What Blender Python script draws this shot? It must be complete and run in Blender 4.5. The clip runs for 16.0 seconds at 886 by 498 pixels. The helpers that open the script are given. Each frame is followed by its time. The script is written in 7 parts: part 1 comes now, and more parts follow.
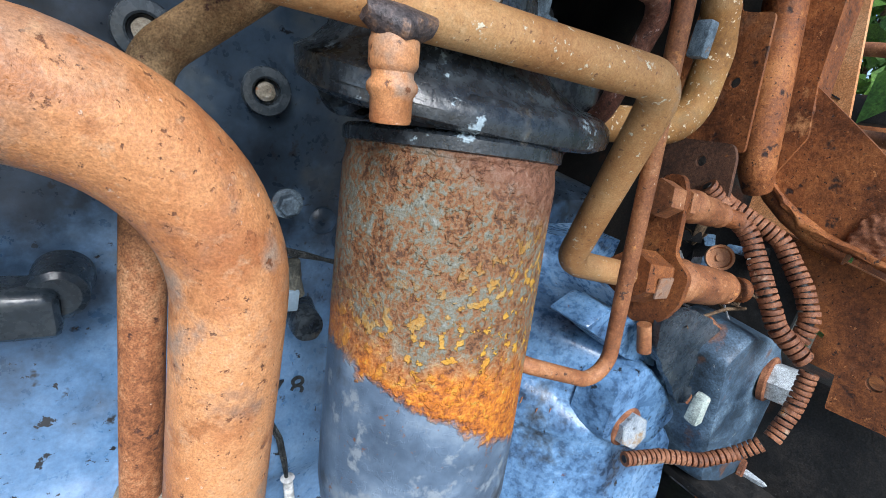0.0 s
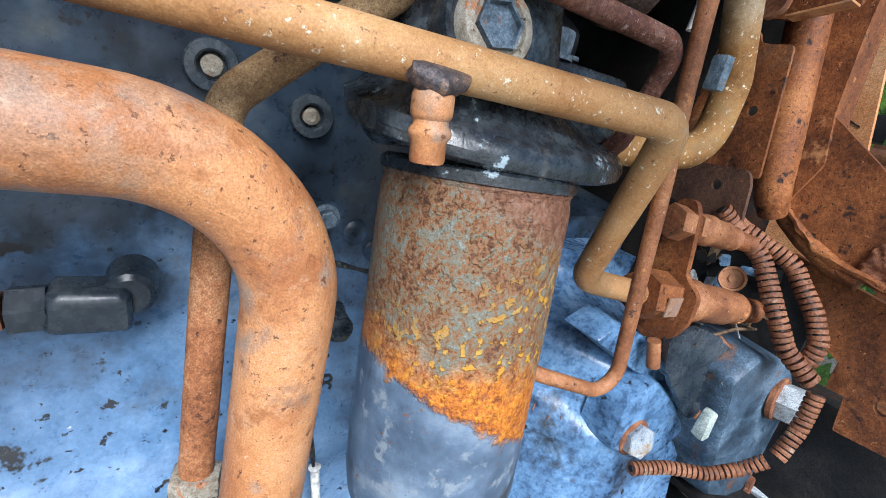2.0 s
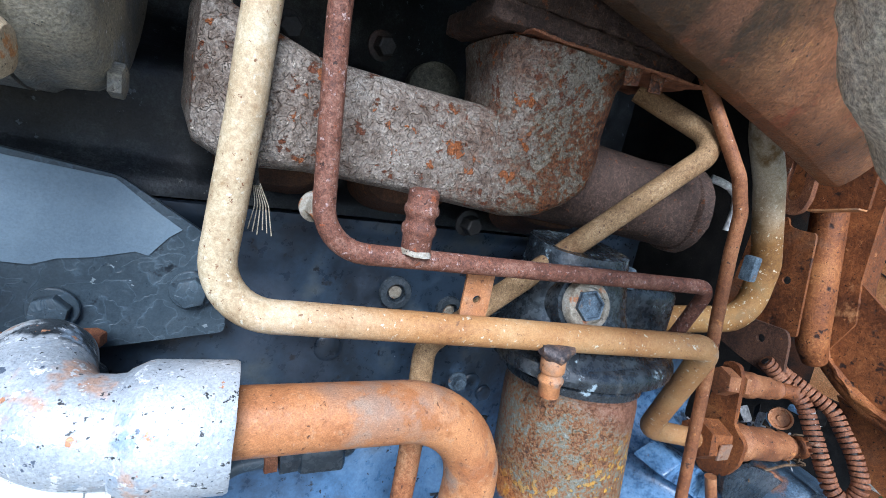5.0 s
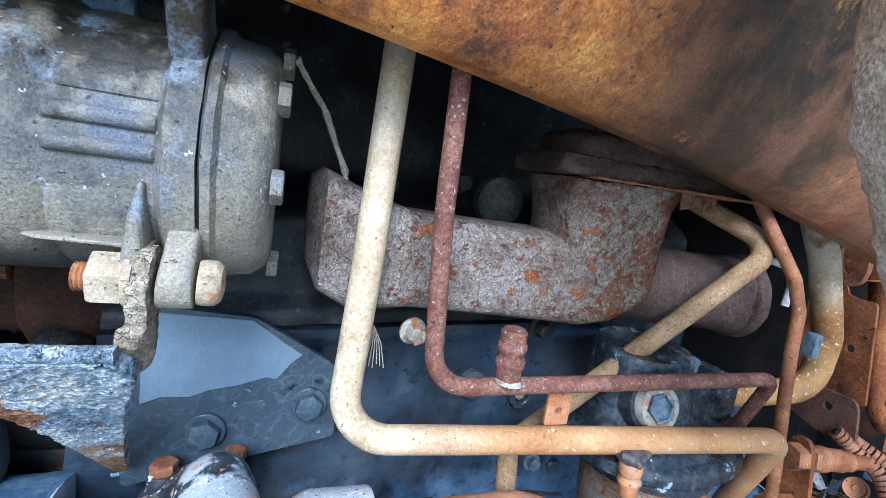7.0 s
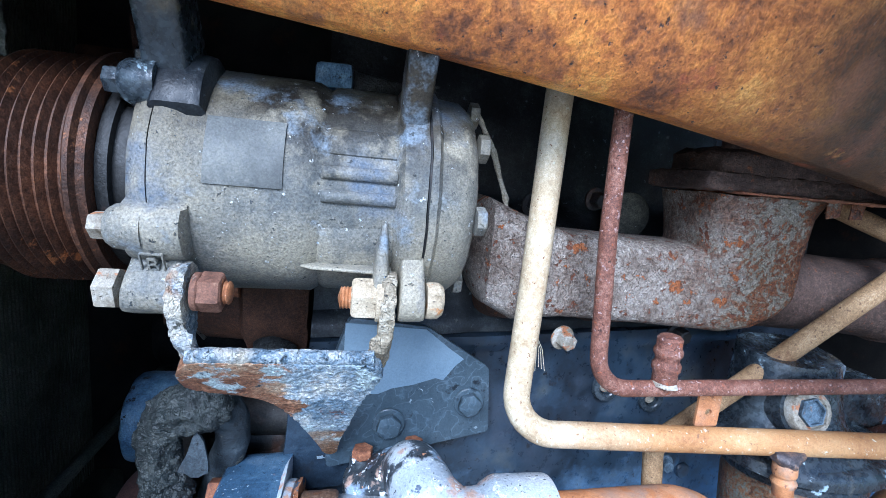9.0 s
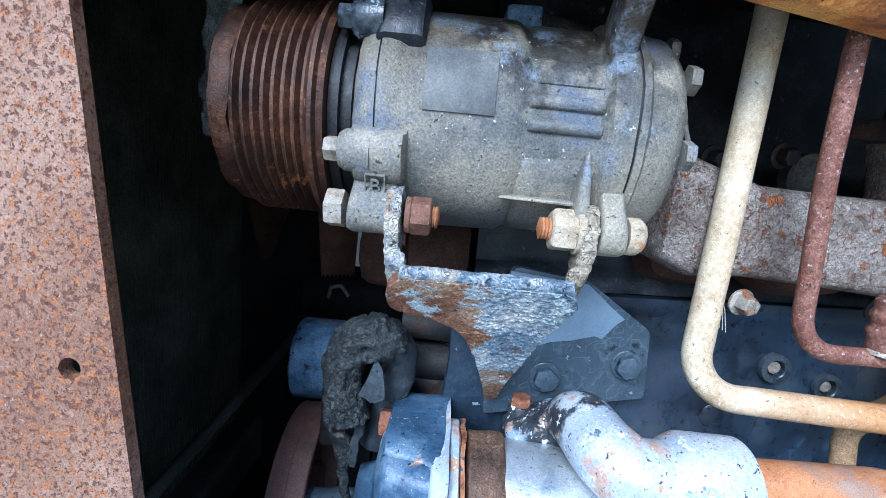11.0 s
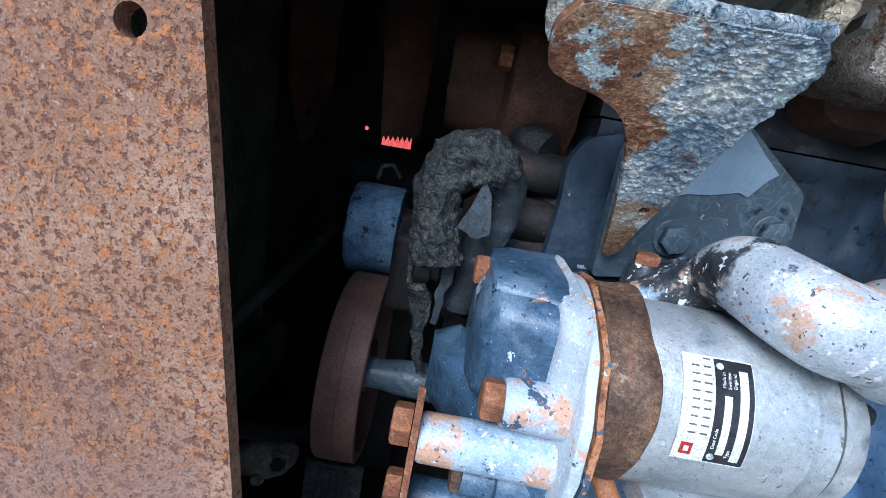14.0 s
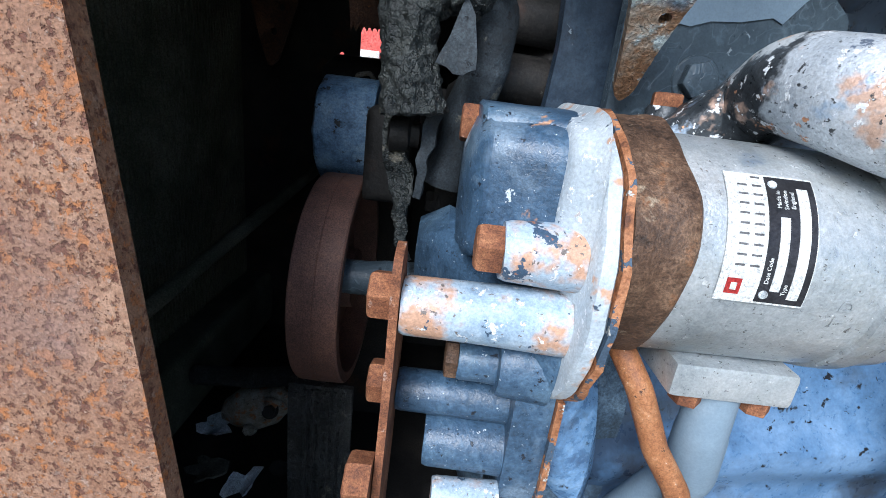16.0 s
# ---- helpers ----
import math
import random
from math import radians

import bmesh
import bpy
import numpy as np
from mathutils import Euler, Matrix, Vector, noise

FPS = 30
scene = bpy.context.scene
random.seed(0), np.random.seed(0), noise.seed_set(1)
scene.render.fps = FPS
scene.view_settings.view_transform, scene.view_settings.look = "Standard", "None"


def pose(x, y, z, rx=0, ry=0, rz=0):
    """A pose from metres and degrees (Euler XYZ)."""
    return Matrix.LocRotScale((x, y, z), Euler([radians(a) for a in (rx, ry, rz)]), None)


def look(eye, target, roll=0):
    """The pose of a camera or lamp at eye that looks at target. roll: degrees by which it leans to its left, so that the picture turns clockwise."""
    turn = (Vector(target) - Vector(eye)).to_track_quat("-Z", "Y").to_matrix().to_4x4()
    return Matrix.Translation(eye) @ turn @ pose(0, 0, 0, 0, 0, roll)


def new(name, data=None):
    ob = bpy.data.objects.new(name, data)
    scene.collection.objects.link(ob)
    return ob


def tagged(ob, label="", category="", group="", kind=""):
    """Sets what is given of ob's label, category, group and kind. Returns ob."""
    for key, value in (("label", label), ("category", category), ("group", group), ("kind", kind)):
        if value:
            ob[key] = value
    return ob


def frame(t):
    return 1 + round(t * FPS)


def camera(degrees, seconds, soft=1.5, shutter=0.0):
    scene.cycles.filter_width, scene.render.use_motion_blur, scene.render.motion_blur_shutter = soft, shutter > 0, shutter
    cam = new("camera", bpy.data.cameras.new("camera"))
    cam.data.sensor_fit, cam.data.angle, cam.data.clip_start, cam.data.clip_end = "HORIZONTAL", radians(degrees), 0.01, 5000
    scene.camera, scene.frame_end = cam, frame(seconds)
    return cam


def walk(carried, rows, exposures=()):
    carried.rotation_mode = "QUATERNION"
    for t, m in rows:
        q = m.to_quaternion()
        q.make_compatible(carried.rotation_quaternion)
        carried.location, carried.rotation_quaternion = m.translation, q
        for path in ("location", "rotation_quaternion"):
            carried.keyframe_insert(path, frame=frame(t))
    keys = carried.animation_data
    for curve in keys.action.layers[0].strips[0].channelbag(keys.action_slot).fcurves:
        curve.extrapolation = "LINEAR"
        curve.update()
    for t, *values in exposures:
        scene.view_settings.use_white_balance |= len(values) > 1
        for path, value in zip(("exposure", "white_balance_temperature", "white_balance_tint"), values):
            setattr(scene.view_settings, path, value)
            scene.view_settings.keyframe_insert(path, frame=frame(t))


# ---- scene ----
cam = camera(87.3, 16.0, 0.45)
PATH = [
    (0, (0.012, -0.018, 1.016), (1.118, 1.547, 0.443), 11.9),
    (0.5, (0.001, -0.022, 1.024), (1.077, 1.564, 0.45), 12.2),
    (1, (-0.007, -0.026, 1.026), (1.042, 1.579, 0.454), 12.9),
    (1.5, (-0.006, -0.03, 1.029), (1.031, 1.583, 0.459), 13.5),
    (2, (-0.002, -0.032, 1.028), (1.033, 1.579, 0.45), 13.3),
    (2.5, (-0.01, -0.035, 1.033), (1.026, 1.571, 0.442), 12.9),
    (3, (-0.028, -0.047, 1.048), (0.989, 1.572, 0.459), 12.9),
    (3.5, (-0.053, -0.061, 1.074), (0.918, 1.595, 0.511), 13.2),
    (4, (-0.08, -0.078, 1.101), (0.824, 1.63, 0.587), 13.1),
    (4.5, (-0.089, -0.085, 1.12), (0.753, 1.669, 0.657), 12.5),
    (4.7, (-0.092, -0.085, 1.123), (0.735, 1.684, 0.69), 12.2),
    (6.8, (-0.137, -0.099, 1.184), (0.53, 1.761, 0.874), 8.7),
    (7, (-0.143, -0.098, 1.188), (0.506, 1.767, 0.871), 8.4),
    (7.5, (-0.156, -0.102, 1.194), (0.437, 1.783, 0.887), 7.6),
    (8, (-0.17, -0.109, 1.2), (0.355, 1.797, 0.896), 7.0),
    (8.5, (-0.191, -0.117, 1.2), (0.247, 1.807, 0.878), 5.8),
    (9, (-0.206, -0.12, 1.196), (0.149, 1.82, 0.864), 5.2),
    (9.2, (-0.21, -0.123, 1.196), (0.101, 1.82, 0.84), 5.1),
    (11.3, (-0.271, -0.124, 1.15), (-0.317, 1.838, 0.761), 6.0),
    (11.5, (-0.282, -0.124, 1.143), (-0.341, 1.833, 0.734), 6.3),
    (12, (-0.293, -0.127, 1.131), (-0.408, 1.818, 0.683), 6.9),
    (12.5, (-0.292, -0.113, 1.112), (-0.422, 1.821, 0.619), 7.7),
    (13, (-0.3, -0.105, 1.093), (-0.39, 1.831, 0.601), 9.1),
    (13.5, (-0.306, -0.094, 1.071), (-0.345, 1.842, 0.571), 10.3),
    (14, (-0.307, -0.085, 1.061), (-0.322, 1.838, 0.513), 10.1),
    (14.5, (-0.303, -0.076, 1.04), (-0.31, 1.841, 0.471), 10.2),
    (15, (-0.294, -0.069, 1.022), (-0.277, 1.845, 0.444), 9.7),
    (15.5, (-0.293, -0.064, 1.005), (-0.273, 1.84, 0.393), 8.3),
    (16, (-0.293, -0.061, 0.997), (-0.277, 1.831, 0.348), 6.9),
]
walk(cam, [(t, look(eye, target, roll)) for t, eye, target, roll in PATH], [(0, 1.17, 6050, 10), (3.5, 1.33, 5800, 10), (4.5, 1.19, 5650, 10), (7, 1.45, 5100, 10), (9, 1.57, 4950, 10), (11.5, 1.33, 4950, 9), (12.5, 1.17, 5000, 9), (14.5, 1.07, 5600, 10), (16, 1.12, 5950, 10)])

# ---- world and sun ----
world = bpy.data.worlds.new("world")
scene.world = world
world.use_nodes = True
wn = world.node_tree.nodes
sky = wn.new("ShaderNodeTexSky")
sky.sky_type, sky.sun_disc = "NISHITA", False
sky.sun_elevation, sky.sun_rotation = radians(38), radians(199)
sky.dust_density = 0.8
wn["Background"].inputs["Strength"].default_value = 0.092
world.node_tree.links.new(sky.outputs[0], wn["Background"].inputs["Color"])
sun_data = bpy.data.lights.new("sun", "SUN")
sun_data.energy, sun_data.angle, sun_data.color = 2.45, radians(30), (1.0, 0.98, 0.95)
sun = new("sun", sun_data)
sun.matrix_world = look((-0.72, -2.1, 2.70), (0, 0, 1))


# ---- materials ----
def nodes_of(name):
    m = bpy.data.materials.new(name)
    m.use_nodes = True
    nt = m.node_tree
    return m, nt, nt.nodes["Principled BSDF"]


def noise_node(nt, co, scale, detail=5.0, rough=0.6, distort=0.0):
    n = nt.nodes.new("ShaderNodeTexNoise")
    n.inputs["Scale"].default_value, n.inputs["Detail"].default_value = scale, detail
    n.inputs["Roughness"].default_value, n.inputs["Distortion"].default_value = rough, distort
    nt.links.new(co, n.inputs["Vector"])
    return n.outputs["Fac"]


def calc(nt, op, a, b):
    n = nt.nodes.new("ShaderNodeMath")
    n.operation = op
    for k, v in ((0, a), (1, b)):
        if isinstance(v, (int, float)):
            n.inputs[k].default_value = v
        else:
            nt.links.new(v, n.inputs[k])
    return n.outputs[0]


def ramp(nt, fac, stops):
    n = nt.nodes.new("ShaderNodeValToRGB")
    e = n.color_ramp.elements
    while len(e) < len(stops):
        e.new(0.5)
    for k, (p, c) in enumerate(stops):
        e[k].position = p
        e[k].color = (c, c, c, 1) if isinstance(c, (int, float)) else (*c, 1)
    nt.links.new(fac, n.inputs[0])
    return n.outputs["Color"]


def blend(nt, fac, a, b):
    n = nt.nodes.new("ShaderNodeMix")
    n.data_type = "RGBA"
    nt.links.new(fac, n.inputs["Factor"])
    for k, v in (("A", a), ("B", b)):
        sock = [i for i in n.inputs if i.name == k and i.type == "RGBA"][0]
        if isinstance(v, tuple):
            sock.default_value = (*v, 1)
        else:
            nt.links.new(v, sock)
    return [o for o in n.outputs if o.type == "RGBA"][0]


def times(nt, a, b):
    n = nt.nodes.new("ShaderNodeMix")
    n.data_type, n.blend_type = "RGBA", "MULTIPLY"
    n.inputs["Factor"].default_value = 1.0
    for k, v in (("A", a), ("B", b)):
        nt.links.new(v, [i for i in n.inputs if i.name == k and i.type == "RGBA"][0])
    return [o for o in n.outputs if o.type == "RGBA"][0]


def surface(name, stops, patch=25, grain=350, mix=0.4, rough=0.7, metal=0.0, bump=0.4, depth=0.0006, specks=(), zone=None, stretch=None, spec=0.35, bumpscale=None, fine=0.5, worm=None):
    """Weathered surface: coarse patches and fine grain through a colour ramp, specks of other colours on top.
    specks: (colour, scale, threshold, width, height). zone: (axis, at, width, wobble, stops) for a second set of
    colours past a ragged line."""
    m, nt, b = nodes_of(name)
    tc = nt.nodes.new("ShaderNodeNewGeometry").outputs["Position"]
    if stretch:
        mp = nt.nodes.new("ShaderNodeMapping")
        mp.inputs["Scale"].default_value = stretch
        nt.links.new(tc, mp.inputs["Vector"])
        co = mp.outputs[0]
    else:
        co = tc
    n1, n2 = noise_node(nt, co, patch, 6), noise_node(nt, co, grain, 4)
    f = calc(nt, "ADD", calc(nt, "MULTIPLY", n1, 1 - mix), calc(nt, "MULTIPLY", n2, mix))
    col = ramp(nt, f, stops)
    height = calc(nt, "MULTIPLY", n2 if bumpscale is None else noise_node(nt, co, bumpscale, 5), 1.0)
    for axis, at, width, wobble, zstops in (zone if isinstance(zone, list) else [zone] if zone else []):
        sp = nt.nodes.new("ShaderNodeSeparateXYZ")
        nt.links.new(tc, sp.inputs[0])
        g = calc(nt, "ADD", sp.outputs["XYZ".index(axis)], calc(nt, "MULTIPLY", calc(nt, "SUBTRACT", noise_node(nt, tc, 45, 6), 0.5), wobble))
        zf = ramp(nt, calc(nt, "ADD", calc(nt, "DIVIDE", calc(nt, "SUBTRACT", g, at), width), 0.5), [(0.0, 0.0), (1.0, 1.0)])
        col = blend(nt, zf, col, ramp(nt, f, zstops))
    for c, scale, thr, width, lift in specks:
        k = ramp(nt, noise_node(nt, co, scale, 5, 0.65), [(thr, 0.0), (min(thr + width, 1.0), 1.0)])
        col = blend(nt, k, col, c)
        if lift:
            height = calc(nt, "ADD", height, calc(nt, "MULTIPLY", k, lift))
    if worm:
        scale, width, lift, gain = worm
        gap = calc(nt, "ABSOLUTE", calc(nt, "SUBTRACT", noise_node(nt, co, scale, 2, 0.5, 0.4), 0.5), 0.0)
        crest = ramp(nt, gap, [(0.0, 1.0), (width, 0.0)])
        col = times(nt, col, ramp(nt, gap, [(0.0, gain), (width, 1.0), (width * 3, 0.75)]))
        height = calc(nt, "ADD", height, calc(nt, "MULTIPLY", crest, lift))
    n3 = noise_node(nt, co, grain * 3.2, 3, 0.7)
    col = times(nt, col, ramp(nt, n3, [(0.32, 1 - fine), (0.5, 1.0), (0.68, 1 + fine)]))
    height = calc(nt, "ADD", height, calc(nt, "MULTIPLY", n3, 0.35))
    nt.links.new(col, b.inputs["Base Color"])
    rr = ramp(nt, n2, [(0.3, max(rough - 0.12, 0.05)), (0.7, min(rough + 0.12, 1.0))])
    nt.links.new(rr, b.inputs["Roughness"])
    b.inputs["Metallic"].default_value = metal
    b.inputs["Specular IOR Level"].default_value = spec
    bp = nt.nodes.new("ShaderNodeBump")
    bp.inputs["Strength"].default_value, bp.inputs["Distance"].default_value = bump, depth
    nt.links.new(height, bp.inputs["Height"])
    nt.links.new(bp.outputs[0], b.inputs["Normal"])
    return m


TAN = [(0.36, (0.31, 0.22, 0.12)), (0.5, (0.54, 0.45, 0.30)), (0.62, (0.70, 0.63, 0.49))]
OLIVE = [(0.36, (0.16, 0.075, 0.022)), (0.5, (0.29, 0.145, 0.045)), (0.64, (0.38, 0.215, 0.075))]
DARKRED = [(0.36, (0.07, 0.03, 0.022)), (0.5, (0.16, 0.065, 0.042)), (0.64, (0.27, 0.15, 0.11))]

rust_orange = surface("rust_orange", [(0.36, (0.29, 0.112, 0.043)), (0.45, (0.42, 0.178, 0.070)), (0.56, (0.50, 0.232, 0.096)), (0.68, (0.57, 0.31, 0.155))], 15, 500, 0.24, 0.52, 0.0, 0.6, 0.0005, [((0.13, 0.055, 0.028), 330, 0.635, 0.03, -0.5), ((0.62, 0.42, 0.30), 420, 0.66, 0.03, 0.4), ((0.20, 0.12, 0.085), 26, 0.61, 0.10, 0), ((0.25, 0.165, 0.12), 9, 0.54, 0.14, 0), ((0.31, 0.11, 0.04), 14, 0.57, 0.10, 0), ((0.33, 0.135, 0.052), 70, 0.53, 0.10, -0.15), ((0.30, 0.205, 0.145), 34, 0.58, 0.10, 0), ((0.46, 0.28, 0.16), 190, 0.58, 0.20, 0.15), ((0.17, 0.07, 0.033), 210, 0.645, 0.03, -0.5)], spec=0.4, fine=0.28)
rust_pipe = surface("rust_pipe", [(0.36, (0.11, 0.04, 0.017)), (0.47, (0.225, 0.085, 0.034)), (0.56, (0.32, 0.135, 0.055)), (0.66, (0.43, 0.22, 0.11))], 34, 420, 0.35, 0.62, 0.0, 0.6, 0.0006, [((0.06, 0.028, 0.018), 210, 0.625, 0.03, -0.5), ((0.62, 0.5, 0.4), 420, 0.675, 0.02, 0.3), ((0.45, 0.19, 0.06), 90, 0.65, 0.03, 0.2)], spec=0.45, fine=0.32)
tan_orange_pipe = surface("tan_orange_pipe", TAN, 20, 420, 0.3, 0.6, 0.0, 0.5, 0.0005, [((0.62, 0.58, 0.45), 300, 0.62, 0.05, 0.3), ((0.33, 0.33, 0.28), 18, 0.66, 0.08, 0), ((0.20, 0.10, 0.05), 330, 0.635, 0.03, -0.4)], fine=0.22, zone=("X", -0.060, 0.10, 0.08, [(0.36, (0.25, 0.11, 0.04)), (0.46, (0.37, 0.185, 0.07)), (0.56, (0.43, 0.24, 0.10)), (0.68, (0.50, 0.32, 0.16))]))
olive_pipe = surface("olive_pipe", TAN, 24, 420, 0.35, 0.7, 0.0, 0.3, 0.0004, [((0.66, 0.58, 0.42), 260, 0.60, 0.03, 0.4), ((0.24, 0.15, 0.06), 20, 0.56, 0.10, 0), ((0.36, 0.17, 0.06), 26, 0.62, 0.08, 0)], zone=("Z", 1.14, -0.06, 0.04, OLIVE), fine=0.22)
tan_rust_pipe = surface("tan_rust_pipe", [(0.36, (0.12, 0.042, 0.018)), (0.5, (0.28, 0.11, 0.045)), (0.64, (0.42, 0.22, 0.11))], 36, 450, 0.4, 0.78, 0.0, 0.45, 0.0005, [((0.07, 0.03, 0.02), 210, 0.62, 0.05, -0.4), ((0.62, 0.5, 0.4), 380, 0.70, 0.03, 0.3)], zone=("Z", 0.965, 0.05, 0.08, [(0.36, (0.17, 0.09, 0.038)), (0.46, (0.25, 0.155, 0.075)), (0.54, (0.33, 0.21, 0.105)), (0.64, (0.44, 0.32, 0.19))]))
dark_red_pipe = surface("dark_red_pipe", DARKRED, 60, 420, 0.5, 0.65, 0.0, 0.7, 0.0008, [((0.36, 0.25, 0.23), 330, 0.60, 0.04, 0.3), ((0.24, 0.07, 0.03), 240, 0.63, 0.04, 0.2), ((0.04, 0.02, 0.015), 280, 0.64, 0.03, -0.6)])
brown_rust = surface("brown_rust", [(0.36, (0.060, 0.020, 0.008)), (0.47, (0.150, 0.050, 0.017)), (0.55, (0.240, 0.083, 0.026)), (0.66, (0.37, 0.15, 0.050))], 18, 300, 0.32, 0.64, 0.0, 0.8, 0.0009, [((0.36, 0.145, 0.05), 120, 0.635, 0.03, 0.4), ((0.03, 0.014, 0.010), 60, 0.62, 0.05, -0.3), ((0.17, 0.085, 0.050), 12, 0.58, 0.12, 0), ((0.025, 0.012, 0.008), 330, 0.63, 0.02, -0.5), ((0.40, 0.19, 0.08), 22, 0.66, 0.06, 0)], spec=0.32, fine=0.36)
deep_rust = surface("deep_rust", [(0.38, (0.026, 0.014, 0.010)), (0.5, (0.065, 0.032, 0.020)), (0.62, (0.125, 0.06, 0.035))], 22, 420, 0.4, 0.8, 0.0, 0.8, 0.001, [((0.20, 0.075, 0.025), 90, 0.66, 0.04, 0.3)])
branch_rust = surface("branch_rust", [(0.38, (0.03, 0.018, 0.014)), (0.5, (0.075, 0.047, 0.036)), (0.62, (0.14, 0.09, 0.07))], 26, 420, 0.4, 0.75, 0.0, 0.8, 0.001, [((0.16, 0.06, 0.025), 180, 0.62, 0.03, 0.3)], worm=(260, 0.03, 0.5, 1.4))
orange_panel = surface("orange_panel", [(0.36, (0.36, 0.14, 0.05)), (0.5, (0.52, 0.24, 0.10)), (0.64, (0.60, 0.33, 0.17))], 18, 300, 0.35, 0.75, 0.0, 0.3, 0.0005)
plate_rust = surface("plate_rust", [(0.40, (0.18, 0.088, 0.052)), (0.5, (0.235, 0.128, 0.080)), (0.62, (0.31, 0.19, 0.128))], 14, 420, 0.35, 0.7, 0.0, 0.8, 0.0008, [((0.295, 0.118, 0.046), 310, 0.535, 0.06, -0.2), ((0.125, 0.052, 0.033), 400, 0.55, 0.06, -0.5), ((0.11, 0.044, 0.027), 900, 0.60, 0.05, -0.6), ((0.30, 0.20, 0.15), 460, 0.60, 0.05, 0.2), ((0.20, 0.125, 0.105), 9, 0.54, 0.14, 0)], fine=0.3)
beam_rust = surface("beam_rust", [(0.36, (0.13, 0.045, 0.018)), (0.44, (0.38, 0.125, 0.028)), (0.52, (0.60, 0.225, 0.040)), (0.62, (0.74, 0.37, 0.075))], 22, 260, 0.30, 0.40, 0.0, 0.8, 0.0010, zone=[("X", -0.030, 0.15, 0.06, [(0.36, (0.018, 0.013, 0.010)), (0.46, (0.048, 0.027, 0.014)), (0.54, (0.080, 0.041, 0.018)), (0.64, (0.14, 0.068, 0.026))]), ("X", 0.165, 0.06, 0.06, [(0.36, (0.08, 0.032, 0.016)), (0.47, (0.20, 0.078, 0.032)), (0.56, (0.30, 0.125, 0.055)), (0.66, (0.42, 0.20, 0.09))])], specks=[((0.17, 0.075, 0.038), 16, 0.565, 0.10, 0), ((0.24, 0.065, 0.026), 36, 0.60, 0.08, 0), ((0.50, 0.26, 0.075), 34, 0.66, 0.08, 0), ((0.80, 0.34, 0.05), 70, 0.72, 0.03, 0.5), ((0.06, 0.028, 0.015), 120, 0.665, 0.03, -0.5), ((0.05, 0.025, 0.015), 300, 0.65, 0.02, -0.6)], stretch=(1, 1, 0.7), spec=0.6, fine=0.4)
# the dark zone above 0.912 paints the overhang's shade on the block
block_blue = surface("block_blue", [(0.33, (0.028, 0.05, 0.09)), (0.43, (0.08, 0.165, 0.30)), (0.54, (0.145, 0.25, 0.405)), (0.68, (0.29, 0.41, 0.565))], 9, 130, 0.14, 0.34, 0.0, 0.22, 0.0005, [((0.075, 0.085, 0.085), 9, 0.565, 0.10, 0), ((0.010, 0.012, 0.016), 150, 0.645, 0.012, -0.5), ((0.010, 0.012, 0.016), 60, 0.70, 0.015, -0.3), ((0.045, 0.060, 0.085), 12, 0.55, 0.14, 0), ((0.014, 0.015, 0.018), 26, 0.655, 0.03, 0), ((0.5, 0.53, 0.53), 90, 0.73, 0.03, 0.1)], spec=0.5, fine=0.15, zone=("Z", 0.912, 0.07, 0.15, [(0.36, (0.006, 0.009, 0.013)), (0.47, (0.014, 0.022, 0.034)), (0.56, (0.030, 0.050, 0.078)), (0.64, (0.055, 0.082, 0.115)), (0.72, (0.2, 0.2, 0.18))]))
housing_blue = surface("housing_blue", [(0.36, (0.018, 0.032, 0.060)), (0.45, (0.060, 0.125, 0.235)), (0.55, (0.125, 0.245, 0.42)), (0.68, (0.27, 0.41, 0.59))], 20, 160, 0.2, 0.30, 0.0, 0.4, 0.0008, [((0.012, 0.014, 0.018), 110, 0.65, 0.02, -0.4), ((0.03, 0.04, 0.055), 18, 0.545, 0.10, 0), ((0.12, 0.045, 0.02), 60, 0.70, 0.03, 0), ((0.32, 0.37, 0.40), 70, 0.70, 0.02, 0.2)], spec=0.55, fine=0.22)
dark_flange = surface("dark_flange", [(0.34, (0.02, 0.03, 0.04)), (0.5, (0.06, 0.10, 0.15)), (0.64, (0.16, 0.24, 0.32))], 22, 200, 0.3, 0.5, 0.0, 0.4, 0.0006, [((0.15, 0.07, 0.035), 26, 0.60, 0.1, 0), ((0.30, 0.32, 0.32), 120, 0.68, 0.04, 0.2)])
head_black = surface("head_black", [(0.36, (0.006, 0.007, 0.009)), (0.5, (0.015, 0.018, 0.022)), (0.66, (0.055, 0.060, 0.062))], 30, 300, 0.3, 0.45, 0.0, 0.45, 0.0008, [((0.22, 0.22, 0.20), 40, 0.67, 0.08, 0.1), ((0.12, 0.14, 0.16), 150, 0.66, 0.03, 0.3)])
cast_black = surface("cast_black", [(0.36, (0.008, 0.010, 0.013)), (0.5, (0.021, 0.027, 0.033)), (0.64, (0.075, 0.095, 0.11))], 35, 260, 0.3, 0.27, 0.0, 0.5, 0.0007, [((0.26, 0.33, 0.37), 70, 0.64, 0.03, 0.2), ((0.10, 0.085, 0.06), 30, 0.60, 0.1, 0)], spec=0.6, fine=0.25)
smooth_black = surface("smooth_black", [(0.36, (0.012, 0.018, 0.025)), (0.5, (0.026, 0.036, 0.046)), (0.64, (0.055, 0.068, 0.080))], 20, 200, 0.25, 0.27, 0.0, 0.3, 0.0005, [((0.13, 0.135, 0.13), 60, 0.70, 0.04, 0.1)], spec=0.5, fine=0.2)
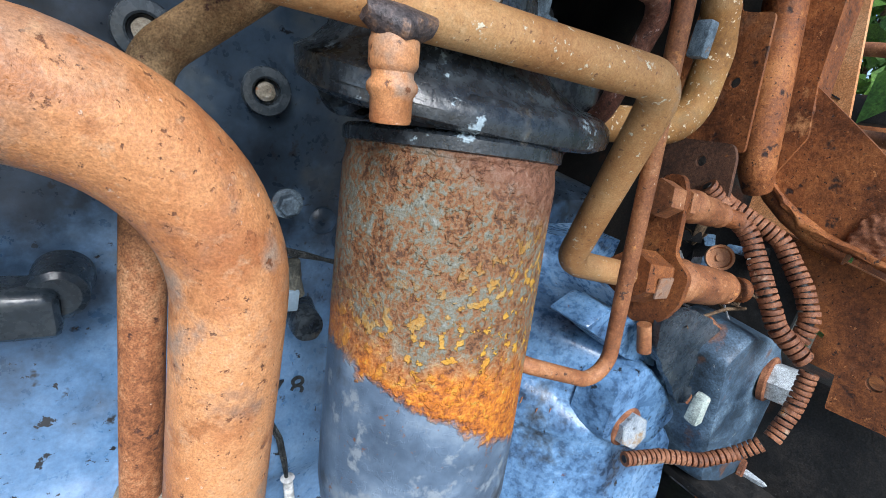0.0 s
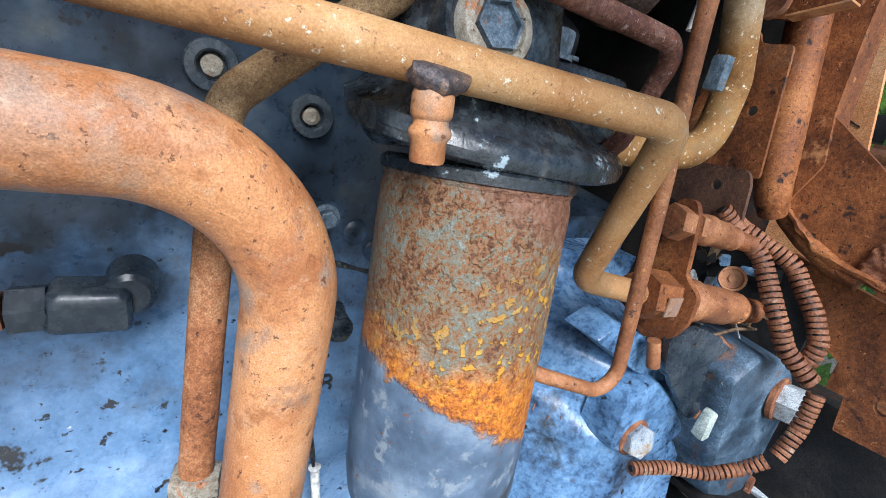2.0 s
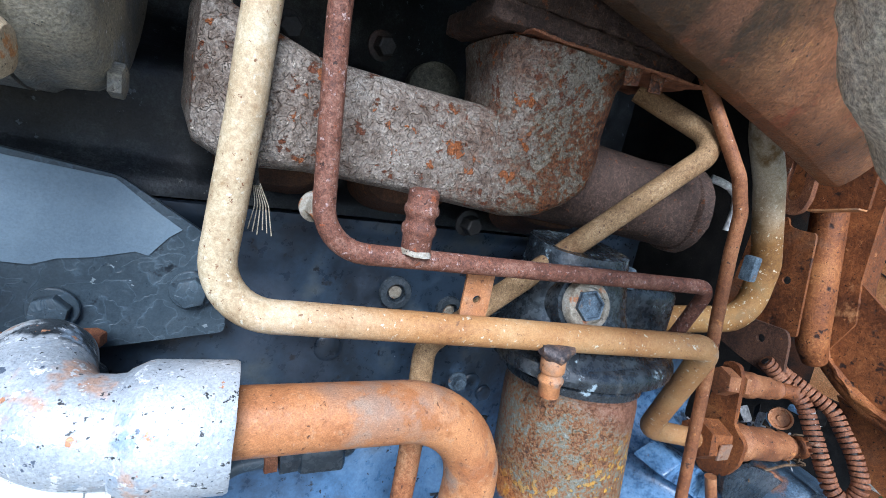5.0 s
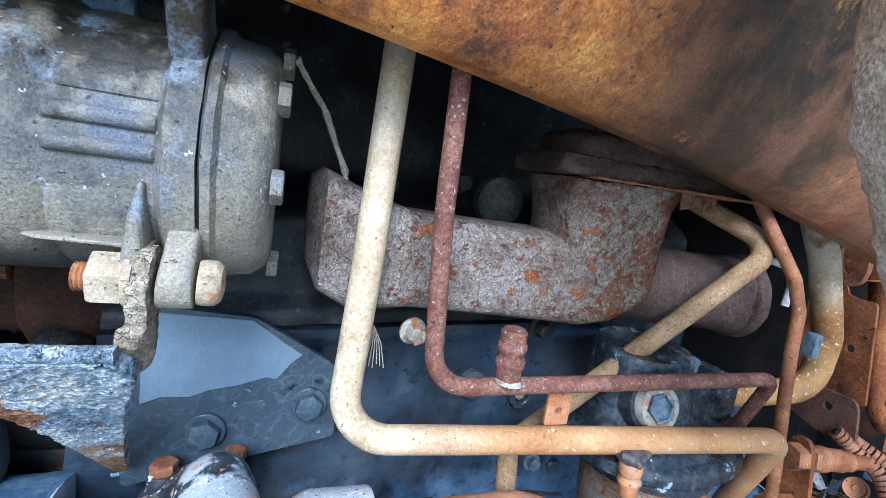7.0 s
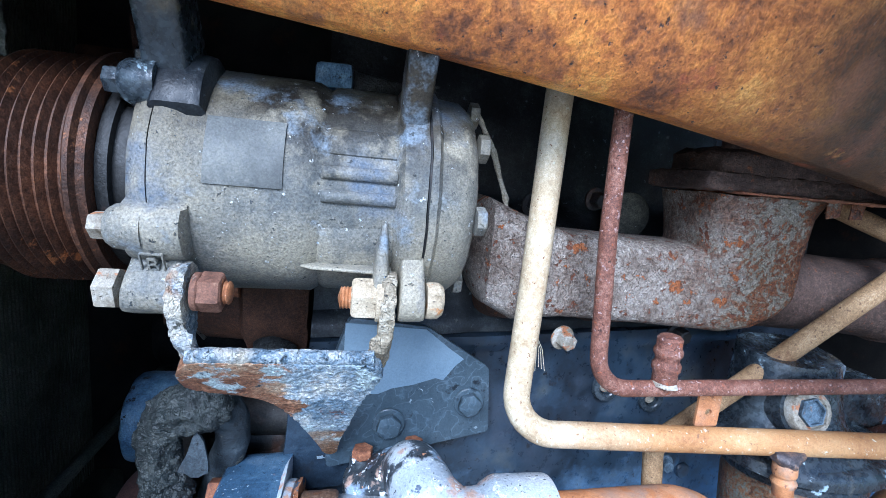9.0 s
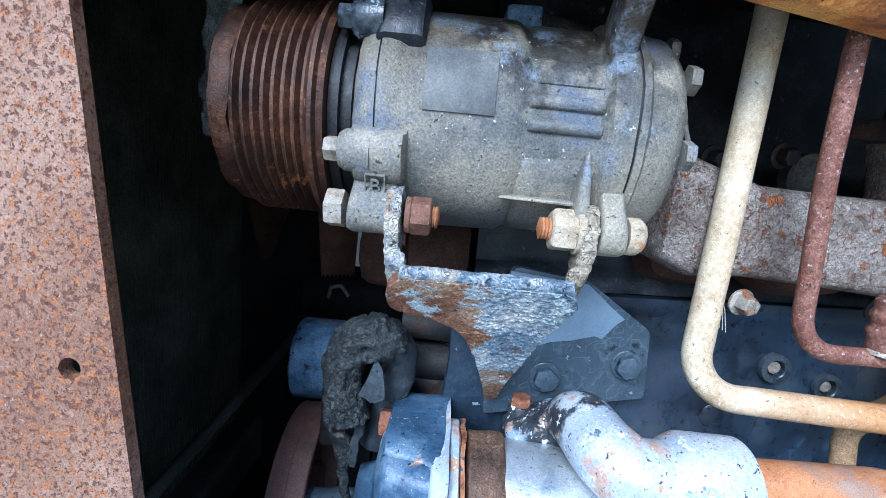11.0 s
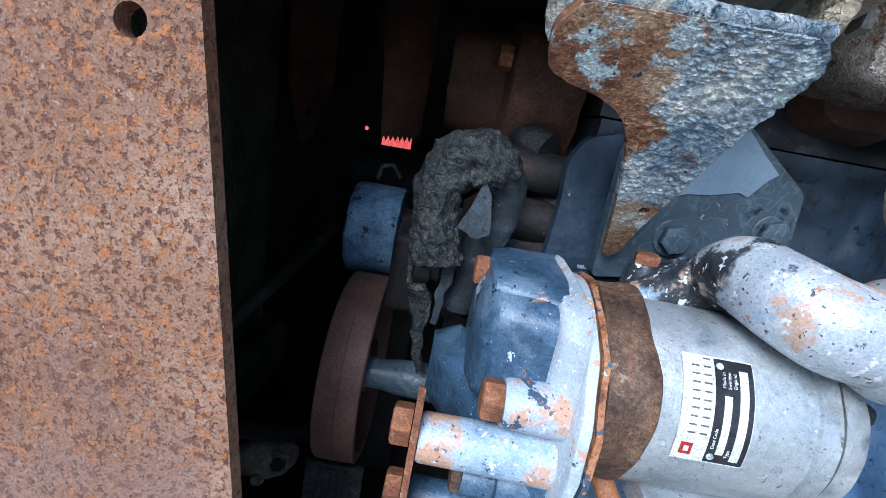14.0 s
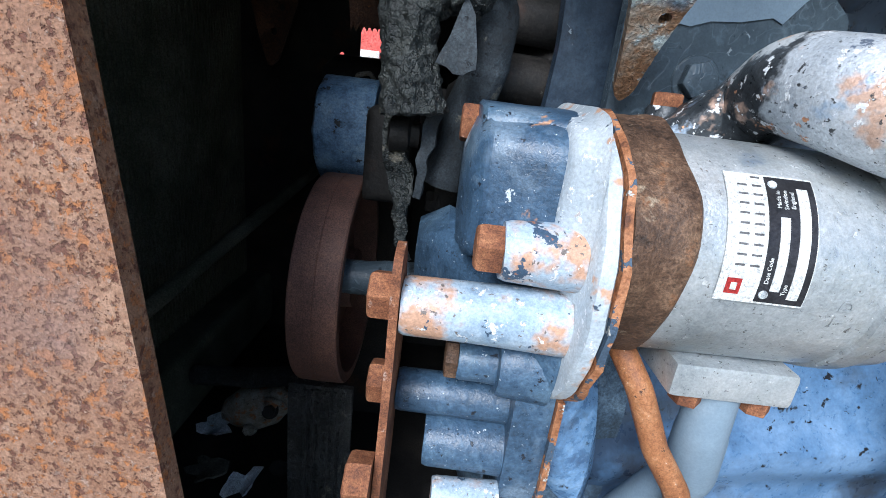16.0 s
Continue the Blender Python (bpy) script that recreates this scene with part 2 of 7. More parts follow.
manifold_iron = surface("manifold_iron", [(0.38, (0.095, 0.065, 0.048)), (0.48, (0.205, 0.165, 0.135)), (0.60, (0.34, 0.30, 0.26))], 26, 330, 0.45, 0.66, 0.0, 1.0, 0.0016, [((0.13, 0.042, 0.018), 120, 0.60, 0.03, -0.4), ((0.27, 0.088, 0.027), 75, 0.615, 0.02, 0.4), ((0.36, 0.13, 0.035), 60, 0.70, 0.03, 0.2)], zone=("X", 0.036, 0.05, 0.14, [(0.40, (0.045, 0.018, 0.010)), (0.47, (0.175, 0.060, 0.020)), (0.50, (0.135, 0.075, 0.042)), (0.52, (0.175, 0.145, 0.105)), (0.62, (0.28, 0.245, 0.195))]), bumpscale=240, worm=(230, 0.035, 0.9, 1.6), fine=0.6)
# zone above 1.200: brown grime plus shade from overhead, painted into the colour
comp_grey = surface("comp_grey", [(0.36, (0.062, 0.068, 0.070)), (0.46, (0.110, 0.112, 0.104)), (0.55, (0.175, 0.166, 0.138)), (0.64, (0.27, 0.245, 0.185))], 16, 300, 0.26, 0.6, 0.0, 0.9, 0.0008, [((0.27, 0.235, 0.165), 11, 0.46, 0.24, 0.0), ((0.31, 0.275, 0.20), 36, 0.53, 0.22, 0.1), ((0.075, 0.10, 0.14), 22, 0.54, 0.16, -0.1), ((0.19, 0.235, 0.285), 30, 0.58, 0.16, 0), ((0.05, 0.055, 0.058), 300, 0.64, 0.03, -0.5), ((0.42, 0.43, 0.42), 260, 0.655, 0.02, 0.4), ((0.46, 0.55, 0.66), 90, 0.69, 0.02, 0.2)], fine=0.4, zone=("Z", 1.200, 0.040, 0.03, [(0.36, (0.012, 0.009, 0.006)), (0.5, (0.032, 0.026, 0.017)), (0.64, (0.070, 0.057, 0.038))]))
comp_dirty = surface("comp_dirty", [(0.36, (0.03, 0.033, 0.03)), (0.5, (0.09, 0.09, 0.075)), (0.64, (0.19, 0.18, 0.14))], 28, 300, 0.4, 0.8, 0.0, 0.5, 0.0006, [((0.35, 0.36, 0.34), 160, 0.69, 0.04, 0.4)])
plate_grime = surface("plate_grime", [(0.36, (0.045, 0.047, 0.045)), (0.5, (0.085, 0.088, 0.082)), (0.64, (0.14, 0.14, 0.125))], 40, 300, 0.35, 0.6, 0.0, 0.5, 0.0006, [((0.35, 0.37, 0.38), 160, 0.70, 0.03, 0.3), ((0.22, 0.19, 0.14), 30, 0.58, 0.08, 0)], fine=0.3)
CRUST = [(0.36, (0.05, 0.085, 0.125)), (0.46, (0.15, 0.21, 0.27)), (0.57, (0.36, 0.40, 0.42)), (0.67, (0.76, 0.73, 0.64))]
flaky = surface("flaky", CRUST, 60, 300, 0.5, 0.75, 0.0, 1.0, 0.0022, [((0.20, 0.085, 0.035), 26, 0.62, 0.05, -0.4), ((0.05, 0.07, 0.09), 330, 0.63, 0.03, -0.8), ((0.55, 0.50, 0.40), 20, 0.52, 0.1, 0)], bumpscale=300, fine=0.35, worm=(270, 0.03, 0.7, 1.3))
mud_metal = surface("mud_metal", [(0.36, (0.20, 0.155, 0.095)), (0.48, (0.35, 0.285, 0.19)), (0.58, (0.46, 0.385, 0.27)), (0.68, (0.56, 0.50, 0.39))], 60, 420, 0.4, 0.75, 0.0, 0.7, 0.0007, [((0.10, 0.08, 0.06), 300, 0.62, 0.03, -0.5), ((0.40, 0.19, 0.07), 70, 0.63, 0.05, 0), ((0.30, 0.37, 0.44), 60, 0.70, 0.04, 0)], fine=0.3)
flaky_mud = surface("flaky_mud", [(0.36, (0.14, 0.115, 0.075)), (0.48, (0.33, 0.275, 0.19)), (0.58, (0.48, 0.42, 0.31)), (0.7, (0.62, 0.57, 0.46))], 50, 300, 0.5, 0.8, 0.0, 1.0, 0.0022, [((0.10, 0.15, 0.21), 34, 0.60, 0.06, -0.2), ((0.05, 0.05, 0.05), 330, 0.64, 0.03, -0.8), ((0.30, 0.14, 0.06), 40, 0.66, 0.04, 0)], bumpscale=280, fine=0.35, worm=(220, 0.03, 0.7, 1.25))
flaky_rust = surface("flaky_rust", [(0.36, (0.10, 0.040, 0.020)), (0.47, (0.21, 0.095, 0.048)), (0.56, (0.32, 0.19, 0.11)), (0.66, (0.46, 0.37, 0.26))], 34, 260, 0.35, 0.7, 0.0, 0.9, 0.0012, [((0.40, 0.47, 0.48), 46, 0.555, 0.05, 0.3), ((0.11, 0.04, 0.022), 40, 0.60, 0.06, -0.2), ((0.03, 0.045, 0.06), 260, 0.65, 0.05, -0.6)], zone=[("X", -0.2360, 0.003, 0.07, CRUST), ("Z", 1.040, -0.003, 0.02, [(0.36, (0.10, 0.05, 0.026)), (0.47, (0.21, 0.115, 0.06)), (0.56, (0.30, 0.23, 0.17)), (0.66, (0.42, 0.42, 0.38))])], bumpscale=280, worm=(270, 0.03, 0.5, 1.3))
# dark blue that holds the shade behind the bracket
shaded_blue = surface("shaded_blue", [(0.36, (0.010, 0.016, 0.026)), (0.5, (0.020, 0.033, 0.052)), (0.64, (0.042, 0.064, 0.092))], 18, 240, 0.25, 0.42, 0.0, 0.6, 0.0008, [((0.012, 0.014, 0.018), 30, 0.58, 0.08, 0), ((0.20, 0.25, 0.29), 120, 0.68, 0.02, 0.3), ((0.10, 0.075, 0.055), 22, 0.64, 0.06, 0)], fine=0.2)
pale_patch = surface("pale_patch", [(0.36, (0.15, 0.21, 0.27)), (0.5, (0.19, 0.26, 0.325)), (0.64, (0.24, 0.31, 0.375))], 12, 260, 0.15, 0.45, 0.0, 0.15, 0.0004, fine=0.10)
grey_paint = surface("grey_paint", [(0.36, (0.045, 0.066, 0.086)), (0.5, (0.072, 0.103, 0.13)), (0.64, (0.115, 0.15, 0.18))], 20, 260, 0.2, 0.38, 0.0, 0.5, 0.0007, [((0.02, 0.028, 0.038), 40, 0.60, 0.05, -0.2), ((0.28, 0.34, 0.38), 70, 0.675, 0.010, 0.4)], fine=0.15, worm=(80, 0.012, 0.6, 1.15))
bolt_dirty = surface("bolt_dirty", [(0.36, (0.13, 0.105, 0.075)), (0.5, (0.29, 0.26, 0.205)), (0.64, (0.43, 0.41, 0.365))], 80, 500, 0.4, 0.65, 0.0, 0.6, 0.0006, [((0.34, 0.14, 0.06), 70, 0.55, 0.05, 0), ((0.06, 0.05, 0.04), 300, 0.62, 0.02, -0.4)], fine=0.3)
bolt_rust = surface("bolt_rust", [(0.36, (0.09, 0.035, 0.02)), (0.5, (0.19, 0.074, 0.036)), (0.64, (0.32, 0.145, 0.072))], 80, 500, 0.4, 0.8, 0.0, 0.5, 0.0005, [((0.34, 0.26, 0.22), 100, 0.64, 0.08, 0.2)])
nut_rust = surface("nut_rust", [(0.36, (0.085, 0.040, 0.026)), (0.5, (0.17, 0.082, 0.052)), (0.64, (0.29, 0.175, 0.12))], 80, 500, 0.4, 0.8, 0.0, 0.6, 0.0006, [((0.30, 0.12, 0.05), 110, 0.60, 0.05, 0.2), ((0.36, 0.32, 0.27), 120, 0.64, 0.05, 0.2)], fine=0.3)
bolt_blue = surface("bolt_blue", [(0.36, (0.03, 0.042, 0.055)), (0.5, (0.10, 0.14, 0.18)), (0.64, (0.22, 0.28, 0.33))], 60, 400, 0.4, 0.5, 0.0, 0.4, 0.0005, [((0.2, 0.12, 0.07), 70, 0.63, 0.06, 0)])
bolt_pale = surface("bolt_pale", [(0.36, (0.14, 0.17, 0.20)), (0.5, (0.27, 0.31, 0.35)), (0.64, (0.42, 0.44, 0.44))], 60, 400, 0.4, 0.45, 0.0, 0.5, 0.0006, [((0.28, 0.20, 0.12), 60, 0.57, 0.08, 0), ((0.08, 0.09, 0.10), 200, 0.63, 0.03, -0.3)])
bolt_zinc = surface("bolt_zinc", [(0.36, (0.25, 0.27, 0.28)), (0.5, (0.48, 0.53, 0.56)), (0.64, (0.66, 0.72, 0.76))], 70, 500, 0.4, 0.5, 0.2, 0.4, 0.0005, [((0.33, 0.16, 0.07), 60, 0.60, 0.08, 0)])
pump_alu = surface("pump_alu", [(0.36, (0.29, 0.325, 0.345)), (0.46, (0.40, 0.435, 0.455)), (0.54, (0.47, 0.50, 0.515)), (0.64, (0.58, 0.60, 0.605))], 24, 300, 0.24, 0.37, 0.5, 0.6, 0.0006, [((0.27, 0.255, 0.215), 14, 0.52, 0.16, 0), ((0.20, 0.25, 0.31), 30, 0.58, 0.10, 0), ((0.15, 0.15, 0.145), 380, 0.645, 0.02, -0.5), ((0.66, 0.68, 0.68), 260, 0.66, 0.01, 0.4), ((0.19, 0.17, 0.14), 90, 0.665, 0.02, -0.2), ((0.26, 0.16, 0.10), 60, 0.70, 0.03, -0.2)], fine=0.15)
silver_chip = surface("silver_chip", [(0.36, (0.34, 0.38, 0.42)), (0.5, (0.46, 0.50, 0.54)), (0.64, (0.58, 0.61, 0.64))], 24, 300, 0.24, 0.35, 0.2, 0.7, 0.0006, [((0.50, 0.34, 0.26), 26, 0.555, 0.06, 0), ((0.30, 0.38, 0.48), 34, 0.56, 0.06, 0), ((0.48, 0.24, 0.13), 90, 0.635, 0.02, -0.2), ((0.05, 0.055, 0.06), 300, 0.625, 0.012, -0.5), ((0.11, 0.14, 0.19), 80, 0.66, 0.012, -0.3), ((0.70, 0.73, 0.76), 190, 0.60, 0.02, 0.3)], fine=0.22, zone=("Y", 0.1215, 0.004, 0.045, [(0.40, (0.016, 0.020, 0.024)), (0.53, (0.05, 0.058, 0.066)), (0.545, (0.10, 0.12, 0.14)), (0.565, (0.45, 0.48, 0.50)), (0.64, (0.55, 0.58, 0.60))]))
blue_chip = surface("blue_chip", [(0.36, (0.022, 0.044, 0.075)), (0.5, (0.044, 0.086, 0.145)), (0.64, (0.09, 0.155, 0.225))], 22, 260, 0.3, 0.38, 0.0, 0.7, 0.0007, [((0.15, 0.21, 0.275), 14, 0.58, 0.10, 0), ((0.40, 0.48, 0.56), 26, 0.64, 0.010, -0.4), ((0.36, 0.20, 0.12), 34, 0.67, 0.03, 0), ((0.44, 0.51, 0.58), 460, 0.66, 0.015, 0.4), ((0.46, 0.53, 0.60), 110, 0.685, 0.010, -0.3), ((0.015, 0.02, 0.03), 200, 0.64, 0.01, -0.4)], spec=0.45, fine=0.28)
boss_chip = surface("boss_chip", [(0.36, (0.16, 0.25, 0.35)), (0.48, (0.30, 0.39, 0.48)), (0.64, (0.46, 0.53, 0.60))], 22, 260, 0.25, 0.42, 0.0, 0.6, 0.0006, [((0.46, 0.28, 0.19), 22, 0.53, 0.06, 0), ((0.045, 0.08, 0.13), 60, 0.60, 0.010, 0.3), ((0.64, 0.65, 0.65), 230, 0.62, 0.01, 0.3), ((0.16, 0.14, 0.13), 320, 0.63, 0.01, -0.4), ((0.34, 0.15, 0.08), 60, 0.66, 0.02, 0)], fine=0.22)
flange_chip = surface("flange_chip", [(0.36, (0.32, 0.38, 0.43)), (0.5, (0.42, 0.48, 0.53)), (0.64, (0.54, 0.59, 0.62))], 22, 260, 0.25, 0.42, 0.1, 0.6, 0.0006, [((0.06, 0.09, 0.13), 34, 0.62, 0.010, 0.3), ((0.50, 0.31, 0.21), 24, 0.60, 0.03, 0), ((0.66, 0.70, 0.73), 240, 0.62, 0.01, 0.3)], fine=0.18)
joint_mix = surface("joint_mix", [(0.40, (0.10, 0.04, 0.022)), (0.48, (0.26, 0.105, 0.045)), (0.58, (0.42, 0.20, 0.10))], 60, 300, 0.3, 0.7, 0.0, 0.8, 0.0008, [((0.05, 0.08, 0.12), 60, 0.57, 0.010, 0.3), ((0.42, 0.42, 0.40), 90, 0.62, 0.010, 0.3)], fine=0.3)
brown_cast = surface("brown_cast", [(0.36, (0.030, 0.018, 0.012)), (0.5, (0.088, 0.050, 0.031)), (0.64, (0.18, 0.11, 0.068))], 40, 350, 0.4, 0.55, 0.0, 0.8, 0.0009, [((0.26, 0.20, 0.14), 60, 0.64, 0.05, 0.2), ((0.16, 0.07, 0.03), 40, 0.60, 0.06, 0)])
pulley_rust = surface("pulley_rust", [(0.36, (0.026, 0.014, 0.010)), (0.5, (0.062, 0.028, 0.016)), (0.64, (0.14, 0.060, 0.030))], 40, 350, 0.4, 0.55, 0.3, 0.7, 0.0008, [((0.34, 0.13, 0.045), 60, 0.625, 0.05, 0)])
drum_rust = surface("drum_rust", [(0.36, (0.075, 0.043, 0.036)), (0.5, (0.14, 0.074, 0.058)), (0.64, (0.21, 0.11, 0.075))], 24, 400, 0.3, 0.6, 0.0, 0.3, 0.0004)
rubber = surface("rubber", [(0.36, (0.010, 0.012, 0.013)), (0.5, (0.028, 0.032, 0.034)), (0.64, (0.075, 0.08, 0.078))], 60, 350, 0.45, 0.5, 0.0, 1.0, 0.0018, [((0.14, 0.135, 0.11), 50, 0.63, 0.06, 0)], worm=(220, 0.03, 0.5, 1.4))
idler_blue = surface("idler_blue", [(0.36, (0.055, 0.11, 0.18)), (0.5, (0.13, 0.23, 0.36)), (0.64, (0.24, 0.36, 0.48))], 60, 200, 0.35, 0.45, 0.0, 0.9, 0.0016, [((0.025, 0.03, 0.035), 90, 0.60, 0.03, -0.3), ((0.25, 0.28, 0.30), 130, 0.66, 0.02, 0.3)], fine=0.3)
# near-black; on the bay's recesses it also paints in their shade
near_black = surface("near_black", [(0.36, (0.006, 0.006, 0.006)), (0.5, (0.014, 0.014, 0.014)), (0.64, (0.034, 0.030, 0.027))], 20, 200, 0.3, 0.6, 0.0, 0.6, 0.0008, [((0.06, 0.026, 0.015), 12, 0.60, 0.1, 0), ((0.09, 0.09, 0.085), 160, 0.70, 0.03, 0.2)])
muddy = surface("muddy", [(0.36, (0.42, 0.38, 0.28)), (0.5, (0.58, 0.54, 0.43)), (0.64, (0.68, 0.64, 0.54))], 30, 200, 0.4, 0.9, 0.0, 0.9, 0.002, [((0.22, 0.20, 0.14), 30, 0.66, 0.08, -0.3)])
conduit_brown = surface("conduit_brown", [(0.36, (0.075, 0.028, 0.015)), (0.48, (0.17, 0.066, 0.032)), (0.56, (0.25, 0.105, 0.052)), (0.66, (0.36, 0.18, 0.10))], 40, 500, 0.45, 0.62, 0.0, 0.7, 0.0005, [((0.34, 0.24, 0.17), 30, 0.59, 0.06, 0), ((0.42, 0.17, 0.04), 60, 0.66, 0.04, 0.2), ((0.04, 0.02, 0.012), 260, 0.62, 0.03, -0.4)], fine=0.35)
lining_grey = surface("lining_grey", [(0.36, (0.05, 0.055, 0.045)), (0.5, (0.13, 0.135, 0.115)), (0.64, (0.30, 0.30, 0.27))], 60, 300, 0.4, 0.8, 0.0, 0.8, 0.001, [((0.34, 0.30, 0.18), 60, 0.62, 0.03, 0.2)])
weld_dark = surface("weld_dark", [(0.38, (0.03, 0.028, 0.032)), (0.5, (0.085, 0.07, 0.07)), (0.62, (0.22, 0.13, 0.08))], 90, 400, 0.4, 0.5, 0.2, 0.8, 0.0007)
hose_skin = surface("hose_skin", [(0.36, (0.007, 0.010, 0.011)), (0.5, (0.024, 0.030, 0.030)), (0.64, (0.072, 0.080, 0.074))], 60, 300, 0.5, 0.45, 0.0, 1.0, 0.0020, [((0.14, 0.13, 0.10), 40, 0.63, 0.06, 0)], spec=0.5, worm=(240, 0.03, 0.5, 1.2))
sleeve_skin = surface("sleeve_skin", [(0.36, (0.012, 0.016, 0.020)), (0.5, (0.020, 0.028, 0.035)), (0.64, (0.046, 0.058, 0.068))], 40, 300, 0.35, 0.8, 0.0, 0.7, 0.0010, [((0.11, 0.105, 0.085), 60, 0.62, 0.06, 0.2), ((0.01, 0.012, 0.015), 150, 0.62, 0.03, -0.4)], spec=0.45)
radiator_dark = surface("radiator_dark", [(0.36, (0.04, 0.045, 0.03)), (0.5, (0.075, 0.082, 0.058)), (0.64, (0.13, 0.13, 0.10))], 14, 200, 0.3, 0.8, 0.0, 0.4, 0.0006)
wire_grey = surface("wire_grey", [(0.4, (0.3, 0.32, 0.34)), (0.6, (0.5, 0.53, 0.56))], 60, 400, 0.4, 0.5, 0.0, 0.2, 0.0003)
rope_dirty = surface("rope_dirty", [(0.4, (0.20, 0.17, 0.12)), (0.6, (0.42, 0.38, 0.30))], 120, 700, 0.5, 0.9, 0.0, 0.5, 0.0005)
leaf_dead = surface("leaf_dead", [(0.4, (0.06, 0.035, 0.02)), (0.6, (0.18, 0.12, 0.07))], 60, 300, 0.4, 0.9, 0.0, 0.3, 0.0005)
leaf_green = surface("leaf_green", [(0.4, (0.035, 0.09, 0.015)), (0.6, (0.10, 0.21, 0.03))], 6, 60, 0.4, 0.6, 0.0, 0.2, 0.001)
stone_pale = surface("stone_pale", [(0.4, (0.25, 0.30, 0.28)), (0.6, (0.45, 0.52, 0.48))], 60, 300, 0.4, 0.7, 0.0, 0.4, 0.0006)
label_white = surface("label_white", [(0.4, (0.52, 0.54, 0.53)), (0.6, (0.64, 0.66, 0.65))], 60, 300, 0.3, 0.4, 0.0, 0.1, 0.0002)
label_black = surface("label_black", [(0.4, (0.012, 0.012, 0.014)), (0.6, (0.025, 0.025, 0.03))], 60, 300, 0.3, 0.4, 0.0, 0.1, 0.0002)
label_grey = surface("label_grey", [(0.4, (0.07, 0.07, 0.075)), (0.6, (0.13, 0.13, 0.135))], 60, 300, 0.3, 0.5, 0.0, 0.1, 0.0002)
label_red = surface("label_red", [(0.4, (0.28, 0.02, 0.02)), (0.6, (0.36, 0.04, 0.035))], 60, 300, 0.3, 0.4, 0.0, 0.1, 0.0002)
red_paint = surface("red_paint", [(0.4, (0.55, 0.06, 0.05)), (0.6, (0.68, 0.11, 0.09))], 5, 40, 0.3, 0.4, 0.0, 0.1, 0.001)
white_paint = surface("white_paint", [(0.4, (0.6, 0.6, 0.58)), (0.6, (0.75, 0.75, 0.73))], 10, 60, 0.3, 0.5, 0.0, 0.2, 0.001)
# paleness chosen so the ground bounces light onto the engine's undersides
earth = surface("earth", [(0.36, (0.17, 0.16, 0.13)), (0.5, (0.30, 0.28, 0.24)), (0.64, (0.40, 0.38, 0.33))], 2.0, 30, 0.4, 0.95, 0.0, 0.6, 0.01, [((0.08, 0.13, 0.04), 5, 0.60, 0.08, 0)])


def filter_paint():
    """Spin-on filter: grey-blue paint low down, a ragged orange rust front, speckled rust and bare grey above."""
    m, nt, b = nodes_of("filter_paint")
    tc = nt.nodes.new("ShaderNodeNewGeometry").outputs["Position"]
    sp = nt.nodes.new("ShaderNodeSeparateXYZ")
    nt.links.new(tc, sp.inputs[0])
    edge = calc(nt, "MULTIPLY", calc(nt, "SUBTRACT", noise_node(nt, tc, 130, 7, 0.65), 0.5), 0.018)
    slope = calc(nt, "MULTIPLY", calc(nt, "SUBTRACT", sp.outputs[0], 0.124), 0.44)
    h = calc(nt, "ADD", calc(nt, "ADD", calc(nt, "SUBTRACT", sp.outputs[2], 0.0052), slope), edge)
    broad = calc(nt, "MULTIPLY", calc(nt, "SUBTRACT", noise_node(nt, tc, 48, 6, 0.6, 0.6), 0.5), 0.05)
    hz = calc(nt, "ADD", calc(nt, "ADD", sp.outputs[2], calc(nt, "MULTIPLY", calc(nt, "SUBTRACT", sp.outputs[0], 0.124), 0.10)), broad)
    fine, mid = noise_node(nt, tc, 520, 5, 0.7), noise_node(nt, tc, 190, 6, 0.65)
    f = calc(nt, "ADD", calc(nt, "MULTIPLY", fine, 0.6), calc(nt, "MULTIPLY", mid, 0.4))
    grey = ramp(nt, noise_node(nt, tc, 40, 6), [(0.35, (0.055, 0.085, 0.13)), (0.5, (0.095, 0.14, 0.205)), (0.66, (0.19, 0.25, 0.32))])
    grey = blend(nt, ramp(nt, noise_node(nt, tc, 90, 6, 0.65), [(0.56, 0.0), (0.64, 1.0)]), grey, (0.20, 0.24, 0.28))
    grey = blend(nt, ramp(nt, noise_node(nt, tc, 24, 5, 0.6), [(0.56, 0.0), (0.64, 1.0)]), grey, (0.05, 0.06, 0.075))
    grey = blend(nt, ramp(nt, noise_node(nt, tc, 260, 4), [(0.66, 0.0), (0.68, 1.0)]), grey, (0.16, 0.08, 0.05))
    hot = ramp(nt, f, [(0.37, (0.11, 0.03, 0.012)), (0.45, (0.36, 0.10, 0.012)), (0.53, (0.56, 0.175, 0.013)), (0.60, (0.60, 0.28, 0.025)), (0.68, (0.45, 0.33, 0.12))])
    worn = calc(nt, "ADD", f, calc(nt, "MULTIPLY", calc(nt, "SUBTRACT", noise_node(nt, tc, 34, 6, 0.65, 0.15), 0.5), 0.30))
    old = ramp(nt, worn, [(0.40, (0.075, 0.032, 0.014)), (0.465, (0.225, 0.090, 0.030)), (0.505, (0.20, 0.125, 0.065)), (0.535, (0.15, 0.145, 0.105)), (0.62, (0.195, 0.205, 0.175)), (0.72, (0.31, 0.33, 0.31))])
    pimple = ramp(nt, noise_node(nt, tc, 210, 4, 0.55), [(0.555, 0.0), (0.585, 1.0)])
    yell = calc(nt, "MULTIPLY", pimple, ramp(nt, calc(nt, "ADD", sp.outputs[2], calc(nt, "MULTIPLY", calc(nt, "SUBTRACT", sp.outputs[0], 0.124), -0.7)), [(0.940, 1.0), (0.982, 0.0)]))
    old = blend(nt, yell, old, (0.56, 0.30, 0.03))
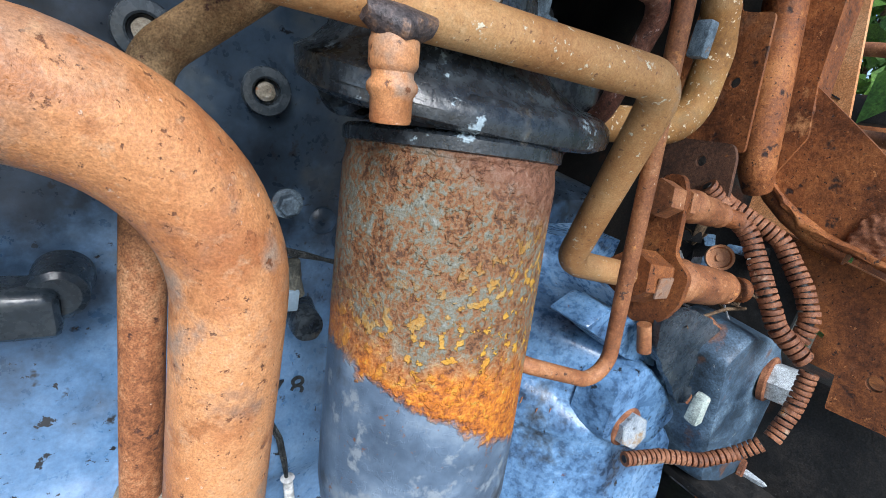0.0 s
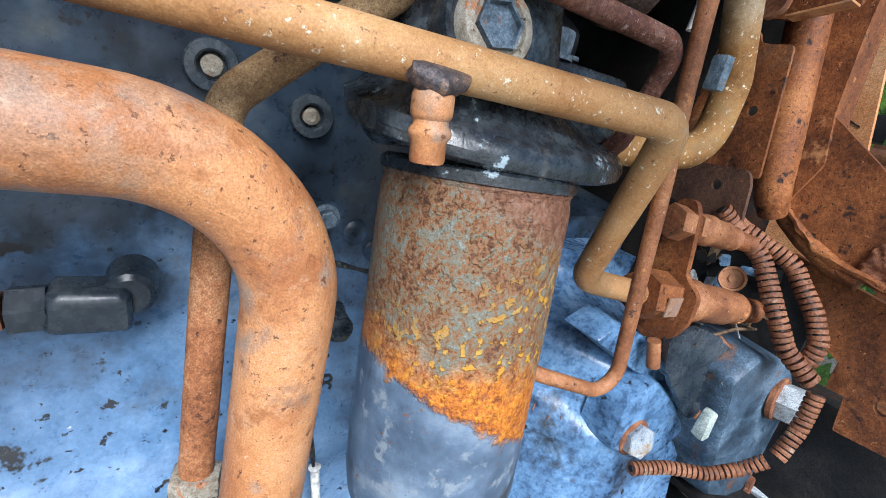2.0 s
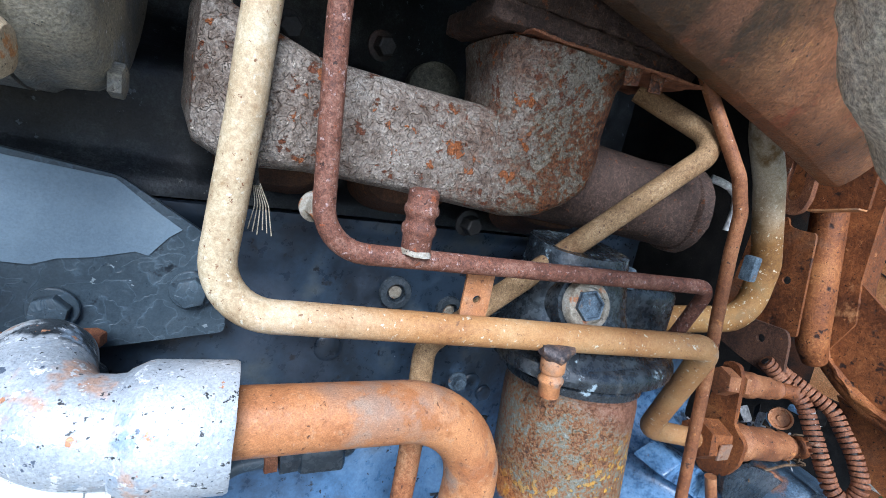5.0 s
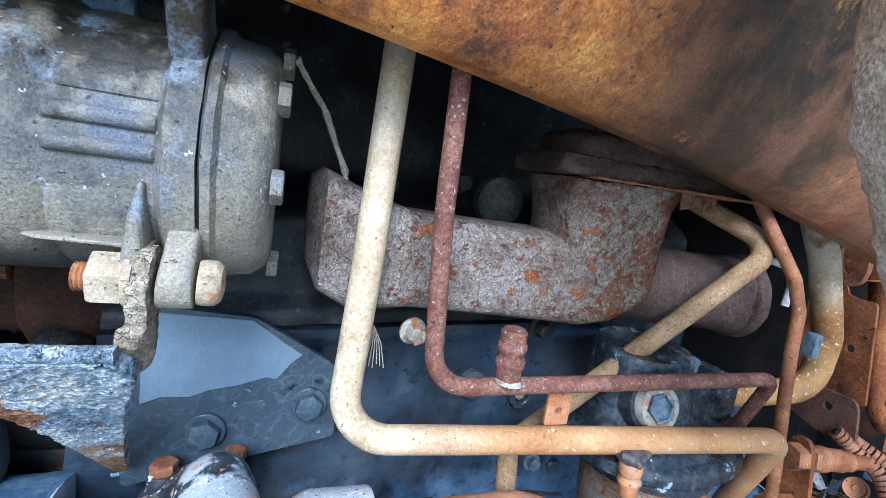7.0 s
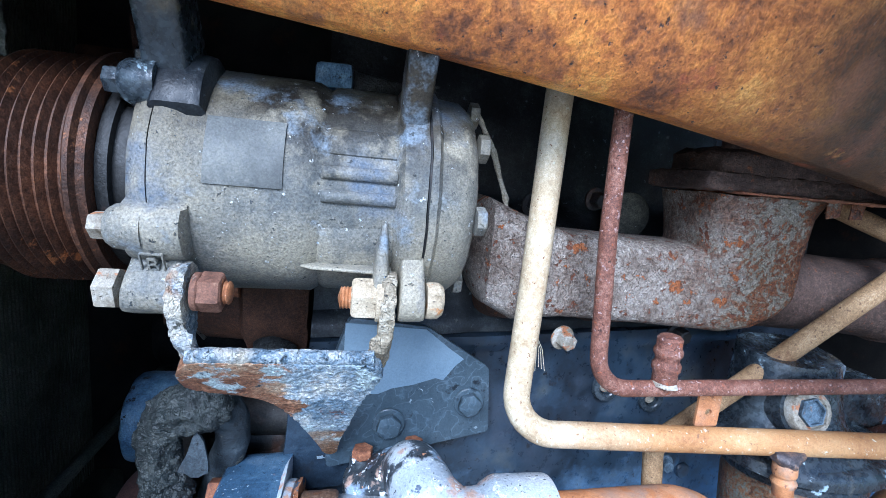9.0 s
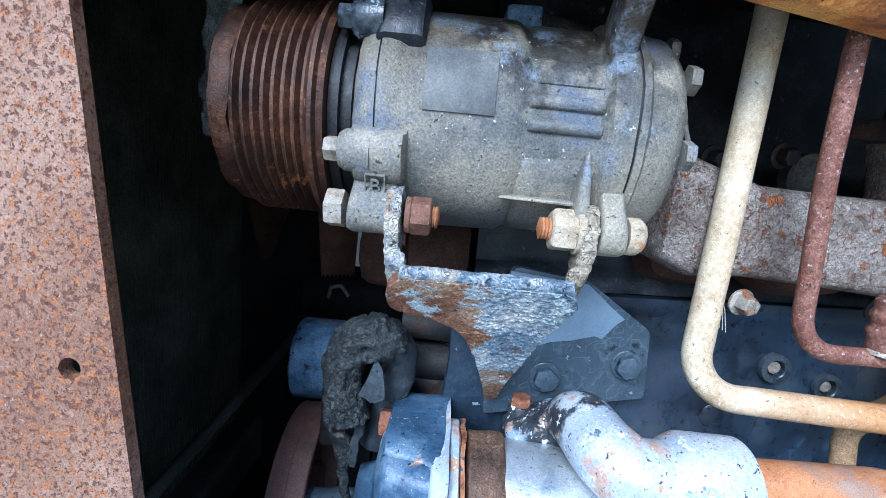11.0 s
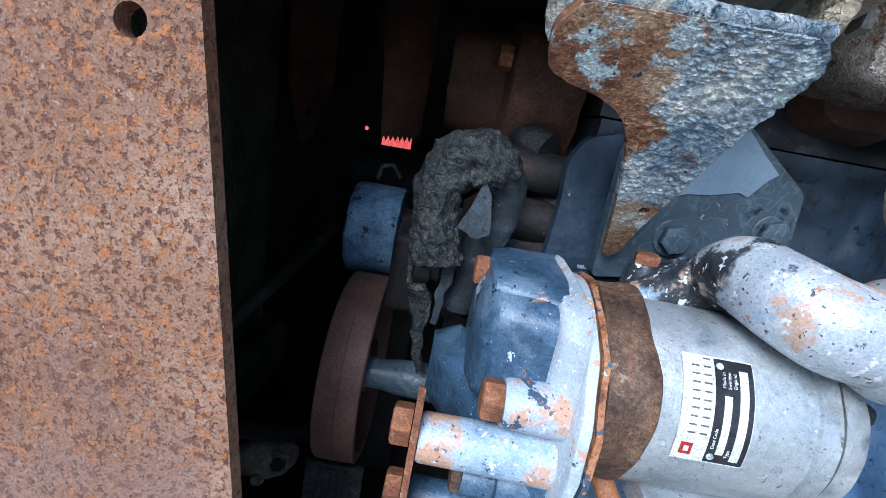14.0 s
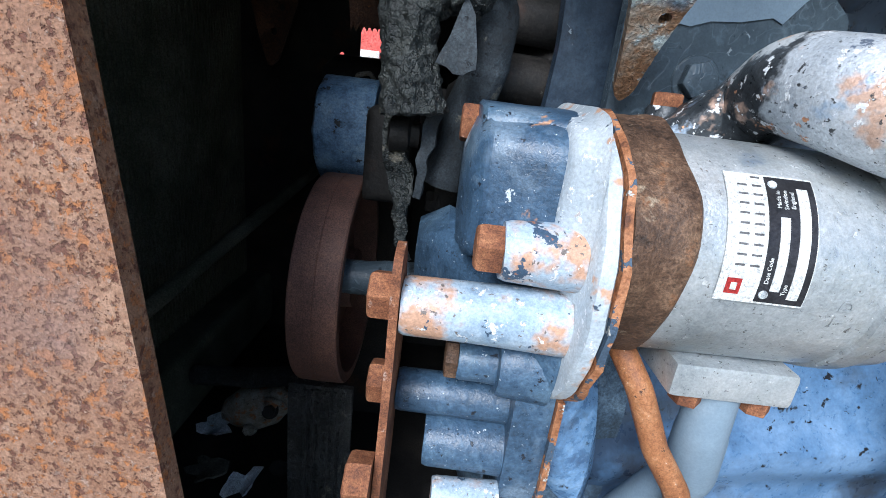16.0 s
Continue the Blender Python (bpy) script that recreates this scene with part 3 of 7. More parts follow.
    brown = ramp(nt, f, [(0.4, (0.10, 0.04, 0.022)), (0.52, (0.20, 0.085, 0.045)), (0.64, (0.28, 0.17, 0.12))])
    c = blend(nt, ramp(nt, hz, [(0.914, 0.0), (0.930, 1.0)]), hot, old)
    c = blend(nt, ramp(nt, h, [(0.976, 0.0), (0.992, 1.0)]), c, brown)
    low = ramp(nt, h, [(0.8935, 0.0), (0.8945, 1.0)])
    c = blend(nt, low, grey, c)
    nt.links.new(c, b.inputs["Base Color"])
    rr = ramp(nt, low, [(0.0, 0.36), (1.0, 0.52)])
    nt.links.new(rr, b.inputs["Roughness"])
    bp = nt.nodes.new("ShaderNodeBump")
    bp.inputs["Strength"].default_value, bp.inputs["Distance"].default_value = 0.8, 0.0013
    nt.links.new(calc(nt, "MULTIPLY", calc(nt, "ADD", calc(nt, "ADD", fine, mid), pimple), calc(nt, "ADD", low, 0.08)), bp.inputs["Height"])
    nt.links.new(bp.outputs[0], b.inputs["Normal"])
    return m


filter_mat = filter_paint()


# ---- mesh helpers ----
PLACE = {}


def thing(name, at, label, category, group="", kind=""):
    ob = tagged(new(name), label, category, group, kind)
    ob.empty_display_size = 0.02
    ob.location = at
    PLACE[ob] = Vector(at)
    return ob


def finish(bm, mat, at, name, sharp=38):
    bmesh.ops.remove_doubles(bm, verts=bm.verts, dist=1e-6)
    bmesh.ops.recalc_face_normals(bm, faces=bm.faces)
    bmesh.ops.translate(bm, verts=bm.verts, vec=-Vector(at))
    me = bpy.data.meshes.new(name)
    bm.to_mesh(me)
    bm.free()
    me.polygons.foreach_set("use_smooth", [True] * len(me.polygons))
    me.set_sharp_from_angle(angle=radians(sharp))
    me.materials.append(mat)
    return me


def part(name, bm, mat, parent, label="", sharp=38):
    """One mesh object under a thing or a part; the mesh is given in world metres."""
    at = PLACE[parent]
    ob = new(name, finish(bm, mat, at, name, sharp))
    ob.parent = parent
    PLACE[ob] = at
    return tagged(ob, label)


def single(name, bm, mat, label, category, group="", kind="", sharp=38):
    """A thing of one mesh, with its origin at its base."""
    lo = [min(v.co[k] for v in bm.verts) for k in range(3)]
    hi = [max(v.co[k] for v in bm.verts) for k in range(3)]
    at = Vector(((lo[0] + hi[0]) / 2, (lo[1] + hi[1]) / 2, lo[2]))
    ob = new(name, finish(bm, mat, at, name, sharp))
    ob.location = at
    PLACE[ob] = at
    return tagged(ob, label, category, group, kind)


def basis(axis):
    z = Vector(axis).normalized()
    x = z.cross(Vector((0, 0, 1)))
    if x.length < 1e-3:
        x = Vector((1, 0, 0))
    x.normalize()
    return x, z.cross(x), z


def lathe(profile, at, axis, seg=32, bm=None, turn=0.0, squash=(1, 1), wob=0.0):
    """A turned body: profile of (radius, height) along the axis from at."""
    bm = bm or bmesh.new()
    x, y, z = basis(axis)
    at = Vector(at)
    rings = []
    for r, h in profile:
        ring = []
        for k in range(seg if r > 1e-6 else 1):
            a = 2 * math.pi * k / seg + turn
            p = at + z * h + (x * math.cos(a) * squash[0] + y * math.sin(a) * squash[1]) * r
            if wob:
                p += noise.noise_vector(p * 90) * wob
            ring.append(bm.verts.new(p))
        rings.append(ring)
    for a, b in zip(rings, rings[1:]):
        if len(a) == 1 and len(b) == 1:
            continue
        for k in range(seg):
            j = (k + 1) % seg
            if len(a) == 1:
                bm.faces.new((a[0], b[k], b[j]))
            elif len(b) == 1:
                bm.faces.new((a[k], a[j], b[0]))
            else:
                bm.faces.new((a[k], a[j], b[j], b[k]))
    for ring, flip in ((rings[0], True), (rings[-1], False)):
        if len(ring) > 1:
            bm.faces.new(ring[::-1] if flip else ring)
    return bm


def rounded(points, bend, step=0.25):
    """The points of a line with its corners rounded to the radius bend (a number, or one for each inner corner)."""
    pts = [Vector(p) for p in points]
    out = [pts[0]]
    for k in range(1, len(pts) - 1):
        r = bend[k - 1] if isinstance(bend, (list, tuple)) else bend
        a, b = (pts[k - 1] - pts[k]), (pts[k + 1] - pts[k])
        la, lb = a.length, b.length
        a.normalize(), b.normalize()
        ang = a.angle(b)
        if ang > 3.1 or r <= 0:
            out.append(pts[k])
            continue
        d = min(r / math.tan(ang / 2), la * 0.49, lb * 0.49)
        r = d * math.tan(ang / 2)
        c = pts[k] + (a + b).normalized() * (r / math.sin(ang / 2))
        u, v = pts[k] + a * d - c, pts[k] + b * d - c
        n = max(3, int((math.pi - ang) / step) + 2)
        w = u.angle(v)
        for i in range(n + 1):
            q = i / n
            out.append(c + u * (math.sin((1 - q) * w) / math.sin(w)) + v * (math.sin(q * w) / math.sin(w)))
    out.append(pts[-1])
    return out


def tube(points, r, seg=20, bend=0.02, bm=None, wob=0.0, step=0.2, radii=None, cap=True):
    bm = bm or bmesh.new()
    pts = rounded(points, bend, step) if bend else [Vector(p) for p in points]
    if wob or radii is None:
        fine = [pts[0]]
        for a, b in zip(pts, pts[1:]):
            n = max(1, int((b - a).length / max(r * 1.6, 0.004)))
            fine += [a.lerp(b, (i + 1) / n) for i in range(n)]
        pts = fine
    t0 = (pts[1] - pts[0]).normalized()
    n0 = basis(t0)[0]
    rings, total = [], sum((b - a).length for a, b in zip(pts, pts[1:]))
    run = 0.0
    for k, p in enumerate(pts):
        t = (pts[min(k + 1, len(pts) - 1)] - pts[max(k - 1, 0)]).normalized()
        n0 = (n0 - t * n0.dot(t)).normalized()
        b0 = t.cross(n0)
        if k:
            run += (p - pts[k - 1]).length
        rr = r if radii is None else float(np.interp(run / total, [q for q, _ in radii], [v for _, v in radii]))
        ring = []
        for i in range(seg):
            a = 2 * math.pi * i / seg
            d = n0 * math.cos(a) + b0 * math.sin(a)
            ring.append(bm.verts.new(p + d * (rr * (1 + (noise.noise(p * 60 + d * 2) * wob if wob else 0)))))
        rings.append(ring)
    for a, b in zip(rings, rings[1:]):
        for i in range(seg):
            j = (i + 1) % seg
            bm.faces.new((a[i], a[j], b[j], b[i]))
    if cap:
        bm.faces.new(rings[0][::-1])
        bm.faces.new(rings[-1])
    return bm


def sheet(outline, holes, o, u, v, thick, bm=None, bevel=0.0):
    """A flat plate: an outline of (a, b) in the plane o + a u + b v, with holes (a, b, radius), thickened along u x v."""
    from mathutils.geometry import tessellate_polygon
    bm = bm or bmesh.new()
    o, u, v = Vector(o), Vector(u).normalized(), Vector(v).normalized()
    n = u.cross(v).normalized()
    loops = [[Vector((a, b, 0)) for a, b in outline]]
    for hole in holes:
        if len(hole) > 3:
            loops.append([Vector((a, b, 0)) for a, b in hole])
            continue
        a, b, r = hole
        loops.append([Vector((a + r * math.cos(-2 * math.pi * k / 16), b + r * math.sin(-2 * math.pi * k / 16), 0)) for k in range(16)])
    flat = [p for lp in loops for p in lp]
    tris = tessellate_polygon(loops)
    lower = [bm.verts.new(o + u * p.x + v * p.y) for p in flat]
    upper = [bm.verts.new(o + u * p.x + v * p.y + n * thick) for p in flat]
    for t in tris:
        for vs in ([upper[i] for i in t], [lower[i] for i in reversed(t)]):
            try:
                bm.faces.new(vs)
            except ValueError:
                pass
    k = 0
    for lp in loops:
        c = len(lp)
        for i in range(c):
            j = (i + 1) % c
            bm.faces.new((lower[k + i], lower[k + j], upper[k + j], upper[k + i]))
        k += c
    return bm


def smooth_outline(points, r, n=4):
    """Corners of a closed outline rounded by r."""
    out, m = [], len(points)
    for k in range(m):
        p, a, b = Vector(points[k]), Vector(points[k - 1]), Vector(points[(k + 1) % m])
        rr = min(r, (a - p).length * 0.45, (b - p).length * 0.45)
        s, e = p + (a - p).normalized() * rr, p + (b - p).normalized() * rr
        for i in range(n + 1):
            q = i / n
            out.append(tuple(s * (1 - q) ** 2 + p * 2 * q * (1 - q) + e * q ** 2))
    return out


def box(lo, hi, bevel=0.0, bm=None, seg=2, m=None):
    own = bmesh.new()
    bmesh.ops.create_cube(own, size=1)
    for vt in own.verts:
        vt.co = Vector([(lo[k] + hi[k]) / 2 + vt.co[k] * (hi[k] - lo[k]) for k in range(3)])
    if bevel:
        bmesh.ops.bevel(own, geom=own.edges[:], offset=bevel, segments=seg, affect="EDGES", profile=0.6)
    if m is not None:
        own.transform(m)
    if bm is None:
        return own
    me = bpy.data.meshes.new("tmp")
    own.to_mesh(me)
    own.free()
    bm.from_mesh(me)
    bpy.data.meshes.remove(me)
    return bm


def crumple(bm, amount, scale, cuts=0):
    if cuts:
        bmesh.ops.subdivide_edges(bm, edges=bm.edges[:], cuts=cuts, use_grid_fill=True)
    for vt in bm.verts:
        vt.co += noise.noise_vector(vt.co * scale) * amount
    return bm


def refine(bm, size, rounds=7):
    """Split long edges until the mesh is even enough to be roughened."""
    for k in range(rounds):
        long = [e for e in bm.edges if e.calc_length() > size]
        if not long:
            break
        bmesh.ops.subdivide_edges(bm, edges=long, cuts=1)
        bmesh.ops.triangulate(bm, faces=[f for f in bm.faces if len(f.verts) > 3])
    return bm


def crust(bm, amount, scale, size, share=None):
    """Flaking relief along the normals, in two sizes."""
    bmesh.ops.recalc_face_normals(bm, faces=bm.faces)
    refine(bm, size)
    bm.normal_update()
    move = {}
    for v in bm.verts:
        p = v.co * scale
        move[v] = v.normal * amount * (share(v.co) if share else 1.0) * (noise.noise(p) + 0.6 * noise.noise(p * 2.7) + 0.35)
    for v, d in move.items():
        v.co += d
    return bm


def raised(outline, y0, y1, inset, bm=None):
    """A flat-topped swelling on a wall that faces the walk: outline in (x, z) at depth y0, drawn in towards its middle at y1."""
    bm = bm or bmesh.new()
    cx, cz = sum(p[0] for p in outline) / len(outline), sum(p[1] for p in outline) / len(outline)
    rings = []
    for y, k in ((y0, 1.0), (y1 + (y0 - y1) * 0.25, 1 - inset * 0.6), (y1 + (y0 - y1) * 0.06, 1 - inset * 0.85), (y1, 1 - inset * 1.3)):
        rings.append([bm.verts.new((cx + (a - cx) * k, y, cz + (b - cz) * k)) for a, b in outline])
    n = len(outline)
    for a, b in zip(rings, rings[1:]):
        for i in range(n):
            j = (i + 1) % n
            bm.faces.new((a[i], a[j], b[j], b[i]))
    bm.faces.new(rings[0][::-1]), bm.faces.new(rings[-1])
    return bm


def hexagon(at, axis, flats, height, bm=None, turn=0.3, dome=0.2):
    r = flats / math.sqrt(3)
    return lathe([(r * 0.98, 0), (r, height * 0.06), (r, height * (1 - dome)), (r * 0.95, height * (1 - dome * 0.35)), (r * 0.80, height), (0, height)], at, axis, 6, bm, turn)


def bolt(parent, at, axis, flats, height, mat, washer=0.0, label="", turn=0.3, washer_mat=None, name="bolt"):
    """A hexagon bolt as a part, its washer a piece of it."""
    at, z = Vector(at), Vector(axis).normalized()
    w = 0.18 * flats if washer else 0.0
    b = part(name, hexagon(at + z * w, z, flats, height, None, turn), mat, parent, label, 25)
    if washer:
        part("washer", lathe([(washer, 0), (washer, w * 0.8), (washer * 0.94, w), (0, w)], at, z, 28), washer_mat or mat, b)
    return b




X, Y, Z = Vector((1, 0, 0)), Vector((0, 1, 0)), Vector((0, 0, 1))
OUT = Vector((0, -1, 0))


# ---- ground and surroundings ----
def ground():
    bm = bmesh.new()
    n = 40
    grid = [[bm.verts.new((200 * math.copysign(abs(i / n * 2 - 1) ** 3, i / n * 2 - 1), 200 * math.copysign(abs(j / n * 2 - 1) ** 3, j / n * 2 - 1), 0)) for j in range(n + 1)] for i in range(n + 1)]
    for i in range(n):
        for j in range(n):
            bm.faces.new((grid[i][j], grid[i + 1][j], grid[i + 1][j + 1], grid[i][j + 1]))
    return single("ground", bm, earth, "trodden earth with thin weeds, made pale to bounce light up", "ground", kind="structure")


ground()


# ---- engine block and cylinder head ----
def smooth(a, b, v):
    q = min(max((v - a) / (b - a), 0.0), 1.0)
    return q * q * (3 - 2 * q)


def wall_y(x, z):
    y = 0.2325 + 0.17 * x
    y -= 0.026 * smooth(0.885, 0.80, z) * smooth(0.28, 0.16, x)
    y -= 0.012 * smooth(0.815, 0.80, z) - 0.012 * smooth(0.79, 0.76, z)
    y -= 0.006 * smooth(1.060, 1.066, z)
    y += 0.13 * smooth(0.165, 0.185, x) * smooth(0.955, 0.975, z)
    y += 0.0016 * noise.noise(Vector((x, 0, z)) * 22) + 0.0006 * noise.noise(Vector((x, 3, z)) * 90)
    return y


def relief(xs, zs, f, back):
    """A solid whose front follows f over a grid and whose back is flat."""
    bm = bmesh.new()
    front = [[bm.verts.new((x, f(x, z), z)) for z in zs] for x in xs]
    rim = [[bm.verts.new((x, back, z)) for z in zs] for x in xs]
    a, b = len(xs), len(zs)
    for i in range(a - 1):
        for j in range(b - 1):
            bm.faces.new((front[i][j], front[i + 1][j], front[i + 1][j + 1], front[i][j + 1]))
    for i in range(a - 1):
        for j in (0, b - 1):
            bm.faces.new((front[i][j], front[i + 1][j], rim[i + 1][j], rim[i][j]))
    for j in range(b - 1):
        for i in (0, a - 1):
            bm.faces.new((front[i][j], front[i][j + 1], rim[i][j + 1], rim[i][j]))
    bm.faces.new([rim[0][0], rim[a - 1][0], rim[a - 1][b - 1], rim[0][b - 1]])
    return bm


def steps(a, b, n):
    return [a + (b - a) * k / n for k in range(n + 1)]


block = thing("engine_block", (0.1, 0.4, 0.55), "cast iron engine block in worn blue paint, shade painted in higher up", "engine")
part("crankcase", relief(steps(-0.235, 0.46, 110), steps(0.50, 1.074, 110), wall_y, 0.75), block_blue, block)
part("cylinder_head", relief(steps(-0.235, 0.42, 80), steps(1.0755, 1.30, 40), lambda x, z: 0.232 + 0.17 * x + 0.012 * smooth(1.083, 1.095, z) + 0.05 * smooth(1.14, 1.18, z) + 0.12 * smooth(0.155, 0.175, x) + 0.002 * noise.noise(Vector((x, 1, z)) * 40), 0.72), head_black, block, "black oily cylinder head")
for px, pz, r in ((0.0150, 1.0212, 0.0126), (0.0672, 1.0056, 0.0122)):
    at = Vector((px, wall_y(px, pz), pz))
    b = part("bolt", lathe([(r * 0.96, 0), (r, 0.002), (r, 0.0075), (r * 0.94, 0.0092), (r * 0.62, 0.0094), (r * 0.55, 0.0085), (r * 0.52, 0.003), (0, 0.003)], at + Y * 0.003, OUT, 36), smooth_black, block, "smooth black ring round a recessed bolt")
    part("bolt_head", crumple(lathe([(r * 0.42, 0), (r * 0.40, 0.004), (r * 0.22, 0.0052), (0, 0.0045)], at + Y * 0.001, OUT, 18), 0.0006, 300), bolt_dirty, b, "dirty recessed stud")
for px, pz, r in ((0.108, 0.936, 0.0085), (0.125, 0.9225, 0.008), (0.02, 0.905, 0.009), (-0.03, 0.978, 0.010)):
    part("core_plug", lathe([(r, 0), (r, 0.003), (r * 0.8, 0.0045), (0, 0.005)], (px, wall_y(px, pz) + 0.001, pz), OUT, 24), block_blue, block)
bolt(block, (0.078, 0.222, 0.953), OUT, 0.010, 0.006, bolt_blue, 0.008)

# gusset plate bolted to the block
TILT_X = Vector((1, 0.17, 0))
mount = thing("mounting_plate", (-0.16, 0.2, 1.0), "blue-grey steel plate with flaking paint bolted to the engine block", "plate")
part("plate", sheet(smooth_outline([(-0.224, 0.985), (-0.101, 0.999), (-0.106, 1.052), (-0.158, 1.086), (-0.213, 1.094), (-0.224, 1.060)], 0.004), [], (0, 0.2240, 0), TILT_X, Z, 0.006), grey_paint, mount)
part("paint_flake", sheet([(-0.215, 1.036), (-0.205, 1.0395), (-0.19, 1.038), (-0.18, 1.0415), (-0.165, 1.043), (-0.148, 1.047), (-0.142, 1.045), (-0.133, 1.056), (-0.127, 1.0605), (-0.14, 1.070), (-0.158, 1.0845), (-0.215, 1.091)], [], (0, 0.2177, 0), TILT_X, Z, 0.0008), pale_patch, mount, "pale bare patch where paint has gone")
bolt(mount, (-0.118, 0.1975, 1.026), OUT, 0.0155, 0.006, grey_paint, 0.0115)
bolt(mount, (-0.178, 0.1875, 1.015), OUT, 0.0155, 0.006, grey_paint, 0.0115)

# bell housing to the rear
def bell_y(x, z):
    y = 0.268 - 0.112 * smooth(0.205, 0.33, x) + 0.095 * smooth(0.86, 0.915, z + 0.18 * (x - 0.3)) - 0.01 * smooth(0.37, 0.44, x)
    y -= 0.014 * smooth(0.832, 0.822, z + 0.25 * (x - 0.25)) + 0.01 * smooth(0.80, 0.70, z)
    y -= 0.006 * smooth(0.0, 0.010, 0.012 - abs(z - 0.798 - 0.20 * (x - 0.28))) * smooth(0.34, 0.30, x)
    return y + 0.0018 * noise.noise(Vector((x, 7, z)) * 40) + 0.004 * noise.noise(Vector((x, 2, z)) * 14)


bell = thing("bell_housing", (0.32, 0.2, 0.55), "light blue cast bell housing with rusty hexagon bolts", "housing")
part("casting", relief(steps(0.2, 0.40, 50), steps(0.50, 0.93, 70), bell_y, 0.5), housing_blue, bell)
part("raised_pad", raised(smooth_outline([(0.296, 0.806), (0.2965, 0.853), (0.328, 0.872), (0.366, 0.846), (0.407, 0.805), (0.3785, 0.780), (0.335, 0.786)], 0.008), 0.172, 0.1405, 0.14), housing_blue, bell)
for at, d in (((0.325, 0.1405, 0.815), OUT),):
    part("rust_ring", lathe([(0.0165, 0), (0.0158, 0.0015), (0.0135, 0.0022), (0, 0.0022)], at, d, 30, wob=0.0006), bolt_rust, bell, "ring of rust round the bolt")
    bolt(bell, Vector(at) + Vector((0, -0.0015, 0)), (-0.10, -0.97, 0.20), 0.0245, 0.0085, bolt_pale, 0.0, "worn blue and grey hexagon bolt head", turn=0.6)
part("lug", raised(smooth_outline([(0.249, 0.902), (0.271, 0.8915), (0.313, 0.868), (0.361, 0.853), (0.359, 0.871), (0.330, 0.8895), (0.30, 0.905), (0.27, 0.915)], 0.004), 0.180, 0.151, 0.08), housing_blue, bell)
rib = smooth_outline([(0.305, 0.9105), (0.335, 0.9165), (0.372, 0.9080), (0.3985, 0.8930), (0.4090, 0.8800), (0.4060, 0.8620), (0.3950, 0.8440), (0.3860, 0.8280), (0.3720, 0.8330), (0.352, 0.8500), (0.333, 0.868), (0.314, 0.884)], 0.006)
bracket_sheet = part("black_bracket", crumple(refine(sheet(rib, [(0.384, 0.8480, 0.0048)], (0, 0.1375, 0), X, Z, 0.005), 0.006), 0.0018, 60), smooth_black, bell, "dark oily bracket sheet with a round hole")
part("rusty_edge", crumple(tube([(0.372, 0.1340, 0.9075), (0.3985, 0.1335, 0.8930), (0.4085, 0.1330, 0.8800), (0.4055, 0.1325, 0.8620), (0.3945, 0.1325, 0.8440), (0.3865, 0.1325, 0.8290)], 0.0020, 10, 0.012, wob=0.3), 0.0006, 200), bolt_rust, bracket_sheet, "rusty curled edge")
part("rear_flange", raised(smooth_outline([(0.371, 0.884), (0.40, 0.905), (0.465, 0.890), (0.54, 0.82), (0.537, 0.71), (0.42, 0.75), (0.40, 0.80)], 0.008), 0.16, 0.112, 0.07), dark_flange, bell, "thick dark flange with worn paint")
for pos in ((0.464, 0.113, 0.853), (0.513, 0.113, 0.742)):
    bolt(bell, pos, (0.12, -0.98, 0.1), 0.030, 0.021, bolt_zinc, 0.020, "big pale corroded hexagon bolt", washer_mat=bolt_rust, turn=0.9)
for k in range(4):
    p = Vector((0.262 + 0.007 * k, 0.0, 0.806 + 0.004 * (k % 2)))
    part("paint_chip", crumple(sheet([(-0.0008, -0.003), (0.001, -0.0026), (0.0008, 0.003), (-0.0006, 0.0024)], [], (p.x, bell_y(p.x, p.z) - 0.0004, p.z), X, Z, 0.0003), 0.0004, 300), rust_pipe, bell)

# ---- exhaust manifold ----
def superellipse(seg, p):
    out = []
    for k in range(seg):
        a = 2 * math.pi * k / seg
        c, s = math.cos(a), math.sin(a)
        out.append((math.copysign(abs(c) ** p, c), math.copysign(abs(s) ** p, s)))
    return out


def loft(stations, seg=28, p=0.55, bm=None, cap=True, wob=0.0):
    """A body through stations (centre, u half-width vector, v half-width vector)."""
    bm = bm or bmesh.new()
    shape, rings = superellipse(seg, p), []
    for c, u, v in stations:
        ring = []
        for a, b in shape:
            q = Vector(c) + Vector(u) * a + Vector(v) * b
            if wob:
                q += noise.noise_vector(q * 70) * wob
            ring.append(bm.verts.new(q))
        rings.append(ring)
    for a, b in zip(rings, rings[1:]):
        for i in range(seg):
            j = (i + 1) % seg
            bm.faces.new((a[i], a[j], b[j], b[i]))
    if cap:
        bm.faces.new(rings[0][::-1])
        bm.faces.new(rings[-1])
    return bm


def runner(xs, wob=0.0006):
    return [((x, y, z), (0, hy, 0), (0, 0, hz)) for x, y, z, hy, hz in xs]


mani = thing("exhaust_manifold", (0.02, 0.2, 1.09), "rough grey cast iron exhaust manifold blotched with rust", "manifold")
part("log", loft(runner([(-0.130, 0.205, 1.150, 0.02, 0.026), (-0.123, 0.195, 1.146, 0.033, 0.036), (-0.105, 0.19, 1.138, 0.036, 0.036), (-0.07, 0.189, 1.134, 0.034, 0.029), (-0.02, 0.189, 1.132, 0.034, 0.029), (0.03, 0.189, 1.130, 0.034, 0.0305), (0.052, 0.188, 1.130, 0.035, 0.0315), (0.072, 0.187, 1.132, 0.036, 0.0300), (0.088, 0.186, 1.137, 0.036, 0.0260), (0.098, 0.186, 1.142, 0.034, 0.0215), (0.106, 0.187, 1.148, 0.028, 0.014)]), 40, 0.38, wob=0.0010), manifold_iron, mani)
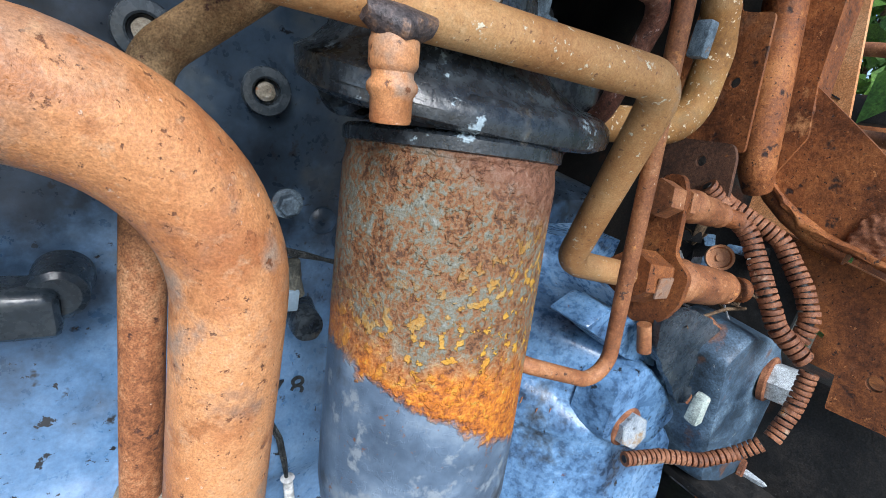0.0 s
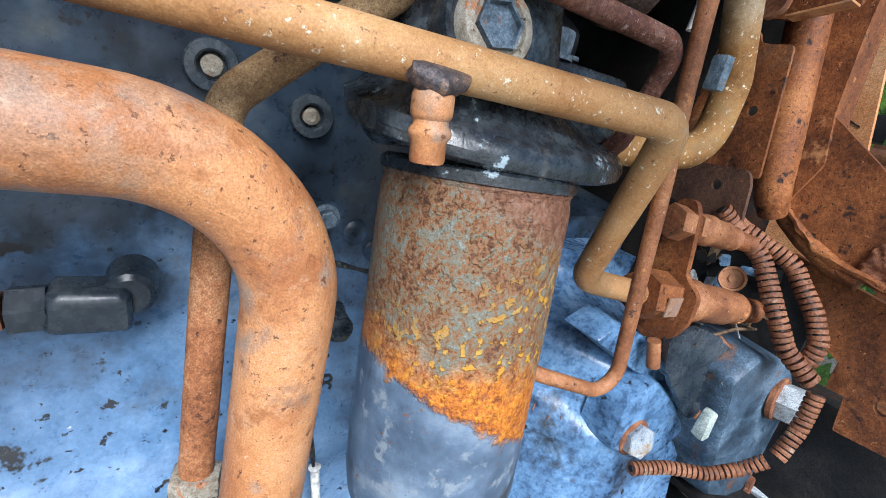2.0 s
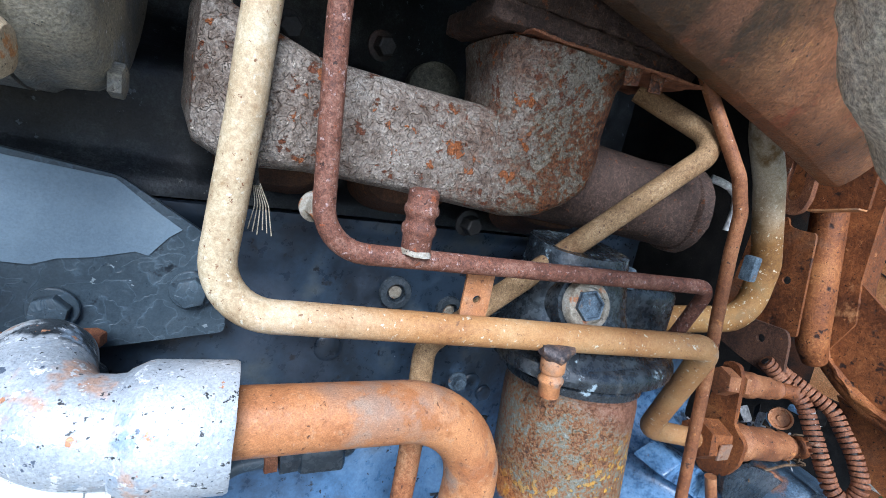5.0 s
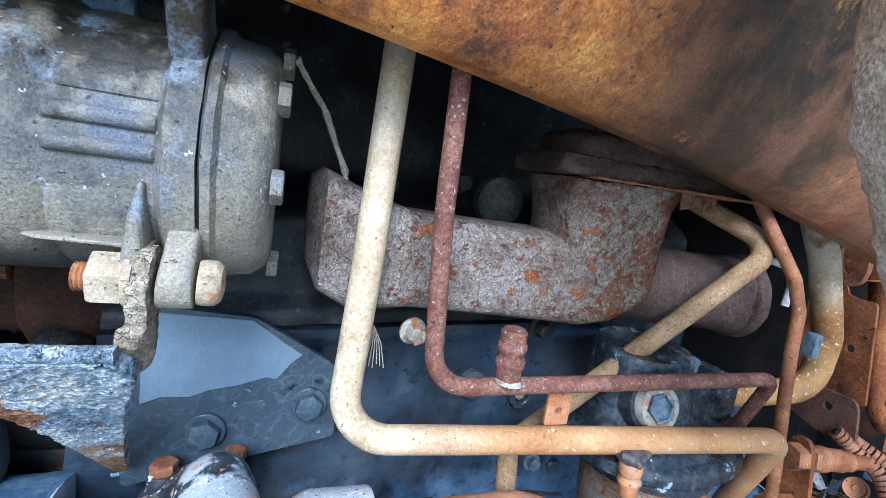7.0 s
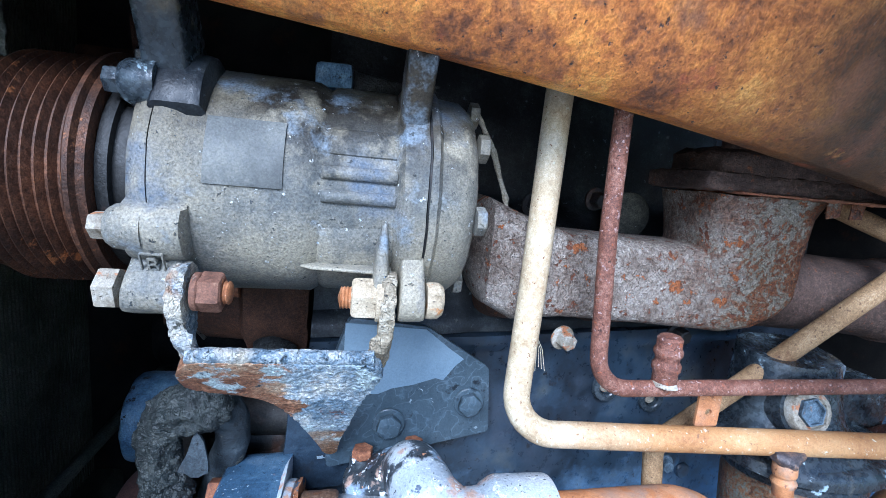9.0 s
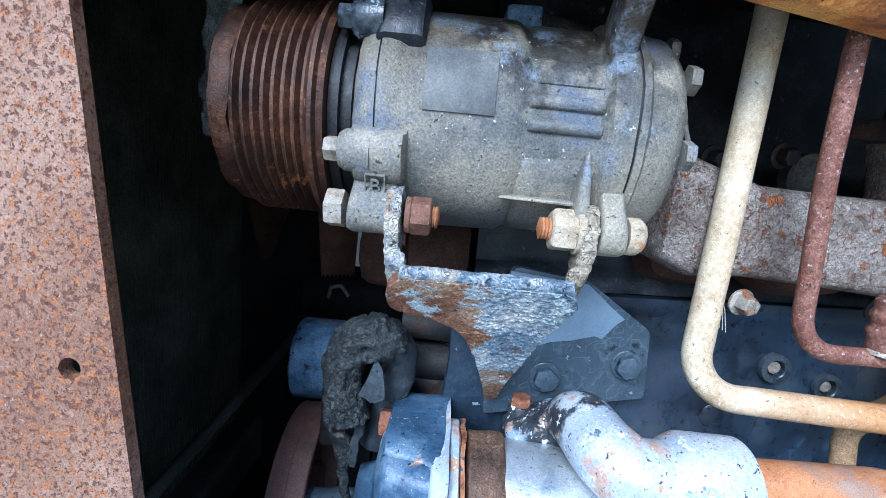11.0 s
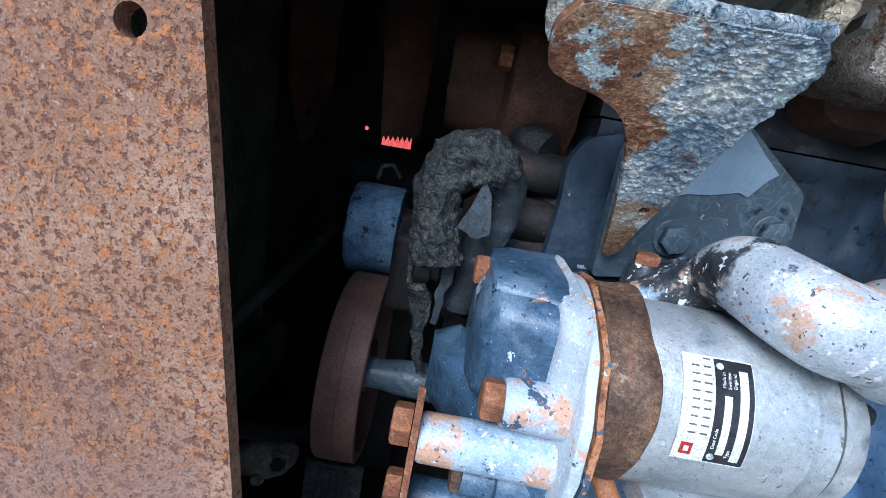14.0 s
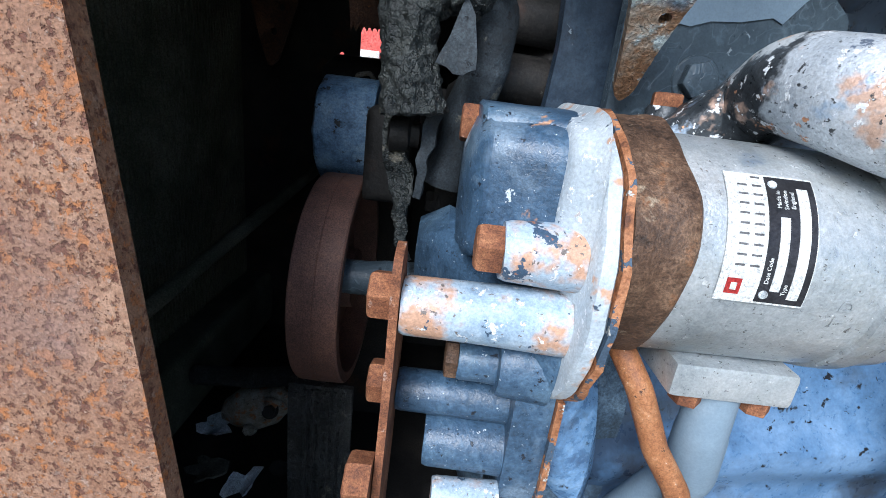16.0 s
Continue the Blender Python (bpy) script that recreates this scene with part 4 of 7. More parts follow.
part("outlet_neck", loft([((0.066, 0.187, 1.122), (0.037, 0, 0), (0, 0.032, 0)), ((0.067, 0.186, 1.140), (0.0395, 0, 0), (0, 0.0355, 0)), ((0.067, 0.185, 1.165), (0.0400, 0, 0), (0, 0.0375, 0)), ((0.066, 0.184, 1.185), (0.0415, 0, 0), (0, 0.039, 0)), ((0.066, 0.183, 1.1975), (0.0455, 0, 0), (0, 0.042, 0))], 40, 0.5, wob=0.0012), manifold_iron, mani)
part("outlet_flange", crust(box((0.006, 0.142, 1.1998), (0.150, 0.206, 1.2112), 0.003, None, 2), 0.0014, 160, 0.005), branch_rust, mani, sharp=60)
part("gasket", crust(sheet([(0.028, 0.137), (0.05, 0.140), (0.09, 0.136), (0.150, 0.135), (0.153, 0.20), (0.028, 0.20)], [], (0, 0, 1.1985), X, Y, 0.0008), 0.0012, 130, 0.005), bolt_rust, mani, "ragged edge of an old gasket")
for px in (0.094, 0.112):
    part("gasket_tongue", crumple(sheet([(px, 1.1875), (px + 0.010, 1.1885), (px + 0.011, 1.2005), (px - 0.001, 1.2000)], [], (0, 0.1385, 0), X, Z, 0.0008), 0.001, 90, 1), manifold_iron, mani, "bent tongue of sheet metal")
part("pipe_flange", crust(loft([((0.085, 0.176, 1.2116), (0.066, 0, 0), (0, 0.036, 0)), ((0.085, 0.176, 1.223), (0.067, 0, 0), (0, 0.037, 0)), ((0.085, 0.176, 1.2275), (0.060, 0, 0), (0, 0.031, 0))], 36, 0.45), 0.0016, 130, 0.005), branch_rust, mani, sharp=60)
part("exhaust_pipe", loft([((0.095, 0.180, 1.2275), (0.040, 0, 0), (0, 0.03, 0)), ((0.095, 0.19, 1.25), (0.036, 0, 0), (0, 0.032, 0)), ((0.10, 0.20, 1.42), (0.036, 0, 0), (0, 0.034, 0))], 32, 0.9, wob=0.001), deep_rust, mani)
for px, py in ((0.036, 0.156), (0.058, 0.152), (0.128, 0.154)):
    part("stud_nut", crumple(lathe([(0.0105, 0), (0.0105, 0.010), (0.008, 0.014), (0.005, 0.016), (0, 0.016)], (px, py, 1.2265), Z, 18), 0.0008, 150), branch_rust, mani)
part("rear_branch", loft(runner([(0.070, 0.198, 1.128, 0.026, 0.030), (0.12, 0.195, 1.127, 0.030, 0.031), (0.17, 0.190, 1.125, 0.030, 0.030), (0.208, 0.184, 1.124, 0.031, 0.031)]), 36, 0.85, wob=0.001), branch_rust, mani, "dark rusty rear branch")
part("end_cap", lathe([(0.031, 0), (0.034, 0.002), (0.0345, 0.010), (0.030, 0.014), (0, 0.014)], (0.207, 0.184, 1.124), (1, -0.15, 0), 30, wob=0.0008), branch_rust, mani, "round dark end cap")
for px in (-0.085, 0.0, 0.115):
    part("port_foot", loft([((px, 0.20, 1.112), (0.028, 0, 0), (0, 0, 0.02)), ((px, 0.24, 1.106), (0.034, 0, 0), (0, 0, 0.028))], 24, 0.6), deep_rust, mani)
for px, py, pz, m in ((-0.0605, 0.176, 1.087, bolt_dirty), (0.040, 0.190, 1.088, near_black), (-0.085, 0.20, 1.178, near_black), (-0.03, 0.215, 1.185, near_black)):
    bolt(mani, (px, py, pz), (0.2, -1, -0.1), 0.011, 0.009, m, 0.009)
part("core_plug", lathe([(0.02, 0), (0.02, 0.012), (0.015, 0.016), (0, 0.017)], (0.022, 0.262, 1.172), OUT, 26), comp_dirty, mani, "muddy round plug")

# ---- pipes ----
pipe_a = thing("oil_cooler_pipe", (0.0, 0.12, 1.04), "bent steel pipe with tan paint worn to orange rust", "pipe")
part("tube", tube([(-0.0890, 0.164, 1.42), (-0.0955, 0.1500, 1.244), (-0.1000, 0.1430, 1.130), (-0.1062, 0.1345, 1.0385), (0.189, 0.1035, 1.0425), (0.228, 0.158, 0.944), (0.285, 0.148, 0.937)], 0.0083, 28, [0.2, 0.2, 0.026, 0.0165, 0.0155], wob=0.02), tan_orange_pipe, pipe_a)
part("clip_tab", sheet(smooth_outline([(0.0, 0.0), (0.0165, 0.0), (0.0165, 0.0265), (0.0, 0.0265)], 0.0012), [(0.0085, 0.0095, 0.0024)], (0.0165, 0.129, 1.0465), X, Z, 0.0018), rust_orange, pipe_a, "small rusty tab with a hole")
part("weld", crumple(loft([((0.0615, 0.1095, 1.0365), (0.0, 0.0034, 0), (0, 0, 0.0030)), ((0.0650, 0.1080, 1.0350), (0.0, 0.0056, 0), (0, 0, 0.0046)), ((0.0705, 0.1070, 1.0342), (0.0, 0.0068, 0), (0, 0, 0.0052)), ((0.0765, 0.1075, 1.0350), (0.0, 0.0054, 0), (0, 0, 0.0044)), ((0.0815, 0.1085, 1.0360), (0.0, 0.0034, 0), (0, 0, 0.0030))], 20, 0.9), 0.0014, 220), weld_dark, pipe_a, "lumpy dark weld")
part("hose_stub", lathe([(0.0062, 0), (0.0066, 0.004), (0.0071, 0.0055), (0.0071, 0.0112), (0.0067, 0.0122), (0.0060, 0.0130), (0.0060, 0.0146), (0.0072, 0.0162), (0.0074, 0.0172), (0.0072, 0.0182), (0.0061, 0.0200), (0.0061, 0.0260), (0.0057, 0.0270), (0.0042, 0.0272), (0.0038, 0.024), (0, 0.024)], (0.0705, 0.1085, 1.0355), (0.10, -0.03, -1), 28), rust_orange, pipe_a, "orange rusty ribbed hose stub")
pipe_c = thing("breather_pipe", (0.0, 0.12, 1.08), "thin dark red rusty steel pipe", "pipe")
part("tube", tube([(-0.0755, 0.118, 1.42), (-0.070, 0.1175, 1.17), (-0.0635, 0.1165, 1.0775), (0.199, 0.1235, 1.0775), (0.206, 0.145, 1.03), (0.225, 0.205, 0.99)], 0.0050, 22, [0.2, 0.022, 0.014, 0.02], wob=0.03), dark_red_pipe, pipe_c)
part("hose_stub", lathe([(0.0064, 0), (0.0072, 0.001), (0.0072, 0.008), (0.0083, 0.010), (0.0083, 0.013), (0.007, 0.015), (0.007, 0.0175), (0.0083, 0.0195), (0.0083, 0.022), (0.0073, 0.0235), (0.0073, 0.029), (0.006, 0.0305), (0, 0.0305)], (-0.0195, 0.117, 1.081), (-0.05, -0.03, 1), 28), dark_red_pipe, pipe_c, "ribbed rusty hose stub")
part("weld", crumple(lathe([(0.0080, 0), (0.0072, 0.0022), (0.006, 0.003), (0, 0.003)], (-0.0195, 0.1165, 1.0805), Z, 20), 0.0010, 220), bolt_dirty, pipe_c, "bright weld bead")
pipe_d = thing("diagonal_pipe", (0.09, 0.15, 0.85), "tan rusty steel pipe running slantwise down the engine", "pipe")
part("tube", tube([(0.140, 0.176, 1.196), (0.183, 0.1345, 1.1705), (0.0150, 0.160, 1.0125), (0.0143, 0.1475, 0.95), (0.0150, 0.1455, 0.79)], 0.0071, 26, [0.014, 0.018, 0.2], wob=0.02), tan_rust_pipe, pipe_d)
part("union_nut", hexagon((0.0149, 0.1457, 0.844), (0, 0, 1), 0.0195, 0.013), bolt_dirty, pipe_d, "corroded union nut")
pipe_b = thing("coolant_pipe", (0.03, 0.11, 0.8), "thick orange rusty coolant pipe with a wide elbow", "pipe")
part("tube", tube([(-0.125, 0.1000, 1.0033), (0.0342, 0.1055, 1.0045), (0.0342, 0.1140, 0.62)], 0.0149, 40, 0.0500, wob=0.015, step=0.1), rust_orange, pipe_b)
pipe_e = thing("rear_drain_pipe", (0.33, 0.18, 1.0), "thick tan pipe with pitted paint curving under", "pipe")
part("tube", tube([(0.245, 0.180, 1.30), (0.290, 0.184, 1.196), (0.315, 0.185, 1.163), (0.349, 0.185, 1.09), (0.346, 0.185, 1.036), (0.25, 0.20, 1.025)], 0.0122, 28, 0.03, wob=0.02), olive_pipe, pipe_e)
part("clip_nut", box((0.3, 0.164, 1.076), (0.309, 0.175, 1.098), 0.002, None, 2), bolt_blue, pipe_e, "blue-grey nut on a clip")
pipe_f = thing("small_bore_pipe", (0.2, 0.12, 0.88), "thin rusty brown small bore pipe", "pipe")
part("tube", tube([(0.130, 0.160, 1.26), (0.165, 0.135, 1.192), (0.187, 0.120, 1.152), (0.1965, 0.118, 1.13), (0.199, 0.118, 1.105), (0.2065, 0.118, 1.063), (0.218, 0.118, 1.006), (0.227, 0.118, 0.954), (0.2385, 0.117, 0.884), (0.170, 0.122, 0.905), (0.15, 0.20, 0.905)], 0.0043, 18, 0.014, wob=0.03), rust_pipe, pipe_f)

# ---- oil filter ----
AX = Vector((-0.013, 0.117, 1)).normalized()
FC = Vector((0.124, 0.1424, 0.95))
filt = thing("oil_filter", FC - AX * 0.125, "spin-on oil filter with grey paint below and flaking orange rust above", "filter")
prof = [(0, -0.128), (0.030, -0.127), (0.038, -0.122), (0.0425, -0.113), (0.0445, -0.10)] + [(0.0447, h) for h in steps(-0.09, 0.034, 14)] + [(0.0447, 0.040), (0.0441, 0.0435), (0.0436, 0.0470), (0.0444, 0.0482), (0.0444, 0.0500), (0.0436, 0.052), (0.040, 0.0535), (0, 0.0535)]
part("can", lathe(prof, FC, AX, 72, wob=0.0003), filter_mat, filt)
part("seam_ring", lathe([(0.0440, 0.0490), (0.0456, 0.0497), (0.0457, 0.0540), (0.0445, 0.0555), (0.0430, 0.0560)], FC, AX, 64), cast_black, filt, "dark crimped seam ring")
head = thing("filter_head", (0.13, 0.15, 1.0), "black cast filter head with an oval flange", "filter head")
hc = FC + AX * 0.0715
part("flange", crumple(loft([(hc + AX * h + X * 0.005, X * (0.071 * s), Vector((0, 0.047 * s, 0.0055 * s))) for h, s in ((-0.0075, 0.82), (-0.0070, 0.92), (-0.0048, 0.985), (-0.001, 1.0), (0.003, 0.985), (0.0058, 0.93), (0.0072, 0.84), (0.0078, 0.7))], 56, 0.9), 0.0008, 30), cast_black, head)
part("neck", crumple(loft([(hc + X * dx + AX * h, X * a, Vector((0, b, 0.117 * b))) for dx, h, a, b in ((0.003, -0.0010, 0.0680, 0.0455), (-0.002, 0.0045, 0.0640, 0.0430), (-0.004, 0.0085, 0.0560, 0.0395), (-0.008, 0.0140, 0.0470, 0.0350), (-0.011, 0.0220, 0.0410, 0.0315), (-0.012, 0.0340, 0.0375, 0.0295), (-0.012, 0.0680, 0.0330, 0.0280))], 40, 0.8), 0.0006, 30), cast_black, head)
pc = Vector((0.098, 0.1235, 1.0585))
pax = Vector((-0.05, -1, 0.30)).normalized()
part("plug_boss", lathe([(0.021, -0.03), (0.021, -0.005), (0.0195, -0.002), (0.0175, -0.002), (0.017, -0.003), (0, -0.003)], pc, pax, 40, wob=0.0004), cast_black, head)
plug = part("hex_plug", lathe([(0.0158, -0.006), (0.0158, 0.001), (0.0145, 0.003), (0.0112, 0.0034), (0.0106, 0.0015), (0, 0.0012)], pc, pax, 40), bolt_dirty, head, "dirty steel plug with a hexagon socket")
part("socket", lathe([(0.0098, 0.0014), (0.0098, 0.0042), (0.0085, 0.0044), (0.0083, 0.002), (0, 0.0018)], pc, pax, 6, None, 0.2), bolt_blue, plug)
part("side_block", crumple(box((0.150, 0.155, 1.025), (0.215, 0.225, 1.062), 0.008, None, 3), 0.001, 50), cast_black, head)
ear_at, ear_ax = Vector((0.094, 0.186, 1.020)), Vector((-0.88, -0.47, 0.06)).normalized()
part("left_ear", crumple(lathe([(0.016, -0.02), (0.0165, 0.004), (0.0165, 0.010), (0.0135, 0.013), (0.0098, 0.013), (0.009, 0.004), (0, 0.004)], ear_at, ear_ax, 28), 0.0006, 60), cast_black, head)
part("ear_bolt", hexagon(ear_at + ear_ax * 0.004, ear_ax, 0.0125, 0.005), bolt_rust, head, "rusty recessed bolt")
bolt(head, (0.163, 0.165, 1.062), Z, 0.013, 0.012, bolt_blue, 0.009)
part("blue_shim", sheet(smooth_outline([(0, 0), (0.05, -0.006), (0.055, -0.002), (0.03, 0.004), (0.0, 0.004)], 0.002), [], (0.135, 0.178, 1.066), X, Y, 0.002), grey_paint, head)

# ---- air conditioning compressor ----
CY, CZ = 0.153, 1.1795
comp = thing("compressor", (-0.23, CY, 1.12), "dusty grey cast aluminium compressor with worn paint", "compressor")


def along_x(profile, y, z, seg=64, bm=None, wob=0.0, turn=0.0):
    return lathe([(r, x) for x, r in profile], (0, y, z), X, seg, bm, turn, wob=wob)


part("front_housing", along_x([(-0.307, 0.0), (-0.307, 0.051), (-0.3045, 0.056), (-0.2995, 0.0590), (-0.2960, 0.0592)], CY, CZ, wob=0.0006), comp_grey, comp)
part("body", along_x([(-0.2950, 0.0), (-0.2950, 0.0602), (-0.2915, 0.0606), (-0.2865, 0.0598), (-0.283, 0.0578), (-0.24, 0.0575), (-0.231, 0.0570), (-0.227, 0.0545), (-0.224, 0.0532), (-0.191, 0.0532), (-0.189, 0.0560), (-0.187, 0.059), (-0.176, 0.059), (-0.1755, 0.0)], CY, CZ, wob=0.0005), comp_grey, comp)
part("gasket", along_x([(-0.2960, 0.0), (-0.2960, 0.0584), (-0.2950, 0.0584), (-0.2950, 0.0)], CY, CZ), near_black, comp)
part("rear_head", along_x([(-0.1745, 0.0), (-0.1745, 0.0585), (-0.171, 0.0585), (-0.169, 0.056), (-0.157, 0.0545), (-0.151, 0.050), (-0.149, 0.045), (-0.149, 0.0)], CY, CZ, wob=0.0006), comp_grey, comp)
part("rear_gasket", along_x([(-0.1755, 0.0), (-0.1755, 0.0575), (-0.1745, 0.0575), (-0.1745, 0.0)], CY, CZ), near_black, comp)


def on_body(r, deg):
    a = radians(deg)
    return Vector((0, CY - r * math.cos(a), CZ + r * math.sin(a)))


for deg in (-8, 36, 78, -82):
    p = on_body(0.049, deg)
    bolt(comp, (-0.150, p.y, p.z), X, 0.0125, 0.0052, comp_grey, 0.0, turn=deg)
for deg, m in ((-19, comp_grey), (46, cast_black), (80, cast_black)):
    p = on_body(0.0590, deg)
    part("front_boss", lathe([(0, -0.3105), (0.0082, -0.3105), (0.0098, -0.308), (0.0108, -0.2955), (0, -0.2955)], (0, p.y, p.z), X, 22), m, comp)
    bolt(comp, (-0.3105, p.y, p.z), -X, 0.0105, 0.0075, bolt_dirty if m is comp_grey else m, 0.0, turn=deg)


def lug(x0, x1, d0, d1, r0, r1, mat, name):
    """A raised block on the body between two angles, with rounded shoulders."""
    bm, rings = bmesh.new(), []
    for x, q in ((x0, 0.55), (x0 + 0.0022, 0.92), (x0 + 0.0045, 1.0), (x1 - 0.0045, 1.0), (x1 - 0.0016, 0.9), (x1, 0.5)):
        ring = []
        for k in range(13):
            u = k / 12
            f = math.sin(math.pi * min(max(u, 0.0), 1.0)) ** 0.35
            p = on_body(r0 + (r1 - r0) * q * f, d0 + (d1 - d0) * u)
            ring.append(bm.verts.new((x, p.y, p.z)))
        for k in (12, 0):
            p = on_body(r0 - 0.006, d0 + (d1 - d0) * k / 12)
            ring.append(bm.verts.new((x, p.y, p.z)))
        rings.append(ring)
    n = len(rings[0])
    for a, b in zip(rings, rings[1:]):
        for i in range(n):
            bm.faces.new((a[i], a[(i + 1) % n], b[(i + 1) % n], b[i]))
    bm.faces.new(rings[0]), bm.faces.new(rings[-1][::-1])
    return part(name, crumple(bm, 0.0004, 120), mat, comp)


lug(-0.3055, -0.2795, -34, -7, 0.055, 0.0690, comp_grey, "bolt_boss")
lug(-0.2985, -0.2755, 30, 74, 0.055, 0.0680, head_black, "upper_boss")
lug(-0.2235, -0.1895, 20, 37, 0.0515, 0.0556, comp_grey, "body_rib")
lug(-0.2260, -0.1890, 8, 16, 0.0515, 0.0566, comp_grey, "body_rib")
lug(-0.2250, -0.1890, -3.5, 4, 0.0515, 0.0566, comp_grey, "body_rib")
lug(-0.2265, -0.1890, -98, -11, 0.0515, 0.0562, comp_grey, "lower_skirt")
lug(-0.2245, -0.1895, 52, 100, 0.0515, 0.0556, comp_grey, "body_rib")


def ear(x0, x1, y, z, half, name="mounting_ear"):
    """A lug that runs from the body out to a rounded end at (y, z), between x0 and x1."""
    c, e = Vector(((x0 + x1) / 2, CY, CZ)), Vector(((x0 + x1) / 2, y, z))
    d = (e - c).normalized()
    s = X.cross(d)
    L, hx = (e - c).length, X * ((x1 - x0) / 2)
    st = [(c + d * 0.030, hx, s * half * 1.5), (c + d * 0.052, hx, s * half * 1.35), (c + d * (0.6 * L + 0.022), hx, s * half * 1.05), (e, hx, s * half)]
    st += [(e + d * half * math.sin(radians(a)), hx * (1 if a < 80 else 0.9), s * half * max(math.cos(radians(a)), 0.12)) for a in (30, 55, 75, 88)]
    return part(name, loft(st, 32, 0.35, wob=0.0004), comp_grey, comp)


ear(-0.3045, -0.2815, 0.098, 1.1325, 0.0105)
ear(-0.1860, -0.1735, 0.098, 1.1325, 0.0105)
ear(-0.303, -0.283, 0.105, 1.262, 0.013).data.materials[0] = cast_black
ear(-0.190, -0.176, 0.103, 1.243, 0.0105)
part("ledge", loft([((-0.236, 0.114, 1.1445), (0, 0.0040, 0), (0, 0, 0.0006)), ((-0.228, 0.111, 1.1450), (0, 0.009, 0), (0, 0, 0.0012)), ((-0.205, 0.110, 1.1450), (0, 0.011, 0), (0, 0, 0.0014)), ((-0.190, 0.110, 1.1445), (0, 0.012, 0), (0, 0, 0.0016))], 20, 0.6), comp_grey, comp, "thin dusty casting fin")
part("web", loft([((-0.1945, 0.103, 1.169), (0.0012, 0, 0), (0, 0.004, 0)), ((-0.1950, 0.103, 1.158), (0.0030, 0, 0), (0, 0.008, 0)), ((-0.1950, 0.103, 1.140), (0.0042, 0, 0), (0, 0.012, 0)), ((-0.1945, 0.103, 1.130), (0.0042, 0, 0), (0, 0.010, 0))], 20, 0.6), comp_grey, comp)


def patch_on(y, z, r, x0, x1, d0, d1, thick, n=14, m=6):
    bm = bmesh.new()
    rows = []
    for rad in (r, r + thick):
        rows.append([[bm.verts.new((x0 + (x1 - x0) * i / m, y - rad * math.cos(radians(d0 + (d1 - d0) * k / n)), z + rad * math.sin(radians(d0 + (d1 - d0) * k / n)))) for k in range(n + 1)] for i in range(m + 1)])
    for q, g in enumerate(rows):
        for i in range(m):
            for k in range(n):
                f = (g[i][k], g[i + 1][k], g[i + 1][k + 1], g[i][k + 1])
                bm.faces.new(f if q else f[::-1])
    lo, hi = rows
    for i in range(m):
        for k in (0, n):
            bm.faces.new((lo[i][k], lo[i + 1][k], hi[i + 1][k], hi[i][k]))
    for k in range(n):
        for i in (0, m):
            bm.faces.new((lo[i][k], lo[i][k + 1], hi[i][k + 1], hi[i][k]))
    return bm


part("name_plate", patch_on(CY, CZ, 0.0583, -0.274, -0.241, 2, 32, 0.0004), plate_grime, comp, "grimy blank name plate")


def writing(parent, text, size, m, mat, name="lettering", extrude=0.0003):
    c = bpy.data.curves.new(name, "FONT")
    c.body, c.size, c.extrude, c.align_x, c.align_y = text, size, extrude, "CENTER", "CENTER"
    tmp = bpy.data.objects.new(name, c)
    scene.collection.objects.link(tmp)
    me = bpy.data.meshes.new_from_object(tmp.evaluated_get(bpy.context.evaluated_depsgraph_get()))
    bpy.data.objects.remove(tmp)
    bm = bmesh.new()
    bm.from_mesh(me)
    bpy.data.meshes.remove(me)
    bm.transform(m)
    return part(name, bm, mat, parent)


def facing(at, n, up):
    n, up = Vector(n).normalized(), Vector(up)
    x = up.cross(n).normalized()
    y = n.cross(x)
    return Matrix.Translation(at) @ Matrix((x, y, n)).transposed().to_4x4()


em = Vector((-0.2925, 0.0985, 1.1475))
en = Vector((0, -0.78, -0.35)).normalized()
for w, h, ox, oy in ((0.0090, 0.0006, 0, 0.0058), (0.0090, 0.0006, 0, -0.0058), (0.0006, 0.0116, 0.0045, 0), (0.0006, 0.0116, -0.0045, 0)):
    bm = box((ox - w / 2, oy - h / 2, -0.0006), (ox + w / 2, oy + h / 2, 0.0008))
    bm.transform(facing(em + en * 0.0062, en, (0, -0.4, 0.8)))
    part("letter_frame", bm, comp_grey, comp)
writing(comp, "B", 0.0095, facing(em + en * 0.0062, en, (0, -0.4, 0.8)), comp_grey, "cast_letter", 0.0008)

PZC = 1.1795
grooves = [q for k in range(7) for q in ((-0.3618 + k * 0.0048, 0.0570), (-0.3601 + k * 0.0048, 0.0535), (-0.3588 + k * 0.0048, 0.0535), (-0.3572 + k * 0.0048, 0.0570))]
pul = part("clutch_pulley", along_x([(-0.3650, 0.0), (-0.3650, 0.040), (-0.3640, 0.0560), (-0.3625, 0.0570)] + grooves + [(-0.3275, 0.0580), (-0.3262, 0.0600), (-0.3242, 0.0600), (-0.3230, 0.0570), (-0.3200, 0.0560), (-0.3200, 0.0)], 0.153, PZC, 96), pulley_rust, comp, "rusty grooved clutch pulley")
part("clutch_disc", along_x([(-0.3770, 0.0), (-0.3770, 0.049), (-0.3755, 0.0525), (-0.3700, 0.0530), (-0.3665, 0.0515), (-0.3660, 0.0)], 0.153, PZC, 72, wob=0.0014), pulley_rust, pul, "rough rusty clutch disc")
part("clutch_coil", along_x([(-0.3195, 0.0), (-0.3195, 0.050), (-0.3145, 0.050), (-0.3145, 0.046), (-0.309, 0.046), (-0.309, 0.0)], CY, CZ), near_black, pul)

